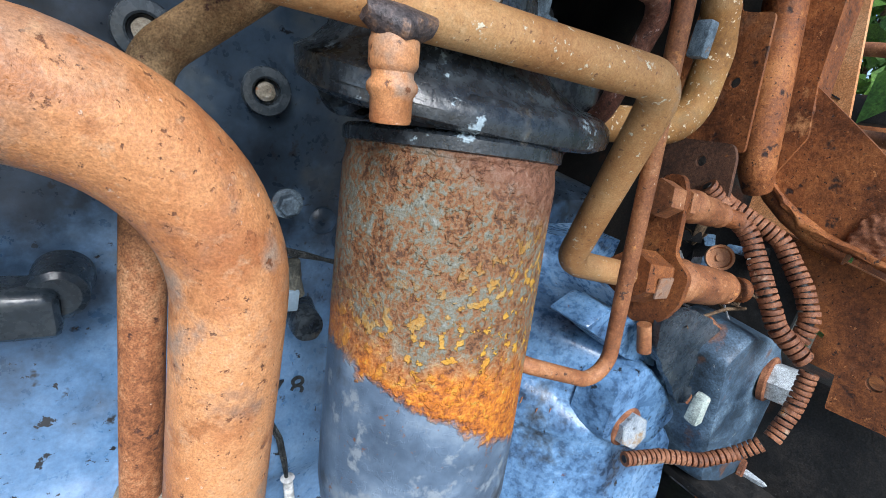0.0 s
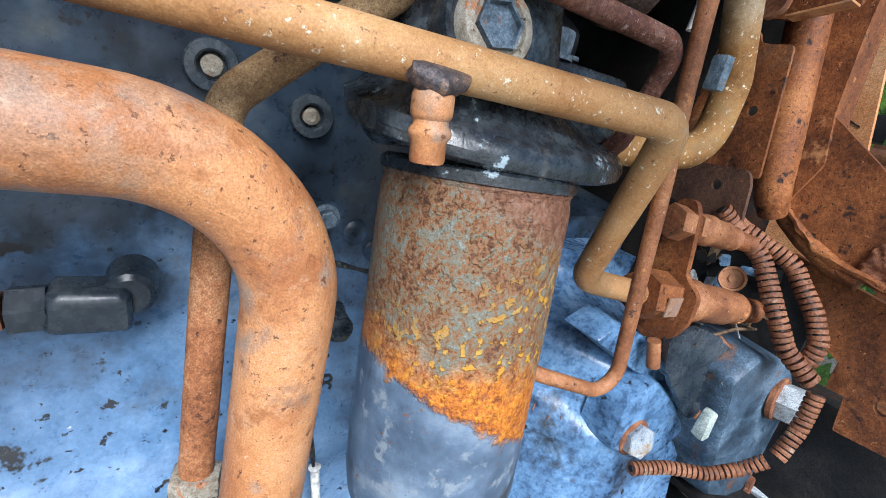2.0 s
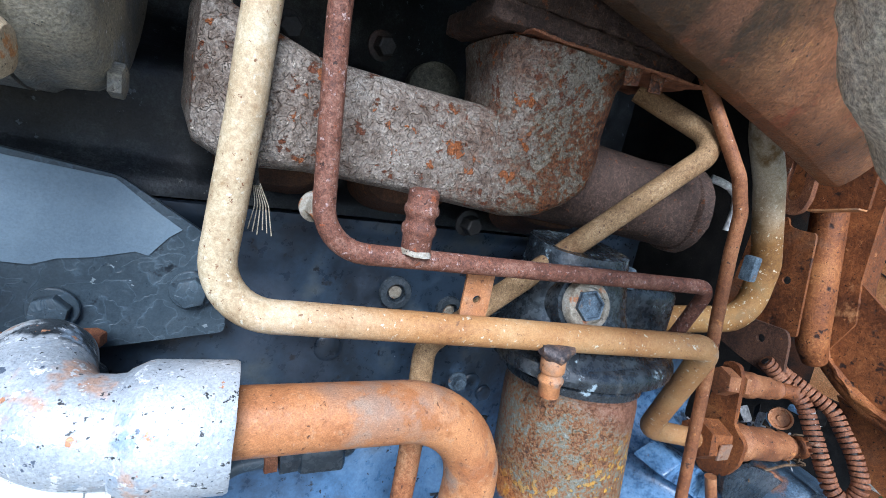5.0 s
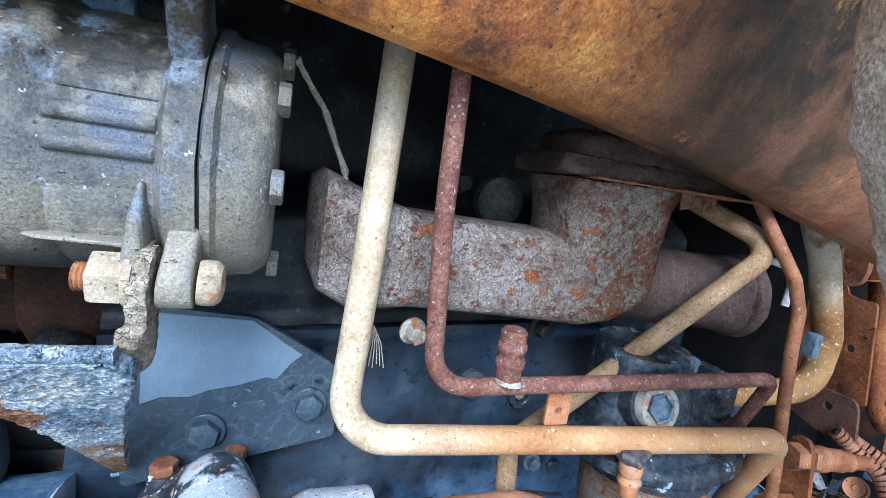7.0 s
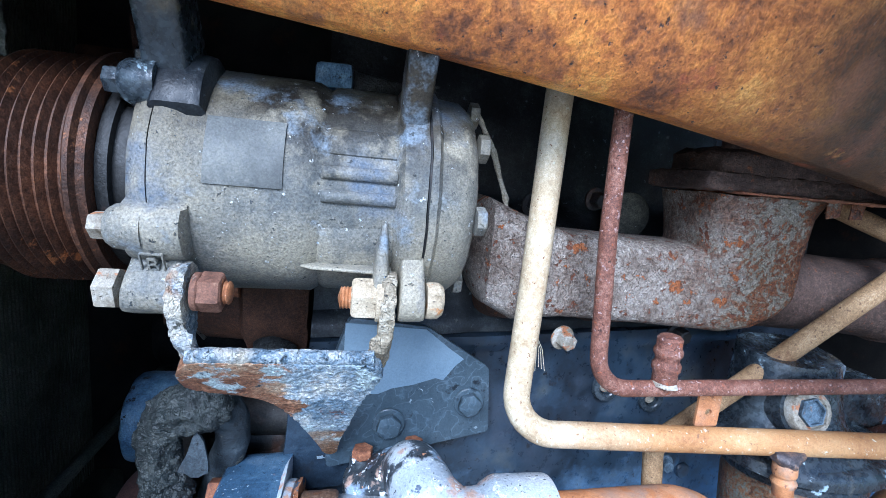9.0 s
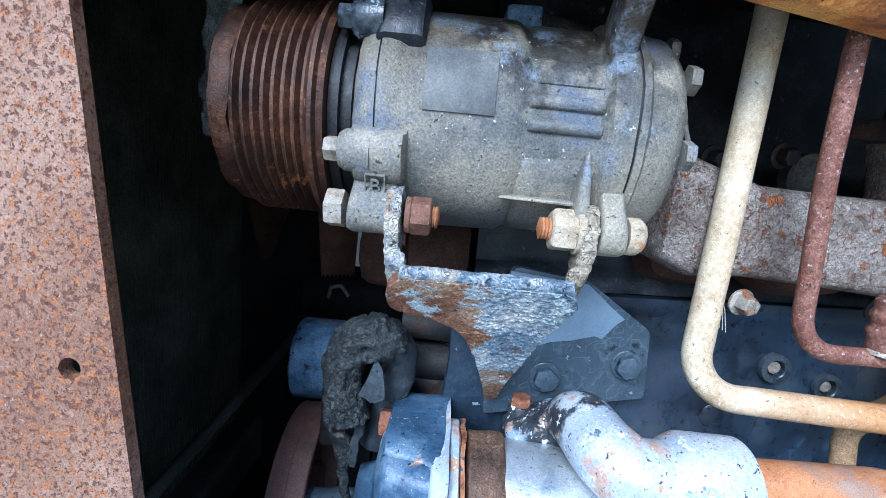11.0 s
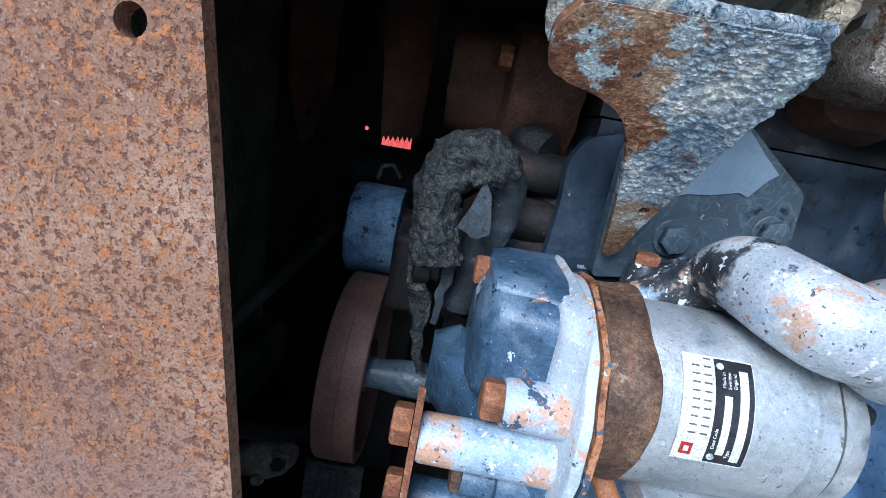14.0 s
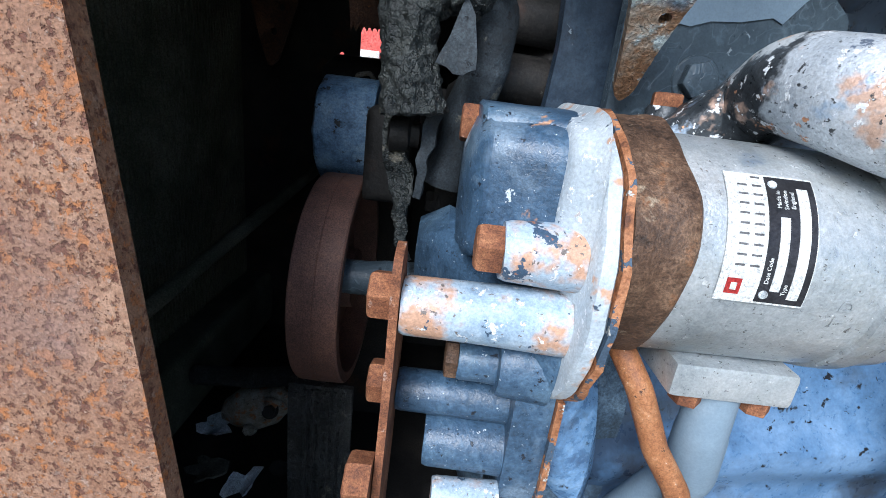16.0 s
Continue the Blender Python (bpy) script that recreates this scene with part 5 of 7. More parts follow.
# mounting bracket below the compressor
brk = thing("compressor_bracket", (-0.235, 0.13, 1.0), "heavily corroded U-shaped steel bracket with flaking white and blue crust", "bracket")
slope = Vector((0, -0.65, 0.76)).normalized()
so = Vector((0, 0.0890, 1.108))


def on_slope(x, z):
    return (x, (z - so.z) / slope.z)


pl = smooth_outline([on_slope(x, z) for x, z in ((-0.276, 1.1085), (-0.2845, 1.0995), (-0.2825, 1.0885), (-0.274, 1.0850), (-0.260, 1.0820), (-0.2490, 1.0775), (-0.2410, 1.0690), (-0.2330, 1.0500), (-0.2240, 1.0200), (-0.2215, 1.0085), (-0.2165, 1.0045), (-0.2128, 1.0090), (-0.2112, 1.0250), (-0.2072, 1.0445), (-0.2040, 1.0600), (-0.2000, 1.0770), (-0.1925, 1.0960), (-0.1915, 1.1020), (-0.1975, 1.1085))], 0.005)
bm = sheet(pl, [(*on_slope(-0.2150, 1.0370), 0.0026)], so, X, slope, 0.0065)
part("sloping_plate", crust(bm, 0.0011, 430, 0.0018, lambda p: 0.2 + 0.8 * smooth(-0.246, -0.232, p.x + 0.10 * (1.09 - p.z)) * smooth(1.034, 1.044, p.z)), flaky_rust, brk, sharp=70)
rise = Vector((0, 0.36, 0.93)).normalized()


def bent_arm(x, side):
    """One end of the channel: the strip turns up from the plate round a bend and ends in an eye round the bolt."""
    bm, t, r = bmesh.new(), 0.0064, 0.0095
    line = [(0.010, 0.0), (r, 0.0)] + [(r - r * math.sin(radians(a)), r - r * math.cos(radians(a))) for a in (15, 30, 45, 60, 75, 90)] + [(0.0, h) for h in (0.016, 0.022, 0.027, 0.031, 0.035, 0.0375, 0.0390)]
    rings = []
    for k, (a, h) in enumerate(line):
        b0, b1 = line[max(k - 1, 0)], line[min(k + 1, len(line) - 1)]
        d = Vector((b1[0] - b0[0], b1[1] - b0[1])).normalized()
        inward = Vector((d.y, -d.x))
        w = math.sqrt(max(0.0112 ** 2 - max(0.0, h - 0.028) ** 2, 1e-6)) + 0.0004 * math.sin(h * 400)
        up = smooth(0.004, 0.022, h)
        c, across = so - slope * (0.0100 * (1 - up)) + rise * h, slope.lerp(Vector((0, -0.93, 0.36)), up).normalized()
        ring = []
        for e, q in ((-w, 0.0), (w, 0.0), (w, t), (-w, t)):
            p = c + across * e + rise * (inward.y * q)
            p.x = x + side * (a + inward.x * q)
            ring.append(bm.verts.new(p))
        rings.append(ring)
    for a, b in zip(rings, rings[1:]):
        for i in range(4):
            bm.faces.new((a[i], a[(i + 1) % 4], b[(i + 1) % 4], b[i]))
    bm.faces.new(rings[0]), bm.faces.new(rings[-1][::-1])
    return bm


part("arm", crust(bent_arm(-0.2860, 1), 0.0009, 330, 0.0022), flaky, brk, "bent arm with white and blue flaking crust", sharp=70)
part("arm", crust(bent_arm(-0.1880, -1), 0.0009, 300, 0.0022), flaky_mud, brk, "bent arm caked in beige mud and crust", sharp=70)
rim = [so + slope * 0.0012 + slope.cross(X) * -0.0028 + X * x for x in steps(-0.2770, -0.1965, 30)]
part("folded_edge", crust(tube(rim, 0.0033, 14, 0, wob=0.18), 0.0006, 330, 0.0020), flaky, brk, "pale crusted folded edge", sharp=70)
bolt(brk, (-0.307, 0.098, 1.1325), -X, 0.0165, 0.009, bolt_dirty, 0.0, "dusty rust-flecked bolt head")
b = bolt(brk, (-0.2775, 0.098, 1.1325), X, 0.0160, 0.0095, nut_rust, 0.0088, "dull brown rusty nut", name="nut")
part("stud", lathe([(0.0052, 0), (0.0052, 0.008)] + [(0.0055 if k % 2 else 0.0048, 0.009 + k * 0.0008) for k in range(9)] + [(0, 0.0165)], (-0.2775, 0.098, 1.1325), X, 18), rust_pipe, b)
part("bolt", lathe([(0.0086, 0), (0.0090, 0.002), (0.0088, 0.0060), (0.0070, 0.0082), (0.0040, 0.0090), (0, 0.0092)], (-0.1725, 0.098, 1.1325), X, 24, wob=0.0005), mud_metal, brk, "rounded muddy bolt head")
b = bolt(brk, (-0.1935, 0.098, 1.1325), -X, 0.0185, 0.0115, mud_metal, 0.0112, "dusty beige nut", name="nut")
part("stud", lathe([(0.0052, 0), (0.0052, 0.010)] + [(0.0055 if k % 2 else 0.0048, 0.011 + k * 0.0008) for k in range(12)] + [(0, 0.0212)], (-0.1935, 0.098, 1.1325), -X, 18), rust_orange, b)

# wire rope hanging behind
single("lead_wire", tube([(-0.145, 0.15, 1.232), (-0.128, 0.165, 1.212), (-0.113, 0.175, 1.180), (-0.110, 0.178, 1.15)], 0.0019, 8, 0.02, wob=0.5, radii=[(k / 24, 0.0012 if k % 2 else 0.0021) for k in range(25)]), rope_dirty, "frayed dirty cord hanging from the compressor", "cord")
frayed = thing("frayed_cable", (-0.0935, 0.15, 1.075), "frayed pale cable end beside the pipe", "cable")
for k in range(6):
    part("strand", tube([(-0.0935 + 0.0006 * k, 0.152, 1.098), (-0.0915 + 0.0012 * k, 0.15, 1.088), (-0.0935 + 0.0022 * k, 0.149, 1.076 - 0.0012 * (k % 3))], 0.00028, 6, 0.01), rope_dirty, frayed)
part("sheath", tube([(-0.0985, 0.152, 1.128), (-0.0955, 0.152, 1.112), (-0.0925, 0.152, 1.097)], 0.0022, 10, 0.01), rubber, frayed, "black cable sheath")
single("loom_plug", crumple(box((-0.236, 0.16, 1.236), (-0.215, 0.185, 1.25), 0.003), 0.001, 80), idler_blue, "small blue-black ribbed wiring plug", "plug")
single("loom_hose", tube([(-0.22, 0.172, 1.243), (-0.2, 0.17, 1.24), (-0.17, 0.18, 1.236)], 0.007, 16, 0.02), rubber, "short black wiring sleeve on the compressor", "hose")

# ---- rusty sloping side member ----
def beam_piece(prof, back):
    """A length of the folded side member: front profile of (height, forward) and its depth behind."""
    bm = bmesh.new()
    lo = lambda x: Vector((x, 0.1031 + 0.1002 * x, 1.2241 - 0.144 * x - 0.1346 * x * x))
    up = Vector((0.0, -0.42, 0.91)).normalized()
    rings = []
    for x in steps(-0.50, 0.318, 80):
        ring = []
        for h, f in prof:
            p = lo(x) + up * h - Vector((0, f, 0))
            ring.append(bm.verts.new(p + Vector((0, noise.noise(p * 18) * 0.0016 + noise.noise(p * 60) * 0.0005, 0))))
        for h, f in ((prof[-1][0], prof[-1][1] - back), (prof[0][0], prof[0][1] - back)):
            ring.append(bm.verts.new(lo(x) + up * h - Vector((0, f, 0))))
        rings.append(ring)
    n = len(rings[0])
    for a, b in zip(rings, rings[1:]):
        for i in range(n):
            j = (i + 1) % n
            bm.faces.new((a[i], a[j], b[j], b[i]))
    bm.faces.new(rings[0]), bm.faces.new(rings[-1][::-1])
    return bm


side = thing("side_member", (0.0, 0.09, 1.16), "sloping rusty steel side member, mottled orange and dark brown", "beam")
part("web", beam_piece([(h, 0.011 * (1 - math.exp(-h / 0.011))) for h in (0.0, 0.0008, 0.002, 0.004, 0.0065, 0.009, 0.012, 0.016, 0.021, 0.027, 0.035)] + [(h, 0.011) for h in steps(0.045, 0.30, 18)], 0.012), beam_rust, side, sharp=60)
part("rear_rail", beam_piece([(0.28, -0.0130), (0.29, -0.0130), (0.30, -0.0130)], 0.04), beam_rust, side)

# pale crusted object before the side member, kind unclear, shaped as a hose loop
mud = tube([(0.008, -0.018, 1.438), (0.020, -0.018, 1.320), (0.031, -0.018, 1.255), (0.041, -0.018, 1.227), (0.071, -0.018, 1.190), (0.098, -0.020, 1.170), (0.128, -0.026, 1.164), (0.165, -0.06, 1.172), (0.195, -0.12, 1.23), (0.201, -0.14, 1.438)], 0.031, 44, 0.03, wob=0.05, step=0.1)
hang = thing("crusted_loop", (0.1, -0.02, 1.12), "thick pale crusted object of unclear kind, shaped as a loop before the beam", "hose")
part("crusted_skin", crust(mud, 0.0024, 75, 0.009), muddy, hang, sharp=60)
part("hose_end", lathe([(0.024, 0), (0.024, 0.03), (0.018, 0.034), (0, 0.034)], (0.195, -0.14, 1.425), Z, 24), rubber, hang, "bare black end of the loop")

# ---- left frame plate ----
pf = thing("frame_plate", (-0.5, 0.04, 0.55), "upright rusty steel frame plate with one bolt hole", "plate")
up = Vector((0.0, 0.055, 1)).normalized()
part("plate", sheet([(-0.80, -0.55), (-0.302, -0.55), (-0.418, 0.36), (-0.80, 0.36)], [(-0.3928, 0.0198, 0.0043)], (0, 0.0395, 1.05), X, up, 0.006), plate_rust, pf)

# ---- radiator and dark interior ----
rad = thing("radiator", (-0.6, 0.4, 0.5), "black dusty radiator with vertical fins", "radiator")
part("core", box((-0.66, 0.06, 0.55), (-0.585, 0.80, 1.40), 0.003), radiator_dark, rad)
fin = part("fin", box((-0.5855, 0.07, 0.57), (-0.5825, 0.0722, 1.38)), radiator_dark, rad)
for k in range(1, 120):
    ob = new("fin", fin.data)
    ob.parent = rad
    ob.location = (0, k * 0.006, 0)
part("bottom_tank", crumple(box((-0.66, 0.05, 0.62), (-0.545, 0.82, 0.70), 0.012, None, 3), 0.002, 20), radiator_dark, rad)
part("brace", tube([(-0.575, 0.12, 0.74), (-0.50, 0.48, 0.84), (-0.48, 0.60, 0.87)], 0.008, 12, 0.05), radiator_dark, rad)
def cowl_panel():
    """A panel with a slot, made of four bars round it, and one small drilled hole."""
    x0, x1, z0, z1 = -0.427, -0.384, 0.970, 1.060
    bm = sheet([(-0.585, 0.55), (x0, 0.55), (x0, 1.43), (-0.585, 1.43)], [(-0.4508, 1.0244, 0.0030)], (0, 0.6, 0), X, Z, 0.003)
    sheet([(x1, 0.55), (-0.20, 0.55), (-0.20, 1.43), (x1, 1.43)], [], (0, 0.6, 0), X, Z, 0.003, bm)
    sheet([(x0, 0.55), (x1, 0.55), (x1, z0), (x0, z0)], [], (0, 0.6, 0), X, Z, 0.003, bm)
    sheet([(x0, z1), (x1, z1), (x1, 1.43), (x0, 1.43)], [], (0, 0.6, 0), X, Z, 0.003, bm)
    return bm


cowl = thing("fan_cowl", (-0.4, 0.6, 0.6), "dark rusty fan cowl with an open slot", "cowl")
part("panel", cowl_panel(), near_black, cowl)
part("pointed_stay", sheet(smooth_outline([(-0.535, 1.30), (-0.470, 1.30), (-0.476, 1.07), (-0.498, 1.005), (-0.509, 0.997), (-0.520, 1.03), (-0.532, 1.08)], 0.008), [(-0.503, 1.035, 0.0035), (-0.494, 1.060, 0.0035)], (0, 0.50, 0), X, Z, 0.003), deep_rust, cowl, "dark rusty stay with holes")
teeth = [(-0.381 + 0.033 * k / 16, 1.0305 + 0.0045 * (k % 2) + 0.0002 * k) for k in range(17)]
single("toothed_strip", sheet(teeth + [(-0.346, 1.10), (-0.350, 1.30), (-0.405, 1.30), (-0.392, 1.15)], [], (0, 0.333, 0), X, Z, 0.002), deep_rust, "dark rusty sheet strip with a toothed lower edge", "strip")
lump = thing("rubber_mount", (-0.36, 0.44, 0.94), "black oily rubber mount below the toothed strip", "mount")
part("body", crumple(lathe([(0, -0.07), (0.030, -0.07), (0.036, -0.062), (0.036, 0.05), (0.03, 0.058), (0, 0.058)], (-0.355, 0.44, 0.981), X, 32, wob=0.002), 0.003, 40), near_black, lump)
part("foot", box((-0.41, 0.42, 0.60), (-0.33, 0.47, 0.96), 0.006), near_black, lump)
part("clip", crumple(tube([(-0.392, 0.405, 0.985), (-0.388, 0.400, 1.000), (-0.376, 0.400, 1.003), (-0.368, 0.404, 0.990)], 0.0022, 12, 0.004), 0.0006, 200), bolt_dirty, lump, "pale dirty wire clip")
far = thing("far_machine", (-0.8, 2.5, 0.0), "bright red painted machine standing beyond the cowl", "machine")
part("chassis_box", box((-1.15, 2.21, 0.0), (-0.40, 2.9, 0.80), 0.01), near_black, far, "black lower body")
part("bonnet", box((-1.15, 2.20, 0.805), (-0.40, 2.9, 1.5), 0.03, None, 3), red_paint, far)
part("white_post", box((-0.79, 2.18, 0.98), (-0.765, 2.199, 1.4), 0.002), white_paint, far)
part("side_panel", box((-0.75, 2.17, 1.045), (-0.66, 2.199, 1.12), 0.004), white_paint, far, "white side panel")
single("bay_undertray", box((-0.9, 0.05, 0.60), (0.62, 0.95, 0.606), 0.001), near_black, "black undertray closing the bay below", "tray", kind="structure")
# added dark panel that keeps bright background out of the rear gaps
single("rear_closing", box((0.62, 0.21, 0.3), (0.63, 1.0, 1.44), 0.001), near_black, "dark panel added to close the rear of the bay", "panel", kind="structure")
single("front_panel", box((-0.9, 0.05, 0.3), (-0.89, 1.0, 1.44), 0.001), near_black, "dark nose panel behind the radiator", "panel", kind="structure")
# unseen bonnet added above to shade the engine, and the panel behind
single("shading_bonnet", sheet([(-0.85, 0.02), (0.64, 0.02), (0.64, 1.0), (-0.85, 1.0)], [], (0, 0.0, 1.44), X, Y, 0.004), deep_rust, "unseen rusty bonnet panel added to shade the engine", "panel", kind="structure")
bm = sheet([(-0.30, 0.3), (0.60, 0.3), (0.60, 1.44), (-0.30, 1.44)], [], (0, 0.90, 0), X, Z, 0.004)
single("far_side_panel", bm, deep_rust, "dark rusty far side panel", "panel", kind="structure")

wp = thing("water_pump", (-0.29, 0.26, 1.02), "rusty brown water pump behind the compressor bracket", "pump")
part("body", lathe([(0, -0.325), (0.030, -0.325), (0.034, -0.318), (0.036, -0.29), (0.045, -0.285), (0.048, -0.255), (0.044, -0.24), (0, -0.24)], (0, 0.262, 1.085), X, 40, wob=0.002), deep_rust, wp)
part("outlet", tube([(-0.27, 0.25, 1.06), (-0.268, 0.225, 1.055), (-0.255, 0.215, 1.05)], 0.012, 20, 0.015, wob=0.05), rubber, wp)
bolt(wp, (-0.288, 0.222, 1.10), -X, 0.013, 0.008, bolt_rust, 0.0)

# ---- hydraulic pump ----
PY, PZ = 0.131, 0.946
pump = thing("hydraulic_pump", (-0.17, PY, 0.89), "silver cast aluminium hydraulic pump with a data plate", "pump")
part("body", along_x([(-0.212, 0.0), (-0.212, 0.0445), (-0.207, 0.0450), (-0.15, 0.0445), (-0.1405, 0.0440), (-0.1395, 0.0455), (-0.1310, 0.0455), (-0.1295, 0.0440), (-0.1285, 0.0)], PY, PZ, 72, wob=0.0005), pump_alu, pump)
part("rear_cover", along_x([(-0.1285, 0.0), (-0.1285, 0.0440), (-0.1180, 0.0430), (-0.1150, 0.0400), (-0.1150, 0.0)], PY, PZ, 64, wob=0.0006), pump_alu, pump)


def wavy_flange():
    bm = bmesh.new()
    rings = []
    for x, s in ((-0.2320, 0.97), (-0.2310, 1.0), (-0.2250, 1.0), (-0.2205, 0.985), (-0.2160, 1.0), (-0.2108, 0.995), (-0.2094, 0.97)):
        ring = []
        for k in range(72):
            a = 2 * math.pi * k / 72
            r = 0.0475 + 0.0022 * math.cos(4 * a + 0.5) + (0.0012 * math.cos(5 * a) if x > -0.222 else 0)
            p = Vector((x + (0.0007 * math.sin(3 * a + 0.4) + 0.0006 * math.sin(5 * a) if x > -0.222 else 0), PY + math.cos(a) * r * s, PZ + math.sin(a) * r * s))
            ring.append(bm.verts.new(p + noise.noise_vector(p * 80) * 0.0007))
        rings.append(ring)
    for a, b in zip(rings, rings[1:]):
        for i in range(72):
            j = (i + 1) % 72
            bm.faces.new((a[i], a[j], b[j], b[i]))
    bm.faces.new(rings[0][::-1]), bm.faces.new(rings[-1])
    return bm


part("mounting_flange", wavy_flange(), brown_cast, pump, "rough brown rusty mounting flange")


# data plate, wrapped on the body
def on_pump(x, deg, r):
    a = radians(deg)
    return Vector((x, PY - r * math.cos(a), PZ + r * math.sin(a)))


PR = 0.0452
plate = part("data_plate", patch_on(PY, PZ, PR, -0.1990, -0.1685, -7, 51, 0.0004, 20, 8), label_white, pump, "white and black curved data plate")
part("black_field", patch_on(PY, PZ, PR + 0.0004, -0.1853, -0.1689, -6, 50, 0.0002, 20, 6), label_black, plate)
part("white_box", patch_on(PY, PZ, PR + 0.0006, -0.1815, -0.1783, -0.5, 31, 0.0002, 14, 2), label_white, plate)
part("white_box", patch_on(PY, PZ, PR + 0.0006, -0.1750, -0.1713, -3.5, 45, 0.0002, 14, 2), label_white, plate)
part("red_square", patch_on(PY, PZ, PR + 0.0004, -0.1963, -0.1913, -3.5, 3.5, 0.0002, 6, 4), label_red, plate)
part("maker_mark", patch_on(PY, PZ, PR + 0.0006, -0.1948, -0.1928, -1.6, 1.6, 0.0002, 4, 3), label_white, plate)
for x0, n0 in ((-0.1950, 9), (-0.1900, 10)):
    for k in range(n0):
        d = 9 + k * 4.4
        part("letter_bar", patch_on(PY, PZ, PR + 0.0004, x0, x0 + 0.0032, d, d + 0.9, 0.00015, 3, 2), label_grey, plate)
for d in (-2.5, 46):
    part("rivet", lathe([(0.0016, 0), (0.0014, 0.0006), (0, 0.0009)], on_pump(-0.1830, d, PR + 0.0005), on_pump(0, d, 1) - Vector((0, PY, PZ)), 14), bolt_zinc, plate)


def curved_text(text, x, deg, size, mat, r=PR + 0.0007, name="lettering"):
    n = (on_pump(0, deg, 1) - Vector((0, PY, PZ))).normalized()
    a = radians(deg)
    upw = Vector((0, math.sin(a), math.cos(a)))
    return writing(plate if mat is label_white else pump, text, size, facing(on_pump(x, deg, r), n, -X), mat, name, 0.0001)


curved_text("Date Code", -0.1835, 8, 0.0020, label_white)
curved_text("Type", -0.1767, 0.5, 0.0020, label_white)
for k, word in enumerate(("Made in", "Swindon", "England")):
    curved_text(word, -0.1817 + 0.0024 * k, 39, 0.0021, label_white)
curved_text("T D", -0.1525, -8, 0.0065, pump_alu, 0.0447, "cast_letter")
curved_text("A", -0.1705, 62, 0.0045, pump_alu, 0.0447, "cast_letter")
curved_text("29", -0.1660, 61, 0.0055, pump_alu, 0.0447, "cast_letter")

# outlet block and pipe under the pump
part("outlet_block", box((-0.1945, 0.100, 0.8905), (-0.1440, 0.150, 0.9060), 0.0025, None, 2), pump_alu, pump)
for px, py in ((-0.182, 0.109), (-0.1535, 0.108)):
    bolt(pump, (px, py, 0.8905), -Z, 0.0115, 0.007, bolt_rust, 0.0)
part("outlet_pipe", tube([(-0.168, 0.113, 0.892), (-0.167, 0.113, 0.868), (-0.160, 0.122, 0.835), (-0.180, 0.16, 0.74)], 0.009, 22, 0.02, radii=[(0, 0.0105), (0.14, 0.0105), (0.2, 0.0120), (1, 0.0125)]), pale_patch, pump)

# suction elbow
elb = thing("suction_elbow", (-0.15, 0.12, 0.98), "silver painted suction elbow chipped to rust and black", "elbow")
part("tube", tube([(-0.1720, 0.164, 0.990), (-0.1660, 0.148, 1.006), (-0.1652, 0.132, 1.0140), (-0.1590, 0.110, 1.0105), (-0.1480, 0.097, 1.0060), (-0.134, 0.0985, 1.0040), (-0.12, 0.0997, 1.0040)], 0.019, 44, 0.02, wob=0.012, step=0.12, radii=[(0, 0.0160), (0.2, 0.0172), (0.4, 0.0190), (0.7, 0.0198), (0.85, 0.0205), (1, 0.0215)]), silver_chip, elb)
part("collar", lathe([(0.0205, -0.131), (0.0225, -0.129), (0.0255, -0.1235), (0.0262, -0.121), (0.0262, -0.092), (0.0255, -0.0905), (0.021, -0.0905), (0.0152, -0.0915), (0.0152, -0.13)], (0, 0.0998, 1.0035), X, 48, wob=0.0003), silver_chip, elb)
part("base_flange", crumple(loft([((-0.178, 0.166, 0.982), (0.030, 0, 0), (0, 0.020, 0)), ((-0.178, 0.166, 0.9885), (0.0295, 0, 0), (0, 0.0195, 0)), ((-0.1765, 0.163, 0.9935), (0.0240, 0, 0), (0, 0.0185, 0)), ((-0.173, 0.159, 1.0020), (0.0190, 0, 0), (0, 0.0165, 0)), ((-0.169, 0.154, 1.0100), (0.0150, 0, 0), (0, 0.0140, 0))], 36, 0.8), 0.001, 60), silver_chip, elb)
part("bolt_boss", lathe([(0.0085, -0.02), (0.0085, 0.006), (0.0075, 0.008), (0, 0.008)], (-0.1955, 0.170, 0.993), Z, 22), silver_chip, elb)
bolt(elb, (-0.1955, 0.170, 1.0005), Z, 0.0125, 0.0065, bolt_rust, 0.0)
bolt(elb, (-0.160, 0.178, 1.0005), Z, 0.0125, 0.0065, bolt_rust, 0.0)

# ---- drive housing in front of the pump ----
HY, HZ = 0.135, 0.934
hous = thing("drive_housing", (-0.26, HY, 0.84), "blue cast drive housing with chipped paint and rusty bolts", "housing")
part("flange", along_x([(-0.2430, 0.0), (-0.2430, 0.0605), (-0.2420, 0.0620), (-0.2375, 0.0620), (-0.2365, 0.0605), (-0.2365, 0.0)], HY, HZ, 72, wob=0.0007), flange_chip, hous)
part("gasket_plate", along_x([(-0.2360, 0.0), (-0.2360, 0.0622), (-0.2334, 0.0628), (-0.2334, 0.0)], HY, HZ, 72, wob=0.0014), joint_mix, hous, "ragged rusty joint plate")
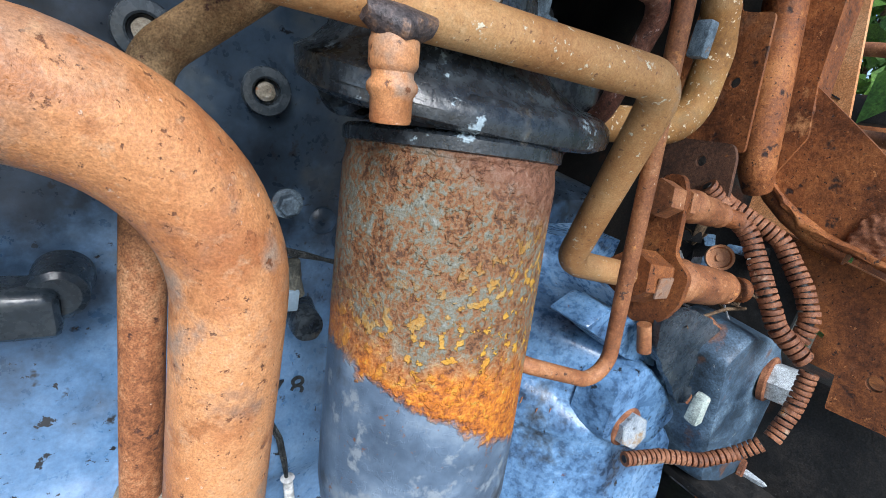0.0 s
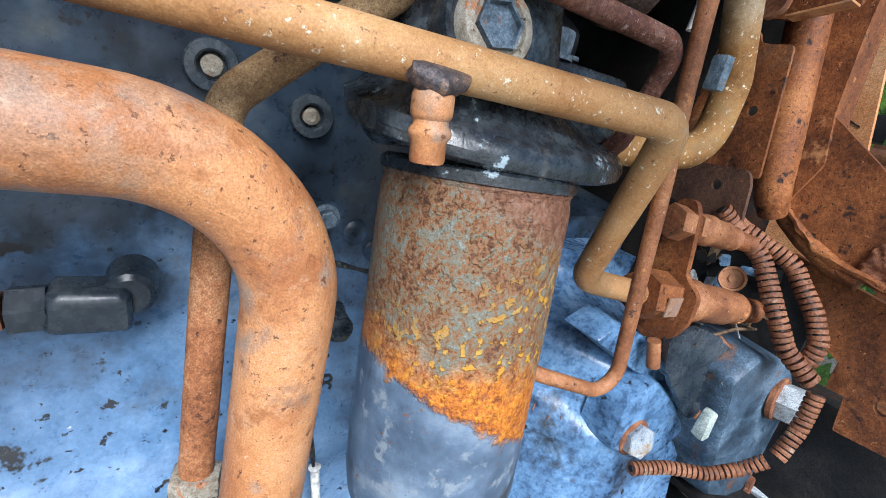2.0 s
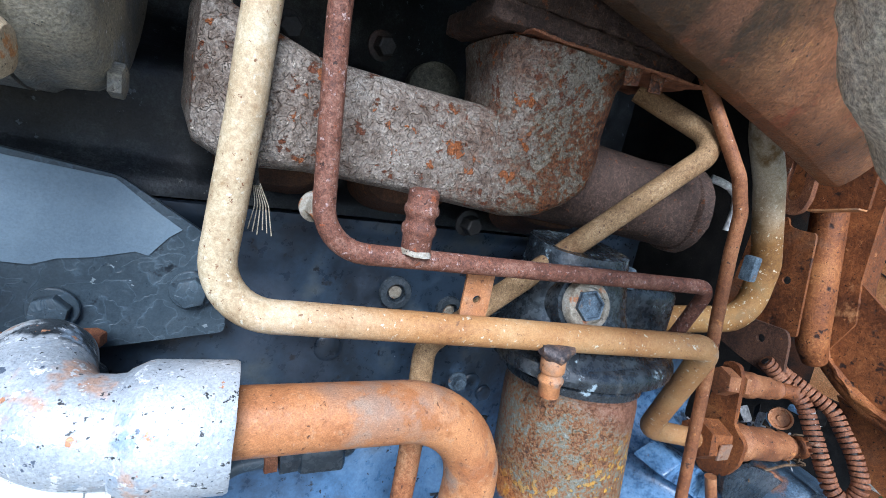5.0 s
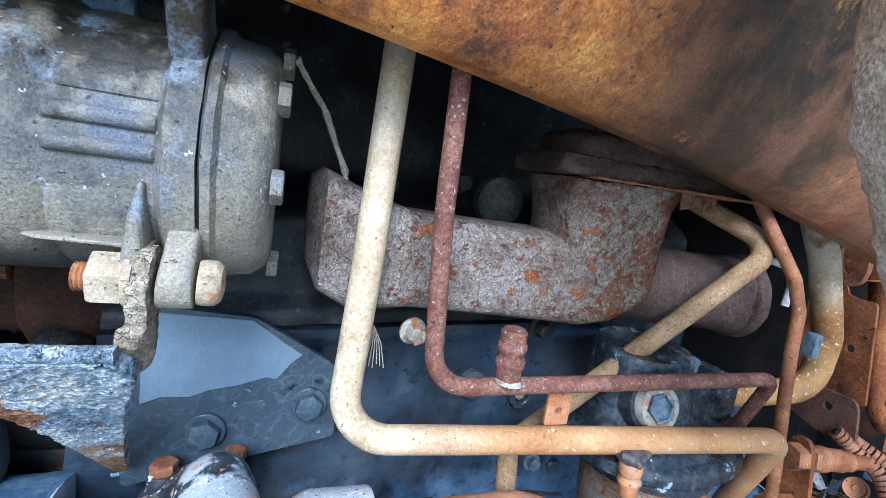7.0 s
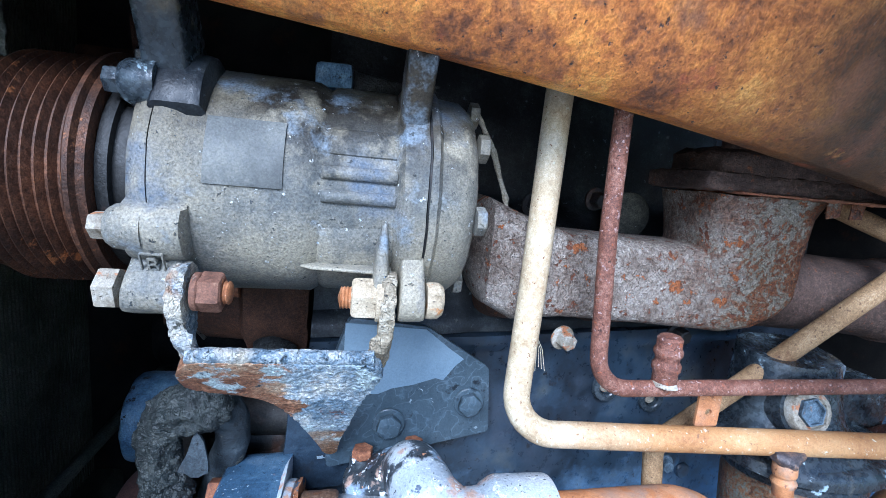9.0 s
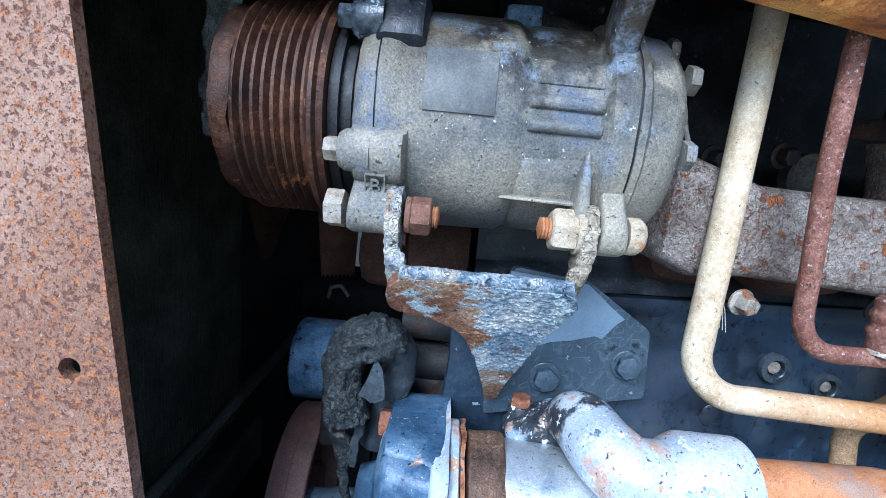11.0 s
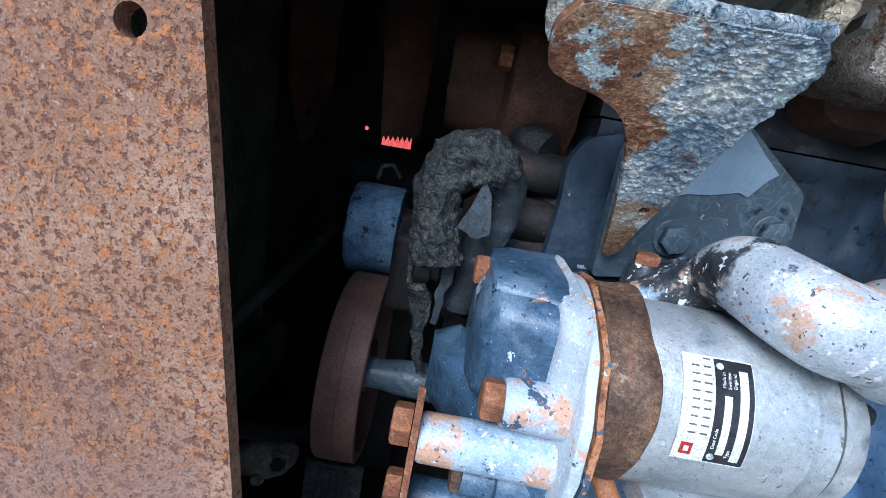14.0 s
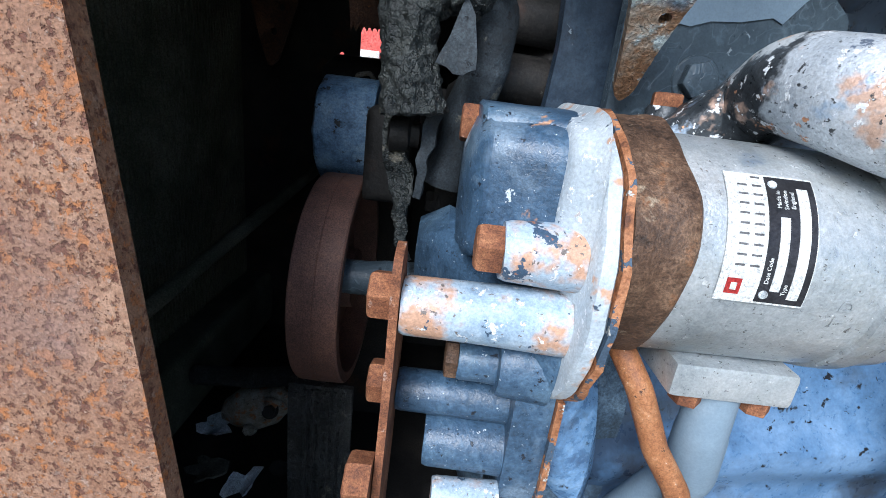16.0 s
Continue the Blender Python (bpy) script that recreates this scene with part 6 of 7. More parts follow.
part("fillet", loft([((-0.2430, 0.139, 0.960), (0, 0.054, 0), (0, 0, 0.0370)), ((-0.2450, 0.139, 0.960), (0, 0.0505, 0), (0, 0, 0.0350)), ((-0.2480, 0.139, 0.960), (0, 0.0475, 0), (0, 0, 0.0332)), ((-0.2510, 0.139, 0.961), (0, 0.0452, 0), (0, 0, 0.0318)), ((-0.2528, 0.140, 0.961), (0, 0.0438, 0), (0, 0, 0.0308)), ((-0.2535, 0.140, 0.961), (0, 0.0418, 0), (0, 0, 0.0294))], 56, 0.42, wob=0.0010), flange_chip, hous, "pale worn fillet")
part("bell", loft([((-0.2500, 0.140, 0.961), (0, 0.0415, 0), (0, 0, 0.0292)), ((-0.2600, 0.140, 0.961), (0, 0.0413, 0), (0, 0, 0.0290)), ((-0.2780, 0.145, 0.961), (0, 0.0385, 0), (0, 0, 0.0278)), ((-0.2800, 0.145, 0.961), (0, 0.0392, 0), (0, 0, 0.0287)), ((-0.2830, 0.146, 0.960), (0, 0.0372, 0), (0, 0, 0.0272)), ((-0.2850, 0.147, 0.959), (0, 0.0330, 0), (0, 0, 0.0235)), ((-0.2870, 0.150, 0.955), (0, 0.026, 0), (0, 0, 0.02))], 56, 0.42, wob=0.0010), blue_chip, hous)
part("worn_ridge", loft([((-0.2560, 0.133, 0.9835), (0, 0.029, 0), (0, 0, 0.0032)), ((-0.2700, 0.136, 0.9828), (0, 0.0275, 0), (0, 0, 0.0030)), ((-0.2815, 0.139, 0.9820), (0, 0.026, 0), (0, 0, 0.0026))], 30, 0.6, wob=0.0006), boss_chip, hous, "ridge worn to pale metal")
part("upper_land", loft([((-0.2430, 0.150, 0.983), (0, 0.045, 0), (0, 0, 0.0115)), ((-0.2600, 0.152, 0.9835), (0, 0.040, 0), (0, 0, 0.0108)), ((-0.2810, 0.155, 0.9845), (0, 0.036, 0), (0, 0, 0.0100)), ((-0.2825, 0.155, 0.9845), (0, 0.033, 0), (0, 0, 0.0085))], 40, 0.5, wob=0.0005), blue_chip, hous)
part("lower_bell", loft([((-0.2430, 0.142, 0.905), (0, 0.052, 0), (0, 0, 0.030)), ((-0.2560, 0.142, 0.905), (0, 0.042, 0), (0, 0, 0.026)), ((-0.2900, 0.165, 0.915), (0, 0.030, 0), (0, 0, 0.026)), ((-0.3050, 0.180, 0.912), (0, 0.016, 0), (0, 0, 0.018))], 48, 0.7, wob=0.0008), blue_chip, hous)


def boss(y, z, x0, x1, r, mat=boss_chip):
    return part("bolt_boss", lathe([(0, x0), (r * 0.93, x0), (r, x0 + 0.002), (r * 1.03, (x0 + x1) / 2), (r * 1.1, x1), (0, x1)], (0, y, z), X, 28, wob=0.0005), mat, hous)


boss(0.096, 0.9455, -0.2710, -0.2430, 0.0112)
bolt(hous, (-0.2710, 0.096, 0.9455), -X, 0.0165, 0.0095, bolt_rust, 0.0)
boss(0.097, 0.919, -0.3045, -0.2430, 0.0115)
boss(0.160, 0.983, -0.2825, -0.2430, 0.0098, blue_chip)
bolt(hous, (-0.2825, 0.160, 0.9835), -X, 0.0155, 0.0075, bolt_rust, 0.0)
boss(0.108, 0.893, -0.2640, -0.2430, 0.0145, blue_chip)
boss(0.110, 0.8905, -0.2800, -0.2600, 0.0085, blue_chip)
bolt(hous, (-0.2800, 0.110, 0.8905), -X, 0.0145, 0.0055, brown_cast, 0.0)
boss(0.116, 0.868, -0.3045, -0.2430, 0.0095, blue_chip)
boss(0.113, 0.846, -0.2900, -0.2470, 0.0125, blue_chip)
boss(0.100, 0.826, -0.2840, -0.2550, 0.0080, boss_chip)
part("leg", sheet([(0.098, 0.885), (0.13, 0.875), (0.14, 0.79), (0.108, 0.79), (0.098, 0.84)], [], (-0.2550, 0, 0), Y, Z, 0.016), blue_chip, hous)
part("joint_edge", sheet([(0.095, 0.885), (0.13, 0.875), (0.14, 0.79), (0.106, 0.79), (0.095, 0.84)], [], (-0.2388, 0, 0), Y, Z, 0.0028), joint_mix, hous, "thin rusty joint edge")
part("lower_casting", crumple(loft([((-0.236, 0.15, 0.88), (0, 0.03, 0), (0, 0, 0.02)), ((-0.228, 0.152, 0.85), (0, 0.035, 0), (0, 0, 0.04)), ((-0.208, 0.156, 0.83), (0, 0.032, 0), (0, 0, 0.045)), ((-0.198, 0.165, 0.80), (0, 0.025, 0), (0, 0, 0.04))], 32, 0.7), 0.0015, 50), housing_blue, hous)
part("shaft", lathe([(0.0105, -0.35), (0.0105, -0.335), (0.012, -0.325), (0.0135, -0.296), (0, -0.296)], (0, 0.200, 0.8830), X, 28), grey_paint, hous)
strut = thing("strut_plate", (-0.308, 0.1, 0.82), "flat rusty steel strut plate with hexagon bolts", "plate")
part("bar", sheet(smooth_outline([(0.085, 0.940), (0.100, 0.945), (0.128, 0.905), (0.120, 0.83), (0.105, 0.78), (0.060, 0.78), (0.075, 0.83), (0.086, 0.90)], 0.006), [], (-0.3080, 0, 0), Y, Z, 0.0032), bolt_rust, strut)
bolt(strut, (-0.3085, 0.104, 0.919), -X, 0.0175, 0.0095, bolt_rust, 0.0)
bolt(strut, (-0.3085, 0.112, 0.874), -X, 0.0165, 0.0085, bolt_rust, 0.0)
bolt(strut, (-0.3085, 0.078, 0.852), -X, 0.0185, 0.0100, bolt_rust, 0.0)
single("feed_pipe", tube([(-0.212, 0.125, 0.905), (-0.200, 0.112, 0.885), (-0.188, 0.108, 0.858), (-0.172, 0.105, 0.835), (-0.165, 0.12, 0.76)], 0.0058, 18, 0.02, wob=0.03), rust_pipe, "rusty thin feed pipe below the pump", "pipe")

# ---- pulleys, belt and torn hose ----
drum = thing("drive_pulley", (-0.36, 0.225, 0.83), "flat brown rusty drive pulley with one scored line", "pulley")
part("rim", along_x([(-0.3735, 0.0625), (-0.3735, 0.0695), (-0.3725, 0.0705), (-0.3592, 0.0709), (-0.3588, 0.0705), (-0.3584, 0.0709), (-0.3455, 0.0705), (-0.3445, 0.0695), (-0.3445, 0.0635), (-0.362, 0.0625), (-0.3735, 0.0625)], 0.2365, 0.8663, 96), drum_rust, drum)
part("web", along_x([(-0.368, 0.0), (-0.368, 0.0624), (-0.363, 0.0624), (-0.363, 0.0)], 0.2365, 0.8663, 64), drum_rust, drum)
part("hub", along_x([(-0.363, 0.0), (-0.363, 0.022), (-0.348, 0.020), (-0.346, 0.0)], 0.2365, 0.8663, 32), drum_rust, drum)
idl = thing("idler_pulley", (-0.365, 0.29, 0.92), "blue painted idler pulley crusted with old belt rubber", "pulley")
part("rim", along_x([(-0.389, 0.0), (-0.389, 0.034), (-0.387, 0.0375), (-0.385, 0.038), (-0.35, 0.038), (-0.348, 0.0365), (-0.347, 0.0)], 0.296, 0.960, 64, wob=0.0012), idler_blue, idl)
part("hub", along_x([(-0.347, 0.0), (-0.347, 0.022), (-0.325, 0.020), (-0.32, 0.0)], 0.296, 0.960, 32), near_black, idl)
belt = thing("drive_belt", (-0.36, 0.2, 0.7), "black ribbed drive belt under the pulley", "belt")
part("strap", box((-0.381, 0.1935, 0.61), (-0.338, 0.198, 0.806), 0.001), rubber, belt)
for k in range(6):
    part("rib", box((-0.3705 + k * 0.005, 0.1920, 0.61), (-0.3680 + k * 0.005, 0.1935, 0.803), 0.0004), rubber, belt)
hose = thing("torn_hose", (-0.305, 0.17, 0.98), "torn black rubber hose with ragged flaking edges", "hose")
bm = tube([(-0.3125, 0.157, 0.9860), (-0.3160, 0.156, 1.008), (-0.3165, 0.157, 1.028), (-0.3080, 0.158, 1.0410), (-0.2950, 0.161, 1.0435), (-0.2850, 0.166, 1.036)], 0.0125, 40, 0.012, wob=0.20, step=0.15, radii=[(0, 0.0135), (0.1, 0.0118), (0.3, 0.0105), (0.5, 0.0120), (0.7, 0.0142), (0.9, 0.0145), (1, 0.0120)])
part("outer_skin", crust(crumple(bm, 0.0014, 120), 0.0019, 260, 0.0026), hose_skin, hose, "thick crusted outer skin", sharp=70)
part("inner_sleeve", crumple(tube([(-0.2890, 0.164, 1.040), (-0.2795, 0.172, 1.030), (-0.2800, 0.177, 1.010), (-0.2870, 0.183, 0.988), (-0.2960, 0.190, 0.950)], 0.0105, 30, 0.02, wob=0.10, radii=[(0, 0.0125), (0.3, 0.0105), (0.6, 0.0115), (1, 0.0125)]), 0.0009, 90), sleeve_skin, hose, "smoother inner sleeve")
part("torn_flap", crumple(refine(sheet([(-0.2935, 1.0331), (-0.2984, 1.0201), (-0.3035, 1.0066), (-0.2991, 1.0052), (-0.2961, 1.0031), (-0.2923, 1.0030), (-0.2905, 1.0046), (-0.2871, 1.0062), (-0.2873, 1.0131), (-0.2892, 1.0265)], [], (0, 0.150, 0), X, Z, 0.0016), 0.004), 0.0009, 90), sleeve_skin, hose, "torn triangular flap")
part("torn_strip", crumple(refine(sheet([(-0.3085, 0.945), (-0.3050, 0.944), (-0.3035, 0.956), (-0.3040, 0.963), (-0.3005, 0.972), (-0.2990, 0.988), (-0.3040, 0.992), (-0.3070, 0.976), (-0.3090, 0.964)], [], (0, 0.164, 0), X, Z, 0.002), 0.004), 0.0022, 110), sleeve_skin, hose, "ragged hanging strip")
part("hose_clamp", crumple(lathe([(0.0060, 0), (0.0085, 0.001), (0.0085, 0.0100), (0.0065, 0.0110), (0.0065, 0.015), (0, 0.015)], (-0.324, 0.172, 0.974), X, 20), 0.0014, 110), near_black, hose, "oily black clamp")
part("rag_end", crust(crumple(refine(sheet([(-0.3270, 0.984), (-0.3230, 0.955), (-0.3180, 0.930), (-0.3130, 0.905), (-0.3090, 0.908), (-0.3120, 0.930), (-0.3110, 0.952), (-0.3160, 0.968), (-0.3150, 0.984)], [], (0, 0.176, 0), X, Z, 0.003), 0.004), 0.003, 90), 0.0012, 200, 0.003), hose_skin, hose, "tattered end of the hose", sharp=70)
fcov = thing("front_cover", (-0.27, 0.24, 0.86), "oily black timing cover on the engine front", "cover")
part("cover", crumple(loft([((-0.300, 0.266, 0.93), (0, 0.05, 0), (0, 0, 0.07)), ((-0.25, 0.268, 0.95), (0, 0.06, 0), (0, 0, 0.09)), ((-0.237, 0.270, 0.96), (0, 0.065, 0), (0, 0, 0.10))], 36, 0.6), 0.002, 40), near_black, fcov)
# added plate, dark where bracket and compressor shade the engine
part("face_plate", crumple(refine(sheet(smooth_outline([(-0.2565, 0.965), (-0.2530, 1.0000), (-0.2515, 1.0275), (-0.2525, 1.0490), (-0.2450, 1.0620), (-0.2194, 1.0690), (-0.195, 1.070), (-0.190, 0.960)], 0.006), [], (0, 0.2330, 0), TILT_X, Z, 0.006), 0.008), 0.0012, 40), shaded_blue, fcov, "face plate added at the left, shade painted in as dark blue")
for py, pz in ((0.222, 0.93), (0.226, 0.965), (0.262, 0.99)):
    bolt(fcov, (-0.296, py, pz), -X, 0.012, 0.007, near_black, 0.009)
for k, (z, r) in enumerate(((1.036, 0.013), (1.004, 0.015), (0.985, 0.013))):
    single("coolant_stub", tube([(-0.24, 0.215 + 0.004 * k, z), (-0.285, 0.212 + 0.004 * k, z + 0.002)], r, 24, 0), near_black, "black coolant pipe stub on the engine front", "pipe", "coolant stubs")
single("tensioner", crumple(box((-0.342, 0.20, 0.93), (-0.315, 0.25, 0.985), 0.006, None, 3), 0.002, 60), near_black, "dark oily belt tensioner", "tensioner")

# ---- sender unit on the block ----
send = thing("oil_pressure_sender", (-0.035, 0.2, 0.9), "black sender elbow with a rusty union nut on the block", "sender")
part("elbow_body", crumple(box((-0.044, 0.192, 0.8985), (-0.012, 0.214, 0.9195), 0.0055, None, 3), 0.0012, 60), smooth_black, send)
part("base", lathe([(0.0115, 0), (0.0105, 0.022), (0.008, 0.024), (0, 0.024)], (-0.0135, 0.222, 0.915), OUT, 28), smooth_black, send)
part("hex", hexagon((-0.0430, 0.2025, 0.9085), (-1, -0.06, -0.08), 0.0185, 0.0135, dome=0.05), smooth_black, send)
part("union_nut", hexagon((-0.0575, 0.2015, 0.9075), (-1, -0.06, -0.08), 0.0150, 0.0085, dome=0.05), bolt_rust, send)
part("feed_tube", tube([(-0.062, 0.2015, 0.907), (-0.082, 0.200, 0.905), (-0.100, 0.198, 0.892), (-0.118, 0.194, 0.862), (-0.13, 0.19, 0.83)], 0.0052, 16, 0.02), grey_paint, send)

# ---- casting added below the pump, dark for the shadow behind the feed pipe ----
low = thing("shadow_case", (-0.2, 0.2, 0.62), "casting added below the pump, its dark blue-grey standing for shadow", "case")
part("case", crumple(loft([((-0.262, 0.235, 0.80), (0, 0.035, 0), (0, 0, 0.07)), ((-0.25, 0.230, 0.80), (0, 0.055, 0), (0, 0, 0.095)), ((-0.20, 0.228, 0.80), (0, 0.060, 0), (0, 0, 0.10)), ((-0.172, 0.228, 0.795), (0, 0.055, 0), (0, 0, 0.09)), ((-0.160, 0.235, 0.79), (0, 0.035, 0), (0, 0, 0.07))], 40, 0.6), 0.002, 45), dark_flange, low)
bolt(low, (-0.215, 0.168, 0.835), OUT, 0.013, 0.008, bolt_blue, 0.010)

# ---- pipe unions and bracket to the rear ----
uni = thing("union_bracket", (0.31, 0.15, 0.9), "rusty double pipe union on a steel bracket", "union")
ud = Vector((1, -0.06, -0.10)).normalized()
part("bracket_plate", sheet(smooth_outline([(0.165, 1.004), (0.152, 1.006), (0.146, 0.995), (0.140, 0.955), (0.126, 0.945), (0.126, 0.925), (0.134, 0.908), (0.155, 0.900), (0.165, 0.91), (0.168, 0.95)], 0.005), [], (0.306, 0, 0), Y, Z, 0.005), brown_rust, uni)
for at, r, n in ((Vector((0.306, 0.154, 0.988)), 0.0115, 0), (Vector((0.306, 0.147, 0.936)), 0.0165, 1)):
    part("front_nut", hexagon(at - ud * (0.016 + 0.014 * n), ud, r * 1.85, 0.014 + 0.012 * n, dome=0.05), rust_pipe if n == 0 else brown_rust, uni)
    part("lock_nut", hexagon(at + ud * 0.005, ud, r * 1.9, 0.006, dome=0.1), rust_pipe, uni)
    L = 0.055 if n == 0 else 0.085
    part("hose_end", lathe([(r * 0.92, 0), (r * 0.92, 0.008), (r, 0.010), (r, 0.016), (r * 0.9, 0.018), (r * 0.88, L * 0.7), (r * 0.72, L * 0.78), (r * 0.72, L * 0.86), (r * 0.8, L * 0.9), (r * 0.6, L), (0, L)], at + ud * 0.010, ud, 26, wob=0.0006), rust_pipe, uni)
    part("tail_coil", lathe([(r * (0.62 if k % 2 else 0.5), L + k * 0.0022) for k in range(10)] + [(0, L + 0.023)], at + ud * 0.010, ud, 20), brown_rust, uni)
part("worn_flat", crumple(box((0.2840, 0.1306, 0.9290), (0.2985, 0.1325, 0.9430), 0.0006), 0.0005, 200), rust_orange, uni, "bare orange flat on the nut")
part("stub_pipe", tube([(0.300, 0.140, 0.905), (0.306, 0.137, 0.885)], 0.0048, 16, 0), rust_pipe, uni)
bolt(uni, (0.332, 0.143, 0.880), OUT, 0.013, 0.009, bolt_blue, 0.0)

rb = thing("rear_bracket", (0.39, 0.19, 1.0), "rusty angle bracket plate with bolt holes", "bracket")
part("plate", sheet(smooth_outline([(0.235, 1.135), (0.205, 1.137), (0.203, 1.129), (0.194, 1.127), (0.177, 1.127), (0.163, 1.028), (0.240, 1.022)], 0.004), [(0.1880, 1.0775, 0.0040)], (0.392, 0, 0), Y, Z, 0.003), brown_rust, rb)
part("lower_plate", sheet(smooth_outline([(0.235, 1.030), (0.168, 1.033), (0.163, 1.024), (0.158, 0.990), (0.168, 0.985), (0.20, 0.99), (0.235, 1.0)], 0.005), [(0.188, 1.0165, 0.0042), (0.1715, 0.9975, 0.003)], (0.384, 0, 0), Y, Z, 0.004), deep_rust, rb)
so_b = thing("slotted_bracket", (0.37, 0.2, 1.14), "rusty slotted steel stay with a long eye", "bracket")
eye_hole = smooth_outline([(0.203, 1.192), (0.2035, 1.165), (0.200, 1.154), (0.193, 1.1505), (0.187, 1.156), (0.1865, 1.168), (0.190, 1.19), (0.196, 1.187)], 0.003)
part("eye_plate", sheet(smooth_outline([(0.250, 1.275), (0.217, 1.210), (0.2125, 1.175), (0.2097, 1.157), (0.203, 1.143), (0.192, 1.138), (0.182, 1.143), (0.1785, 1.156), (0.1805, 1.185), (0.196, 1.235), (0.215, 1.275)], 0.004), [eye_hole[::-1]], (0.366, 0, 0), Y, Z, 0.007), bolt_rust, so_b)
part("backing_plate", sheet(smooth_outline([(0.275, 1.29), (0.160, 1.29), (0.1507, 1.1555), (0.190, 1.147), (0.215, 1.150), (0.275, 1.2)], 0.003), [], (0.402, 0, 0), Y, Z, 0.004), brown_rust, so_b)
part("bent_lip", sheet([(0.1507, 1.1555), (0.190, 1.147), (0.190, 1.1455), (0.1507, 1.154)], [], (0.388, 0, 0), Y, Z, 0.014), rust_orange, so_b, "bright orange bent lip")

# ---- rear frame ----
fr = thing("chassis", (0.46, 0.12, 0.6), "welded rusty steel chassis upright with gusset plates", "chassis")
part("round_post", tube([(0.440, 0.215, 1.31), (0.437, 0.2000, 1.168), (0.434, 0.1840, 1.090), (0.433, 0.1745, 1.042), (0.4365, 0.1705, 1.020), (0.447, 0.168, 1.003)], 0.0158, 30, 0.03, radii=[(0, 0.0158), (0.85, 0.0155), (0.95, 0.0135), (1, 0.011)]), brown_rust, fr)
part("upright", sheet([(0.192, 1.30), (0.192, 1.153), (0.180, 1.022), (0.168, 1.004), (0.150, 1.05), (0.158, 1.09), (0.162, 1.152), (0.165, 1.30)], [], (0.452, 0, 0), Y, Z, 0.030), brown_rust, fr)
part("gusset", sheet(smooth_outline([(0.176, 1.100), (0.160, 1.090), (0.114, 1.056), (0.06, 1.015), (0.02, 0.985), (0.02, 0.955), (0.079, 0.970), (0.1064, 0.9763), (0.120, 0.978), (0.156, 0.999), (0.1750, 1.0266)], 0.003), [], (0.455, 0, 0), Y, Z, 0.006), brown_rust, fr)
part("folded_lip", tube([(0.462, 0.1745, 1.030), (0.460, 0.1640, 1.004), (0.458, 0.1420, 0.989), (0.457, 0.1160, 0.9760), (0.457, 0.0950, 0.9720)], 0.0085, 18, 0.02, wob=0.04), brown_rust, fr)
part("weld_line", crumple(tube([(0.4535, 0.1600, 1.0885), (0.4535, 0.1540, 1.070), (0.4540, 0.1560, 1.050)], 0.0014, 8, 0.01, wob=0.4), 0.0006, 200), brown_rust, fr, "thin weld line")
part("weld_seam", crumple(tube([(0.452, 0.1600, 1.009), (0.451, 0.146, 0.997), (0.450, 0.128, 0.984), (0.450, 0.112, 0.9790), (0.450, 0.0900, 0.9760), (0.450, 0.06, 0.969)], 0.0030, 12, 0.01, wob=0.5), 0.0012, 160), brown_rust, fr, "thick lumpy weld seam")
part("lower_plate", sheet(smooth_outline([(0.150, 0.975), (0.02, 0.950), (-0.02, 0.94), (-0.02, 0.84), (0.034, 0.855), (0.070, 0.852), (0.076, 0.900), (0.107, 0.914)], 0.002), [(0.0505, 0.887, 0.0058)], (0.468, 0, 0), Y, Z, 0.008), brown_rust, fr)
# near-black here stands for the shade below the lower plate
part("cross_tube", box((0.50, -0.05, 0.70), (0.54, 0.2, 0.86), 0.004), near_black, fr)
part("weld_patch", crust(sheet(smooth_outline([(0.1002, 0.9823), (0.0939, 1.0017), (0.0846, 1.0086), (0.0743, 0.981), (0.0804, 0.9701), (0.0928, 0.9718)], 0.006), [], (0.4525, 0, 0), Y, Z, 0.004), 0.0022, 150, 0.004), bolt_rust, fr, "spattered rough weld patch", sharp=70)
op = thing("outer_panel", (0.54, 0.18, 0.6), "bright orange rusty sheet metal upright", "panel")
part("sheet_metal", sheet([(0.225, 1.34), (0.185, 1.34), (0.180, 1.176), (0.158, 1.07), (0.142, 1.0), (0.150, 0.742), (0.20, 0.742)], [(0.186, 1.112, 0.0022)], (0.542, 0, 0), Y, Z, 0.005), orange_panel, op)
part("crack", sheet([(0.200, 1.1075), (0.172, 1.094), (0.172, 1.0925), (0.200, 1.106)], [], (0.5412, 0, 0), Y, Z, 0.0006), near_black, op, "dark crack in the sheet")
# floor coloured black for the shadow that fills this corner
single("bay_floor", box((0.43, -0.05, 0.735), (0.70, 0.25, 0.742), 0.001), near_black, "floor plate of the bay, blackened to stand for shade", "plate")
single("lower_hose", tube([(0.24, 0.06, 0.68), (0.34, 0.045, 0.71), (0.44, 0.02, 0.715), (0.58, -0.02, 0.70)], 0.022, 24, 0.05), rubber, "thick black hose along the bottom", "hose")

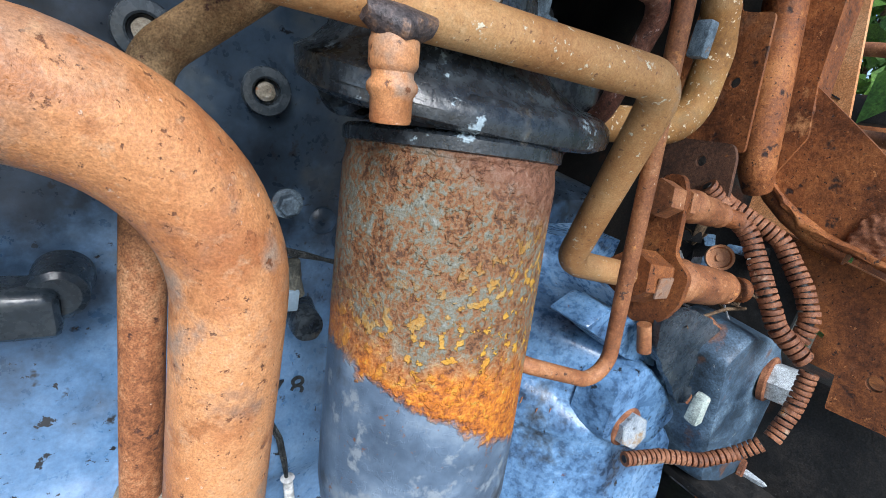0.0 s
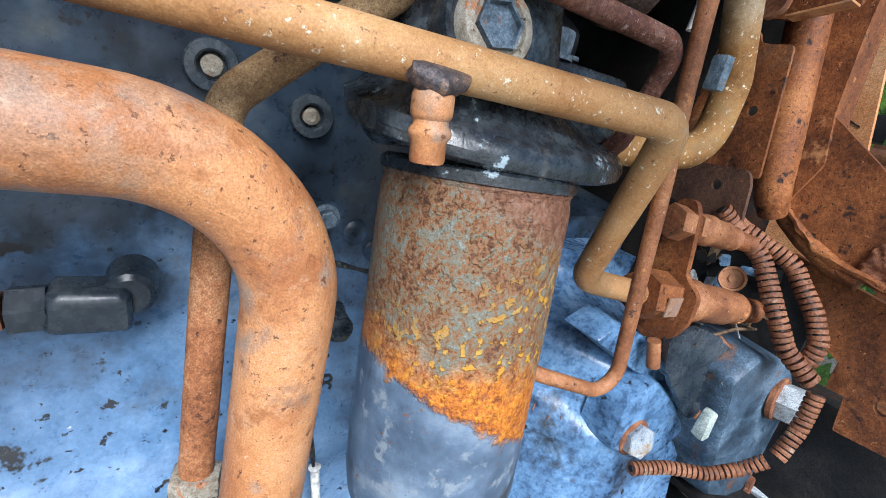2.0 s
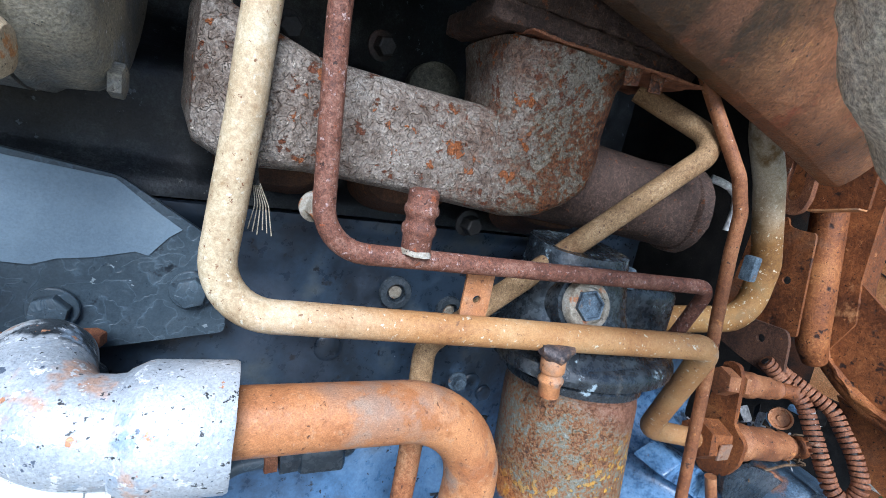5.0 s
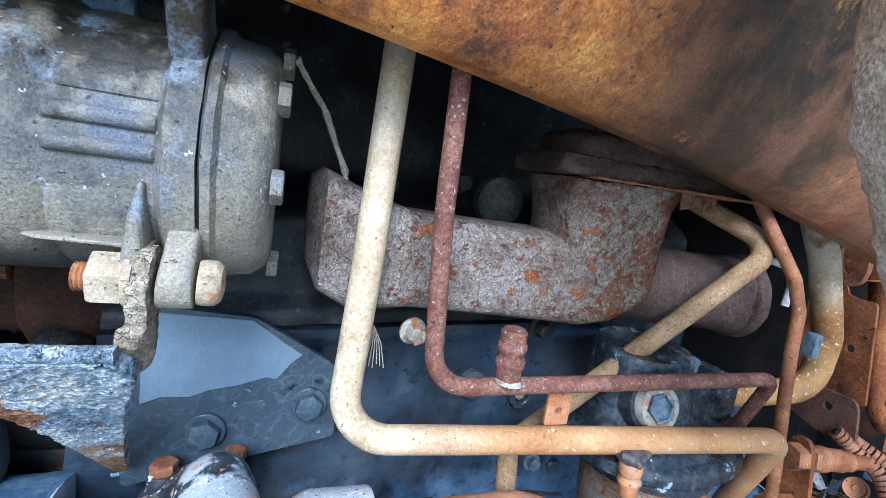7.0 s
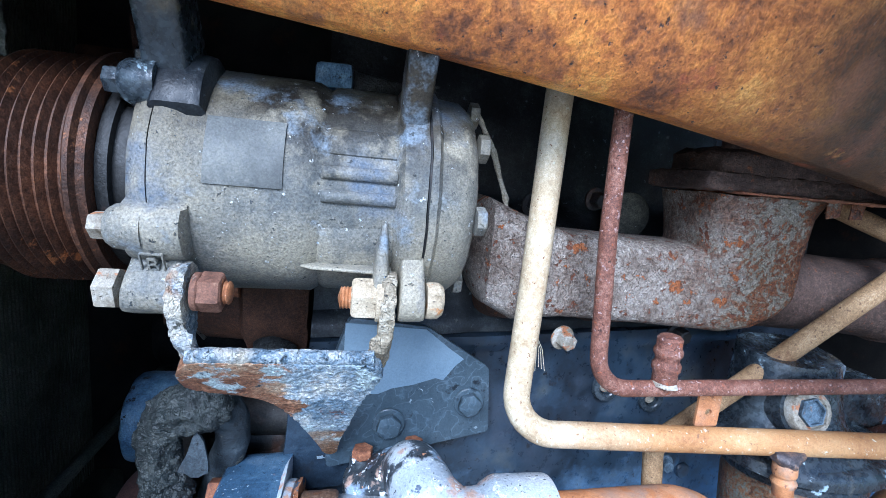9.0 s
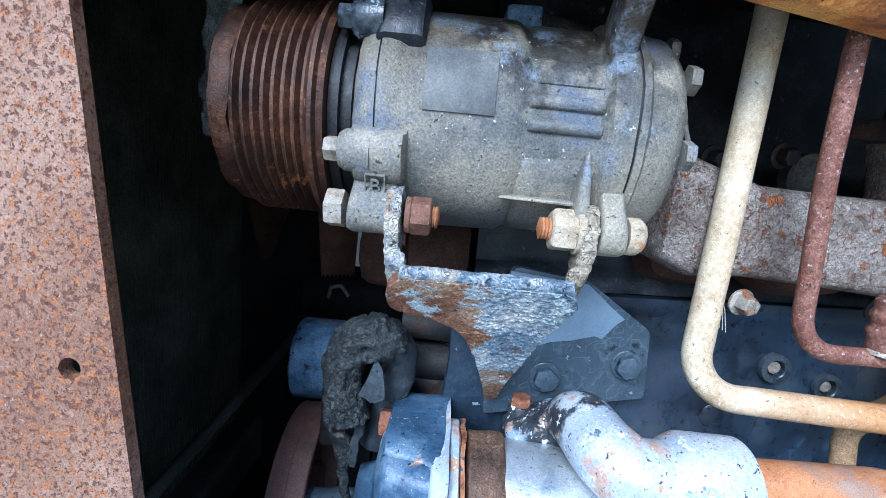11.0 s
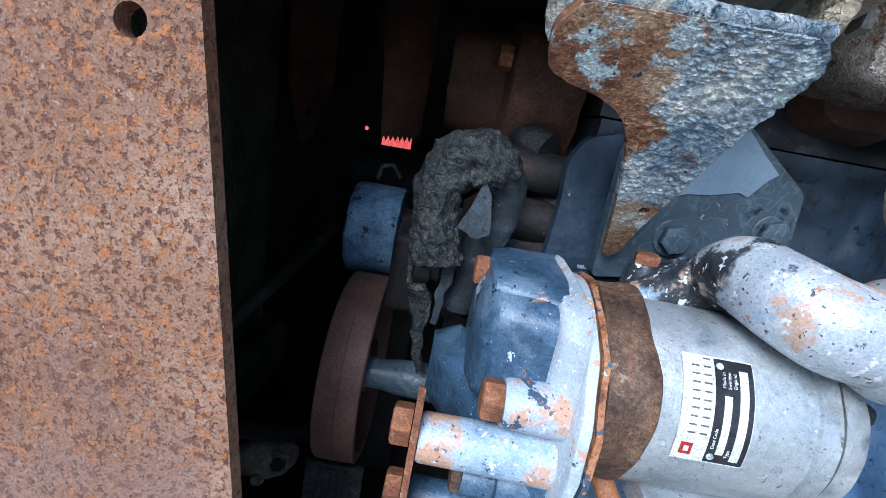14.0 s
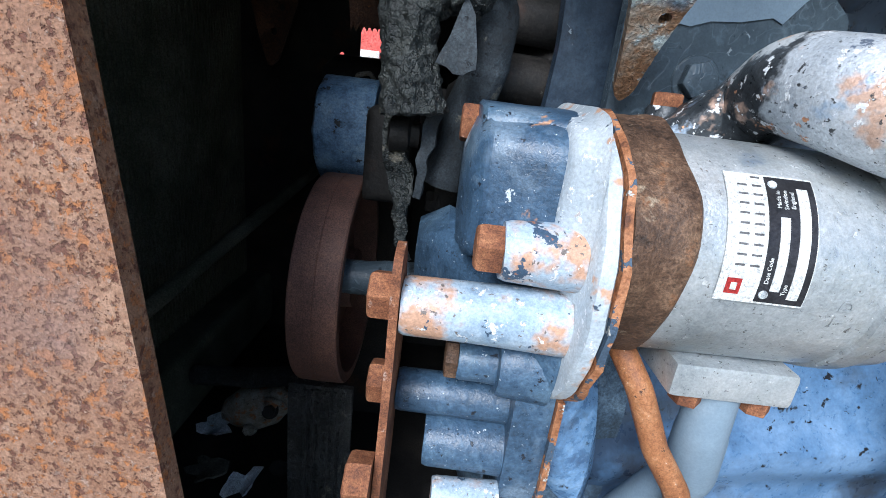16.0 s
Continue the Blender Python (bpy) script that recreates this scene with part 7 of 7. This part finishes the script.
# ---- split conduit ----
def conduit(name, pts, r, pitch, label, flat=0.7):
    line = rounded(pts, 0.018, 0.15)
    L = [0.0]
    for a, b in zip(line, line[1:]):
        L.append(L[-1] + (b - a).length)
    c = thing(name, line[0], label, "conduit")
    n = int(L[-1] / pitch)
    at = lambda s: Vector([float(np.interp(s, L, [p[k] for p in line])) for k in range(3)])
    part("spine", tube([at(L[-1] * k / 60) for k in range(61)], r * 0.50, 10, 0), near_black, c, "dark inside of the conduit")
    for k in range(n):
        s = (k + 0.5) / n * L[-1]
        p, t = at(s), (at(min(s + 0.004, L[-1])) - at(max(s - 0.004, 0))).normalized()
        t = (t + noise.noise_vector(p * 150) * 0.16).normalized()
        h = pitch * 0.375
        part("rib", lathe([(r * 0.55, -h), (r * 0.96, -h), (r, -h * 0.7), (r, h * 0.7), (r * 0.96, h), (r * 0.55, h)], p, t, 14, wob=r * 0.04), conduit_brown, c, sharp=50)
    return c


conduit("split_conduit", [(0.375, 0.172, 1.000), (0.385, 0.164, 0.990), (0.40, 0.1415, 0.9718), (0.40, 0.1170, 0.9371), (0.402, 0.1010, 0.9128), (0.412, 0.0800, 0.8965)], 0.0072, 0.0047, "rust-brown ribbed split conduit hanging in a loop")
conduit("split_conduit", [(0.39, 0.172, 0.998), (0.40, 0.1665, 0.9896), (0.42, 0.1275, 0.9724), (0.422, 0.1015, 0.9427), (0.422, 0.0900, 0.9236), (0.42, 0.0905, 0.9059), (0.418, 0.0995, 0.9033)], 0.0070, 0.0046, "rust-brown ribbed split conduit bent back behind the loop")
conduit("split_conduit", [(0.42, 0.0770, 0.8885), (0.418, 0.0757, 0.872), (0.415, 0.0752, 0.8561), (0.405, 0.0763, 0.8336)], 0.0062, 0.0044, "short length of torn ribbed conduit")
conduit("split_conduit", [(0.40, 0.079, 0.829), (0.39, 0.0888, 0.8144), (0.37, 0.1007, 0.8038), (0.345, 0.1180, 0.8008), (0.315, 0.1280, 0.7978)], 0.0054, 0.0040, "rust-brown ribbed split conduit lying across the bell housing")

# ---- litter in the corner ----
brass = thing("brass_plug", (0.40, 0.15, 0.94), "round rusty orange bottle-cap-like plug among litter", "plug")
part("cup", lathe([(0.0105, 0), (0.0105, 0.005), (0.0085, 0.005), (0.0080, 0.002), (0.003, 0.002), (0.003, 0.004), (0, 0.004)], (0.405, 0.158, 0.946), (-0.8, -0.6, 0.25), 24), rust_orange, brass)
random.seed(5)
for k in range(34):
    p = Vector((random.uniform(0.36, 0.44), random.uniform(0.13, 0.20), random.uniform(0.888, 0.925)))
    d = Vector((random.uniform(-1, 1), random.uniform(-1, 1), random.uniform(-0.3, 0.3))).normalized() * random.uniform(0.012, 0.035)
    single("twig", tube([p - d, p + Vector((0, 0, 0.003)), p + d], random.uniform(0.0005, 0.0013), 6, 0.01), leaf_dead if k % 5 else wire_grey, "dry twig lying in the engine bay corner", "twig", "twigs in the corner")
for k in range(16):
    p = Vector((random.uniform(0.40, 0.47), random.uniform(0.14, 0.20), random.uniform(0.91, 0.965)))
    m = Matrix.Translation(p) @ Euler((random.uniform(0, 3), random.uniform(0, 3), random.uniform(0, 3))).to_matrix().to_4x4()
    bm = crumple(sheet(smooth_outline([(-0.008, -0.004), (0.008, -0.005), (0.010, 0.004), (-0.006, 0.006)], 0.003), [], (0, 0, 0), X, Y, 0.0006), 0.001, 150)
    bm.transform(m)
    single("litter_scrap", bm, (idler_blue, leaf_dead, white_paint, near_black)[k % 4], "crumpled scrap of plastic or leaf", "scrap", "scraps in the corner")
single("stone_chip", crumple(box((0.366, 0.112, 0.826), (0.378, 0.122, 0.85), 0.003), 0.002, 90), stone_pale, "pale greenish chip of stone", "stone")

# ---- yard seen past the frame ----
def far_frame():
    f = thing("scrap_rack", (1.6, 0.5, 0.0), "rusty scrap steel rack standing in the yard", "rack")
    part("rail", tube([(1.3, 0.30, 1.20), (2.6, 0.62, 1.22)], 0.02, 16, 0), rust_pipe, f)
    part("beam", box((1.3, 0.34, 1.08), (2.4, 0.42, 1.16), 0.004), brown_rust, f)
    part("rail", tube([(1.00, 0.20, 1.232), (1.02, 0.62, 1.262)], 0.011, 14, 0), rust_pipe, f, "red-brown round rail")
    part("rail", tube([(1.06, 0.20, 1.105), (1.08, 0.62, 1.128)], 0.013, 14, 0), rust_pipe, f)
    part("channel", box((1.12, 0.22, 1.140), (1.16, 0.62, 1.190), 0.004), near_black, f, "black steel channel")
    part("upright", box((1.01, 0.18, 0.0), (1.05, 0.22, 1.30), 0.003), brown_rust, f)
    part("post", box((1.62, 0.30, 0.0), (1.70, 0.38, 1.08), 0.004), brown_rust, f)
    return f


far_frame()
random.seed(9)
for k in range(26):
    p = Vector((random.uniform(1.1, 2.3), random.uniform(0.0, 0.6), 0.03))
    single("scrap_sheet", box(p - Vector((random.uniform(0.05, 0.2), random.uniform(0.04, 0.12), 0.03)), p + Vector((random.uniform(0.05, 0.2), random.uniform(0.04, 0.12), random.uniform(0.0, 0.5))), 0.004, None, 2), (white_paint, pump_alu, brown_rust)[k % 3], "piece of pale scrap lying in the yard", "scrap", "scrap in the yard")


def bush(at, size, n):
    t = thing("bush", at, "leafy green bush behind the yard", "bush")
    at = Vector(at)
    part("trunk", tube([at, at + Vector((0.05, 0, size * 0.5)), at + Vector((0, 0.1, size * 0.9))], 0.04, 10, 0.1, radii=[(0, 0.05), (1, 0.015)]), leaf_dead, t)
    bm = bmesh.new()
    for k in range(n):
        p = at + Vector((random.gauss(0, size * 0.35), random.gauss(0, size * 0.35), random.uniform(0.1, 1.0) * size))
        m = Euler((random.uniform(0, 6), random.uniform(0, 6), random.uniform(0, 6))).to_matrix()
        s = random.uniform(0.06, 0.12)
        vs = [bm.verts.new(p + m @ Vector(q) * s) for q in ((-0.5, 0, 0), (0, -0.35, 0.08), (0.6, 0, 0), (0, 0.35, 0.08))]
        bm.faces.new(vs)
    tagged(part("leaves", bm, leaf_green, t), kind="stuff")


for k in range(7):
    bush((4.5 + random.uniform(-0.5, 1), -0.6 + k * 0.6, 0), 3.8, 5200)


# ---- added backing panel, black for the shaded gap behind the corner ----
single("gap_backing", box((0.476, 0.115, 0.742), (0.482, 0.24, 0.965), 0.001), near_black, "black backing panel added for the shaded gap behind the bell housing", "panel", kind="structure")

# ---- wiring behind the filter ----
wir = thing("wiring_loom", (0.085, 0.21, 0.87), "two thin black wires with a taped joint on the block", "wire")
for k in range(3):
    part("wire", tube([(0.055, 0.214, 0.926 + 0.002 * k), (0.075, 0.212, 0.9285 + 0.0015 * k), (0.090, 0.213, 0.926 + 0.0008 * k), (0.112, 0.218, 0.921 - 0.001 * k)], 0.0011, 8, 0.01), rubber, wir)
part("taped_joint", crumple(tube([(0.078, 0.211, 0.924), (0.081, 0.211, 0.914), (0.083, 0.212, 0.905)], 0.006, 16, 0.01, wob=0.2), 0.001, 120), comp_dirty, wir, "joint wrapped in dusty tape")
part("clip", box((0.0775, 0.203, 0.899), (0.0845, 0.209, 0.911), 0.0015), pale_patch, wir, "pale blue plastic clip")
part("black_lump", crumple(raised(smooth_outline([(0.084, 0.893), (0.098, 0.897), (0.103, 0.887), (0.098, 0.877), (0.088, 0.878), (0.082, 0.884)], 0.005), 0.228, 0.205, 0.15), 0.0012, 90, 1), cast_black, wir, "lump of black sealant")
lead = thing("sleeved_lead", (0.09, 0.205, 0.77), "pair of dark wires in a white braided sleeve", "wire")
for k in range(2):
    part("wire", tube([(0.074 + 0.002 * k, 0.204, 0.832), (0.081 + 0.002 * k, 0.202, 0.8186), (0.086 + 0.0015 * k, 0.202, 0.80), (0.0895, 0.202, 0.786)], 0.0010, 8, 0.01), rubber, lead)
part("sleeve", lathe([(0.0028, 0)] + [(0.0031 if j % 2 else 0.0028, 0.0014 * j) for j in range(1, 28)] + [(0.0042, 0.040), (0.0024, 0.041), (0, 0.041)], (0.0965, 0.202, 0.748), (-0.17, 0, 1), 16), white_paint, lead, "white braided sleeve")
writing(block, "7", 0.019, facing(Vector((0.0845, wall_y(0.0845, 0.832) - 0.0008, 0.832)), OUT, Z), head_black, "cast_figure", 0.0006)
writing(block, "8", 0.020, facing(Vector((0.0985, wall_y(0.0985, 0.831) - 0.0008, 0.831)), OUT, Z), head_black, "cast_figure", 0.0006)

# ---- joint casting and pipe on the undertray ----
single("drain_pipe", tube([(-0.54, 0.362, 0.676), (-0.48, 0.362, 0.680), (-0.40, 0.366, 0.692)], 0.0105, 20, 0.03), rubber, "black rubber pipe lying across the engine bay floor", "pipe")
joint = thing("joint_casting", (-0.475, 0.375, 0.606), "pale dirty cast joint bolted to the undertray", "casting")
part("flange", crumple(loft([((-0.515, 0.375, 0.624), (0, 0.010, 0), (0, 0, 0.012)), ((-0.497, 0.375, 0.630), (0, 0.018, 0), (0, 0, 0.023)), ((-0.472, 0.375, 0.634), (0, 0.020, 0), (0, 0, 0.027)), ((-0.452, 0.375, 0.640), (0, 0.016, 0), (0, 0, 0.022)), ((-0.440, 0.375, 0.644), (0, 0.008, 0), (0, 0, 0.010))], 28, 0.9), 0.0012, 90), bolt_dirty, joint)
bolt(joint, (-0.457, 0.360, 0.642), Vector((0.1, -0.9, 0.5)), 0.012, 0.008, near_black, 0.009)
bolt(joint, (-0.478, 0.357, 0.618), Vector((0.0, -0.9, 0.4)), 0.011, 0.008, bolt_dirty, 0.008)
part("hook", tube([(-0.462, 0.362, 0.650), (-0.457, 0.352, 0.663), (-0.447, 0.350, 0.664), (-0.441, 0.360, 0.650)], 0.0028, 12, 0.006), bolt_dirty, joint, "pale bent hook")
# ---- scraps on the undertray ----
random.seed(21)
for k, (px, py, pz, w) in enumerate(((-0.52, 0.36, 0.612, 0.03), (-0.425, 0.31, 0.612, 0.026), (-0.50, 0.30, 0.612, 0.03), (-0.458, 0.29, 0.612, 0.024))):
    out = [(w * (0.4 + 0.6 * random.random()) * math.cos(a), w * 0.6 * (0.4 + 0.6 * random.random()) * math.sin(a)) for a in [0.57 * j for j in range(11)]]
    bm = crust(crumple(refine(sheet(out, [], (0, 0, 0), X, Y, 0.002), 0.008), 0.007, 45), 0.001, 150, 0.006)
    bm.transform(Matrix.Translation((px, py, pz)) @ Euler((random.uniform(0.3, 1.1), random.uniform(-0.4, 0.4), random.uniform(-1, 1))).to_matrix().to_4x4())
    single("metal_scrap", bm, (bolt_zinc, near_black, comp_dirty)[k % 3], "bent dull metal scrap lying below the radiator", "scrap", "scraps below the radiator")


# ---- torn strip of lining by the clutch pulley ----
rag = thing("torn_lining", (-0.40, 0.17, 1.158), "torn grey-green strip of lining hanging by the pulley", "lining")
part("strip", crust(crumple(refine(sheet([(-0.4125, 1.43), (-0.3985, 1.43), (-0.3975, 1.222), (-0.4035, 1.205), (-0.4020, 1.190), (-0.4075, 1.176), (-0.4065, 1.1600), (-0.4115, 1.1605), (-0.4140, 1.181), (-0.4165, 1.186), (-0.4120, 1.21)], [], (0, 0.17, 0), X, Z, 0.0016), 0.006), 0.003, 60), 0.0012, 160, 0.004), lining_grey, rag, sharp=60)
part("strip", crust(crumple(refine(sheet([(-0.4000, 1.43), (-0.3900, 1.43), (-0.3880, 1.222), (-0.3870, 1.200), (-0.3885, 1.188), (-0.3930, 1.190), (-0.3970, 1.205), (-0.3960, 1.222)], [], (0, 0.163, 0), X, Z, 0.0016), 0.006), 0.003, 60), 0.0012, 160, 0.004), lining_grey, rag, sharp=60)
single("white_hose_band", tube([(0.270, 0.205, 1.155), (0.2771, 0.20, 1.1533), (0.2906, 0.20, 1.1508), (0.3014, 0.20, 1.145), (0.3051, 0.20, 1.1312), (0.3035, 0.20, 1.1133)], 0.0035, 10, 0.008), white_paint, "white plastic band behind the manifold", "band")
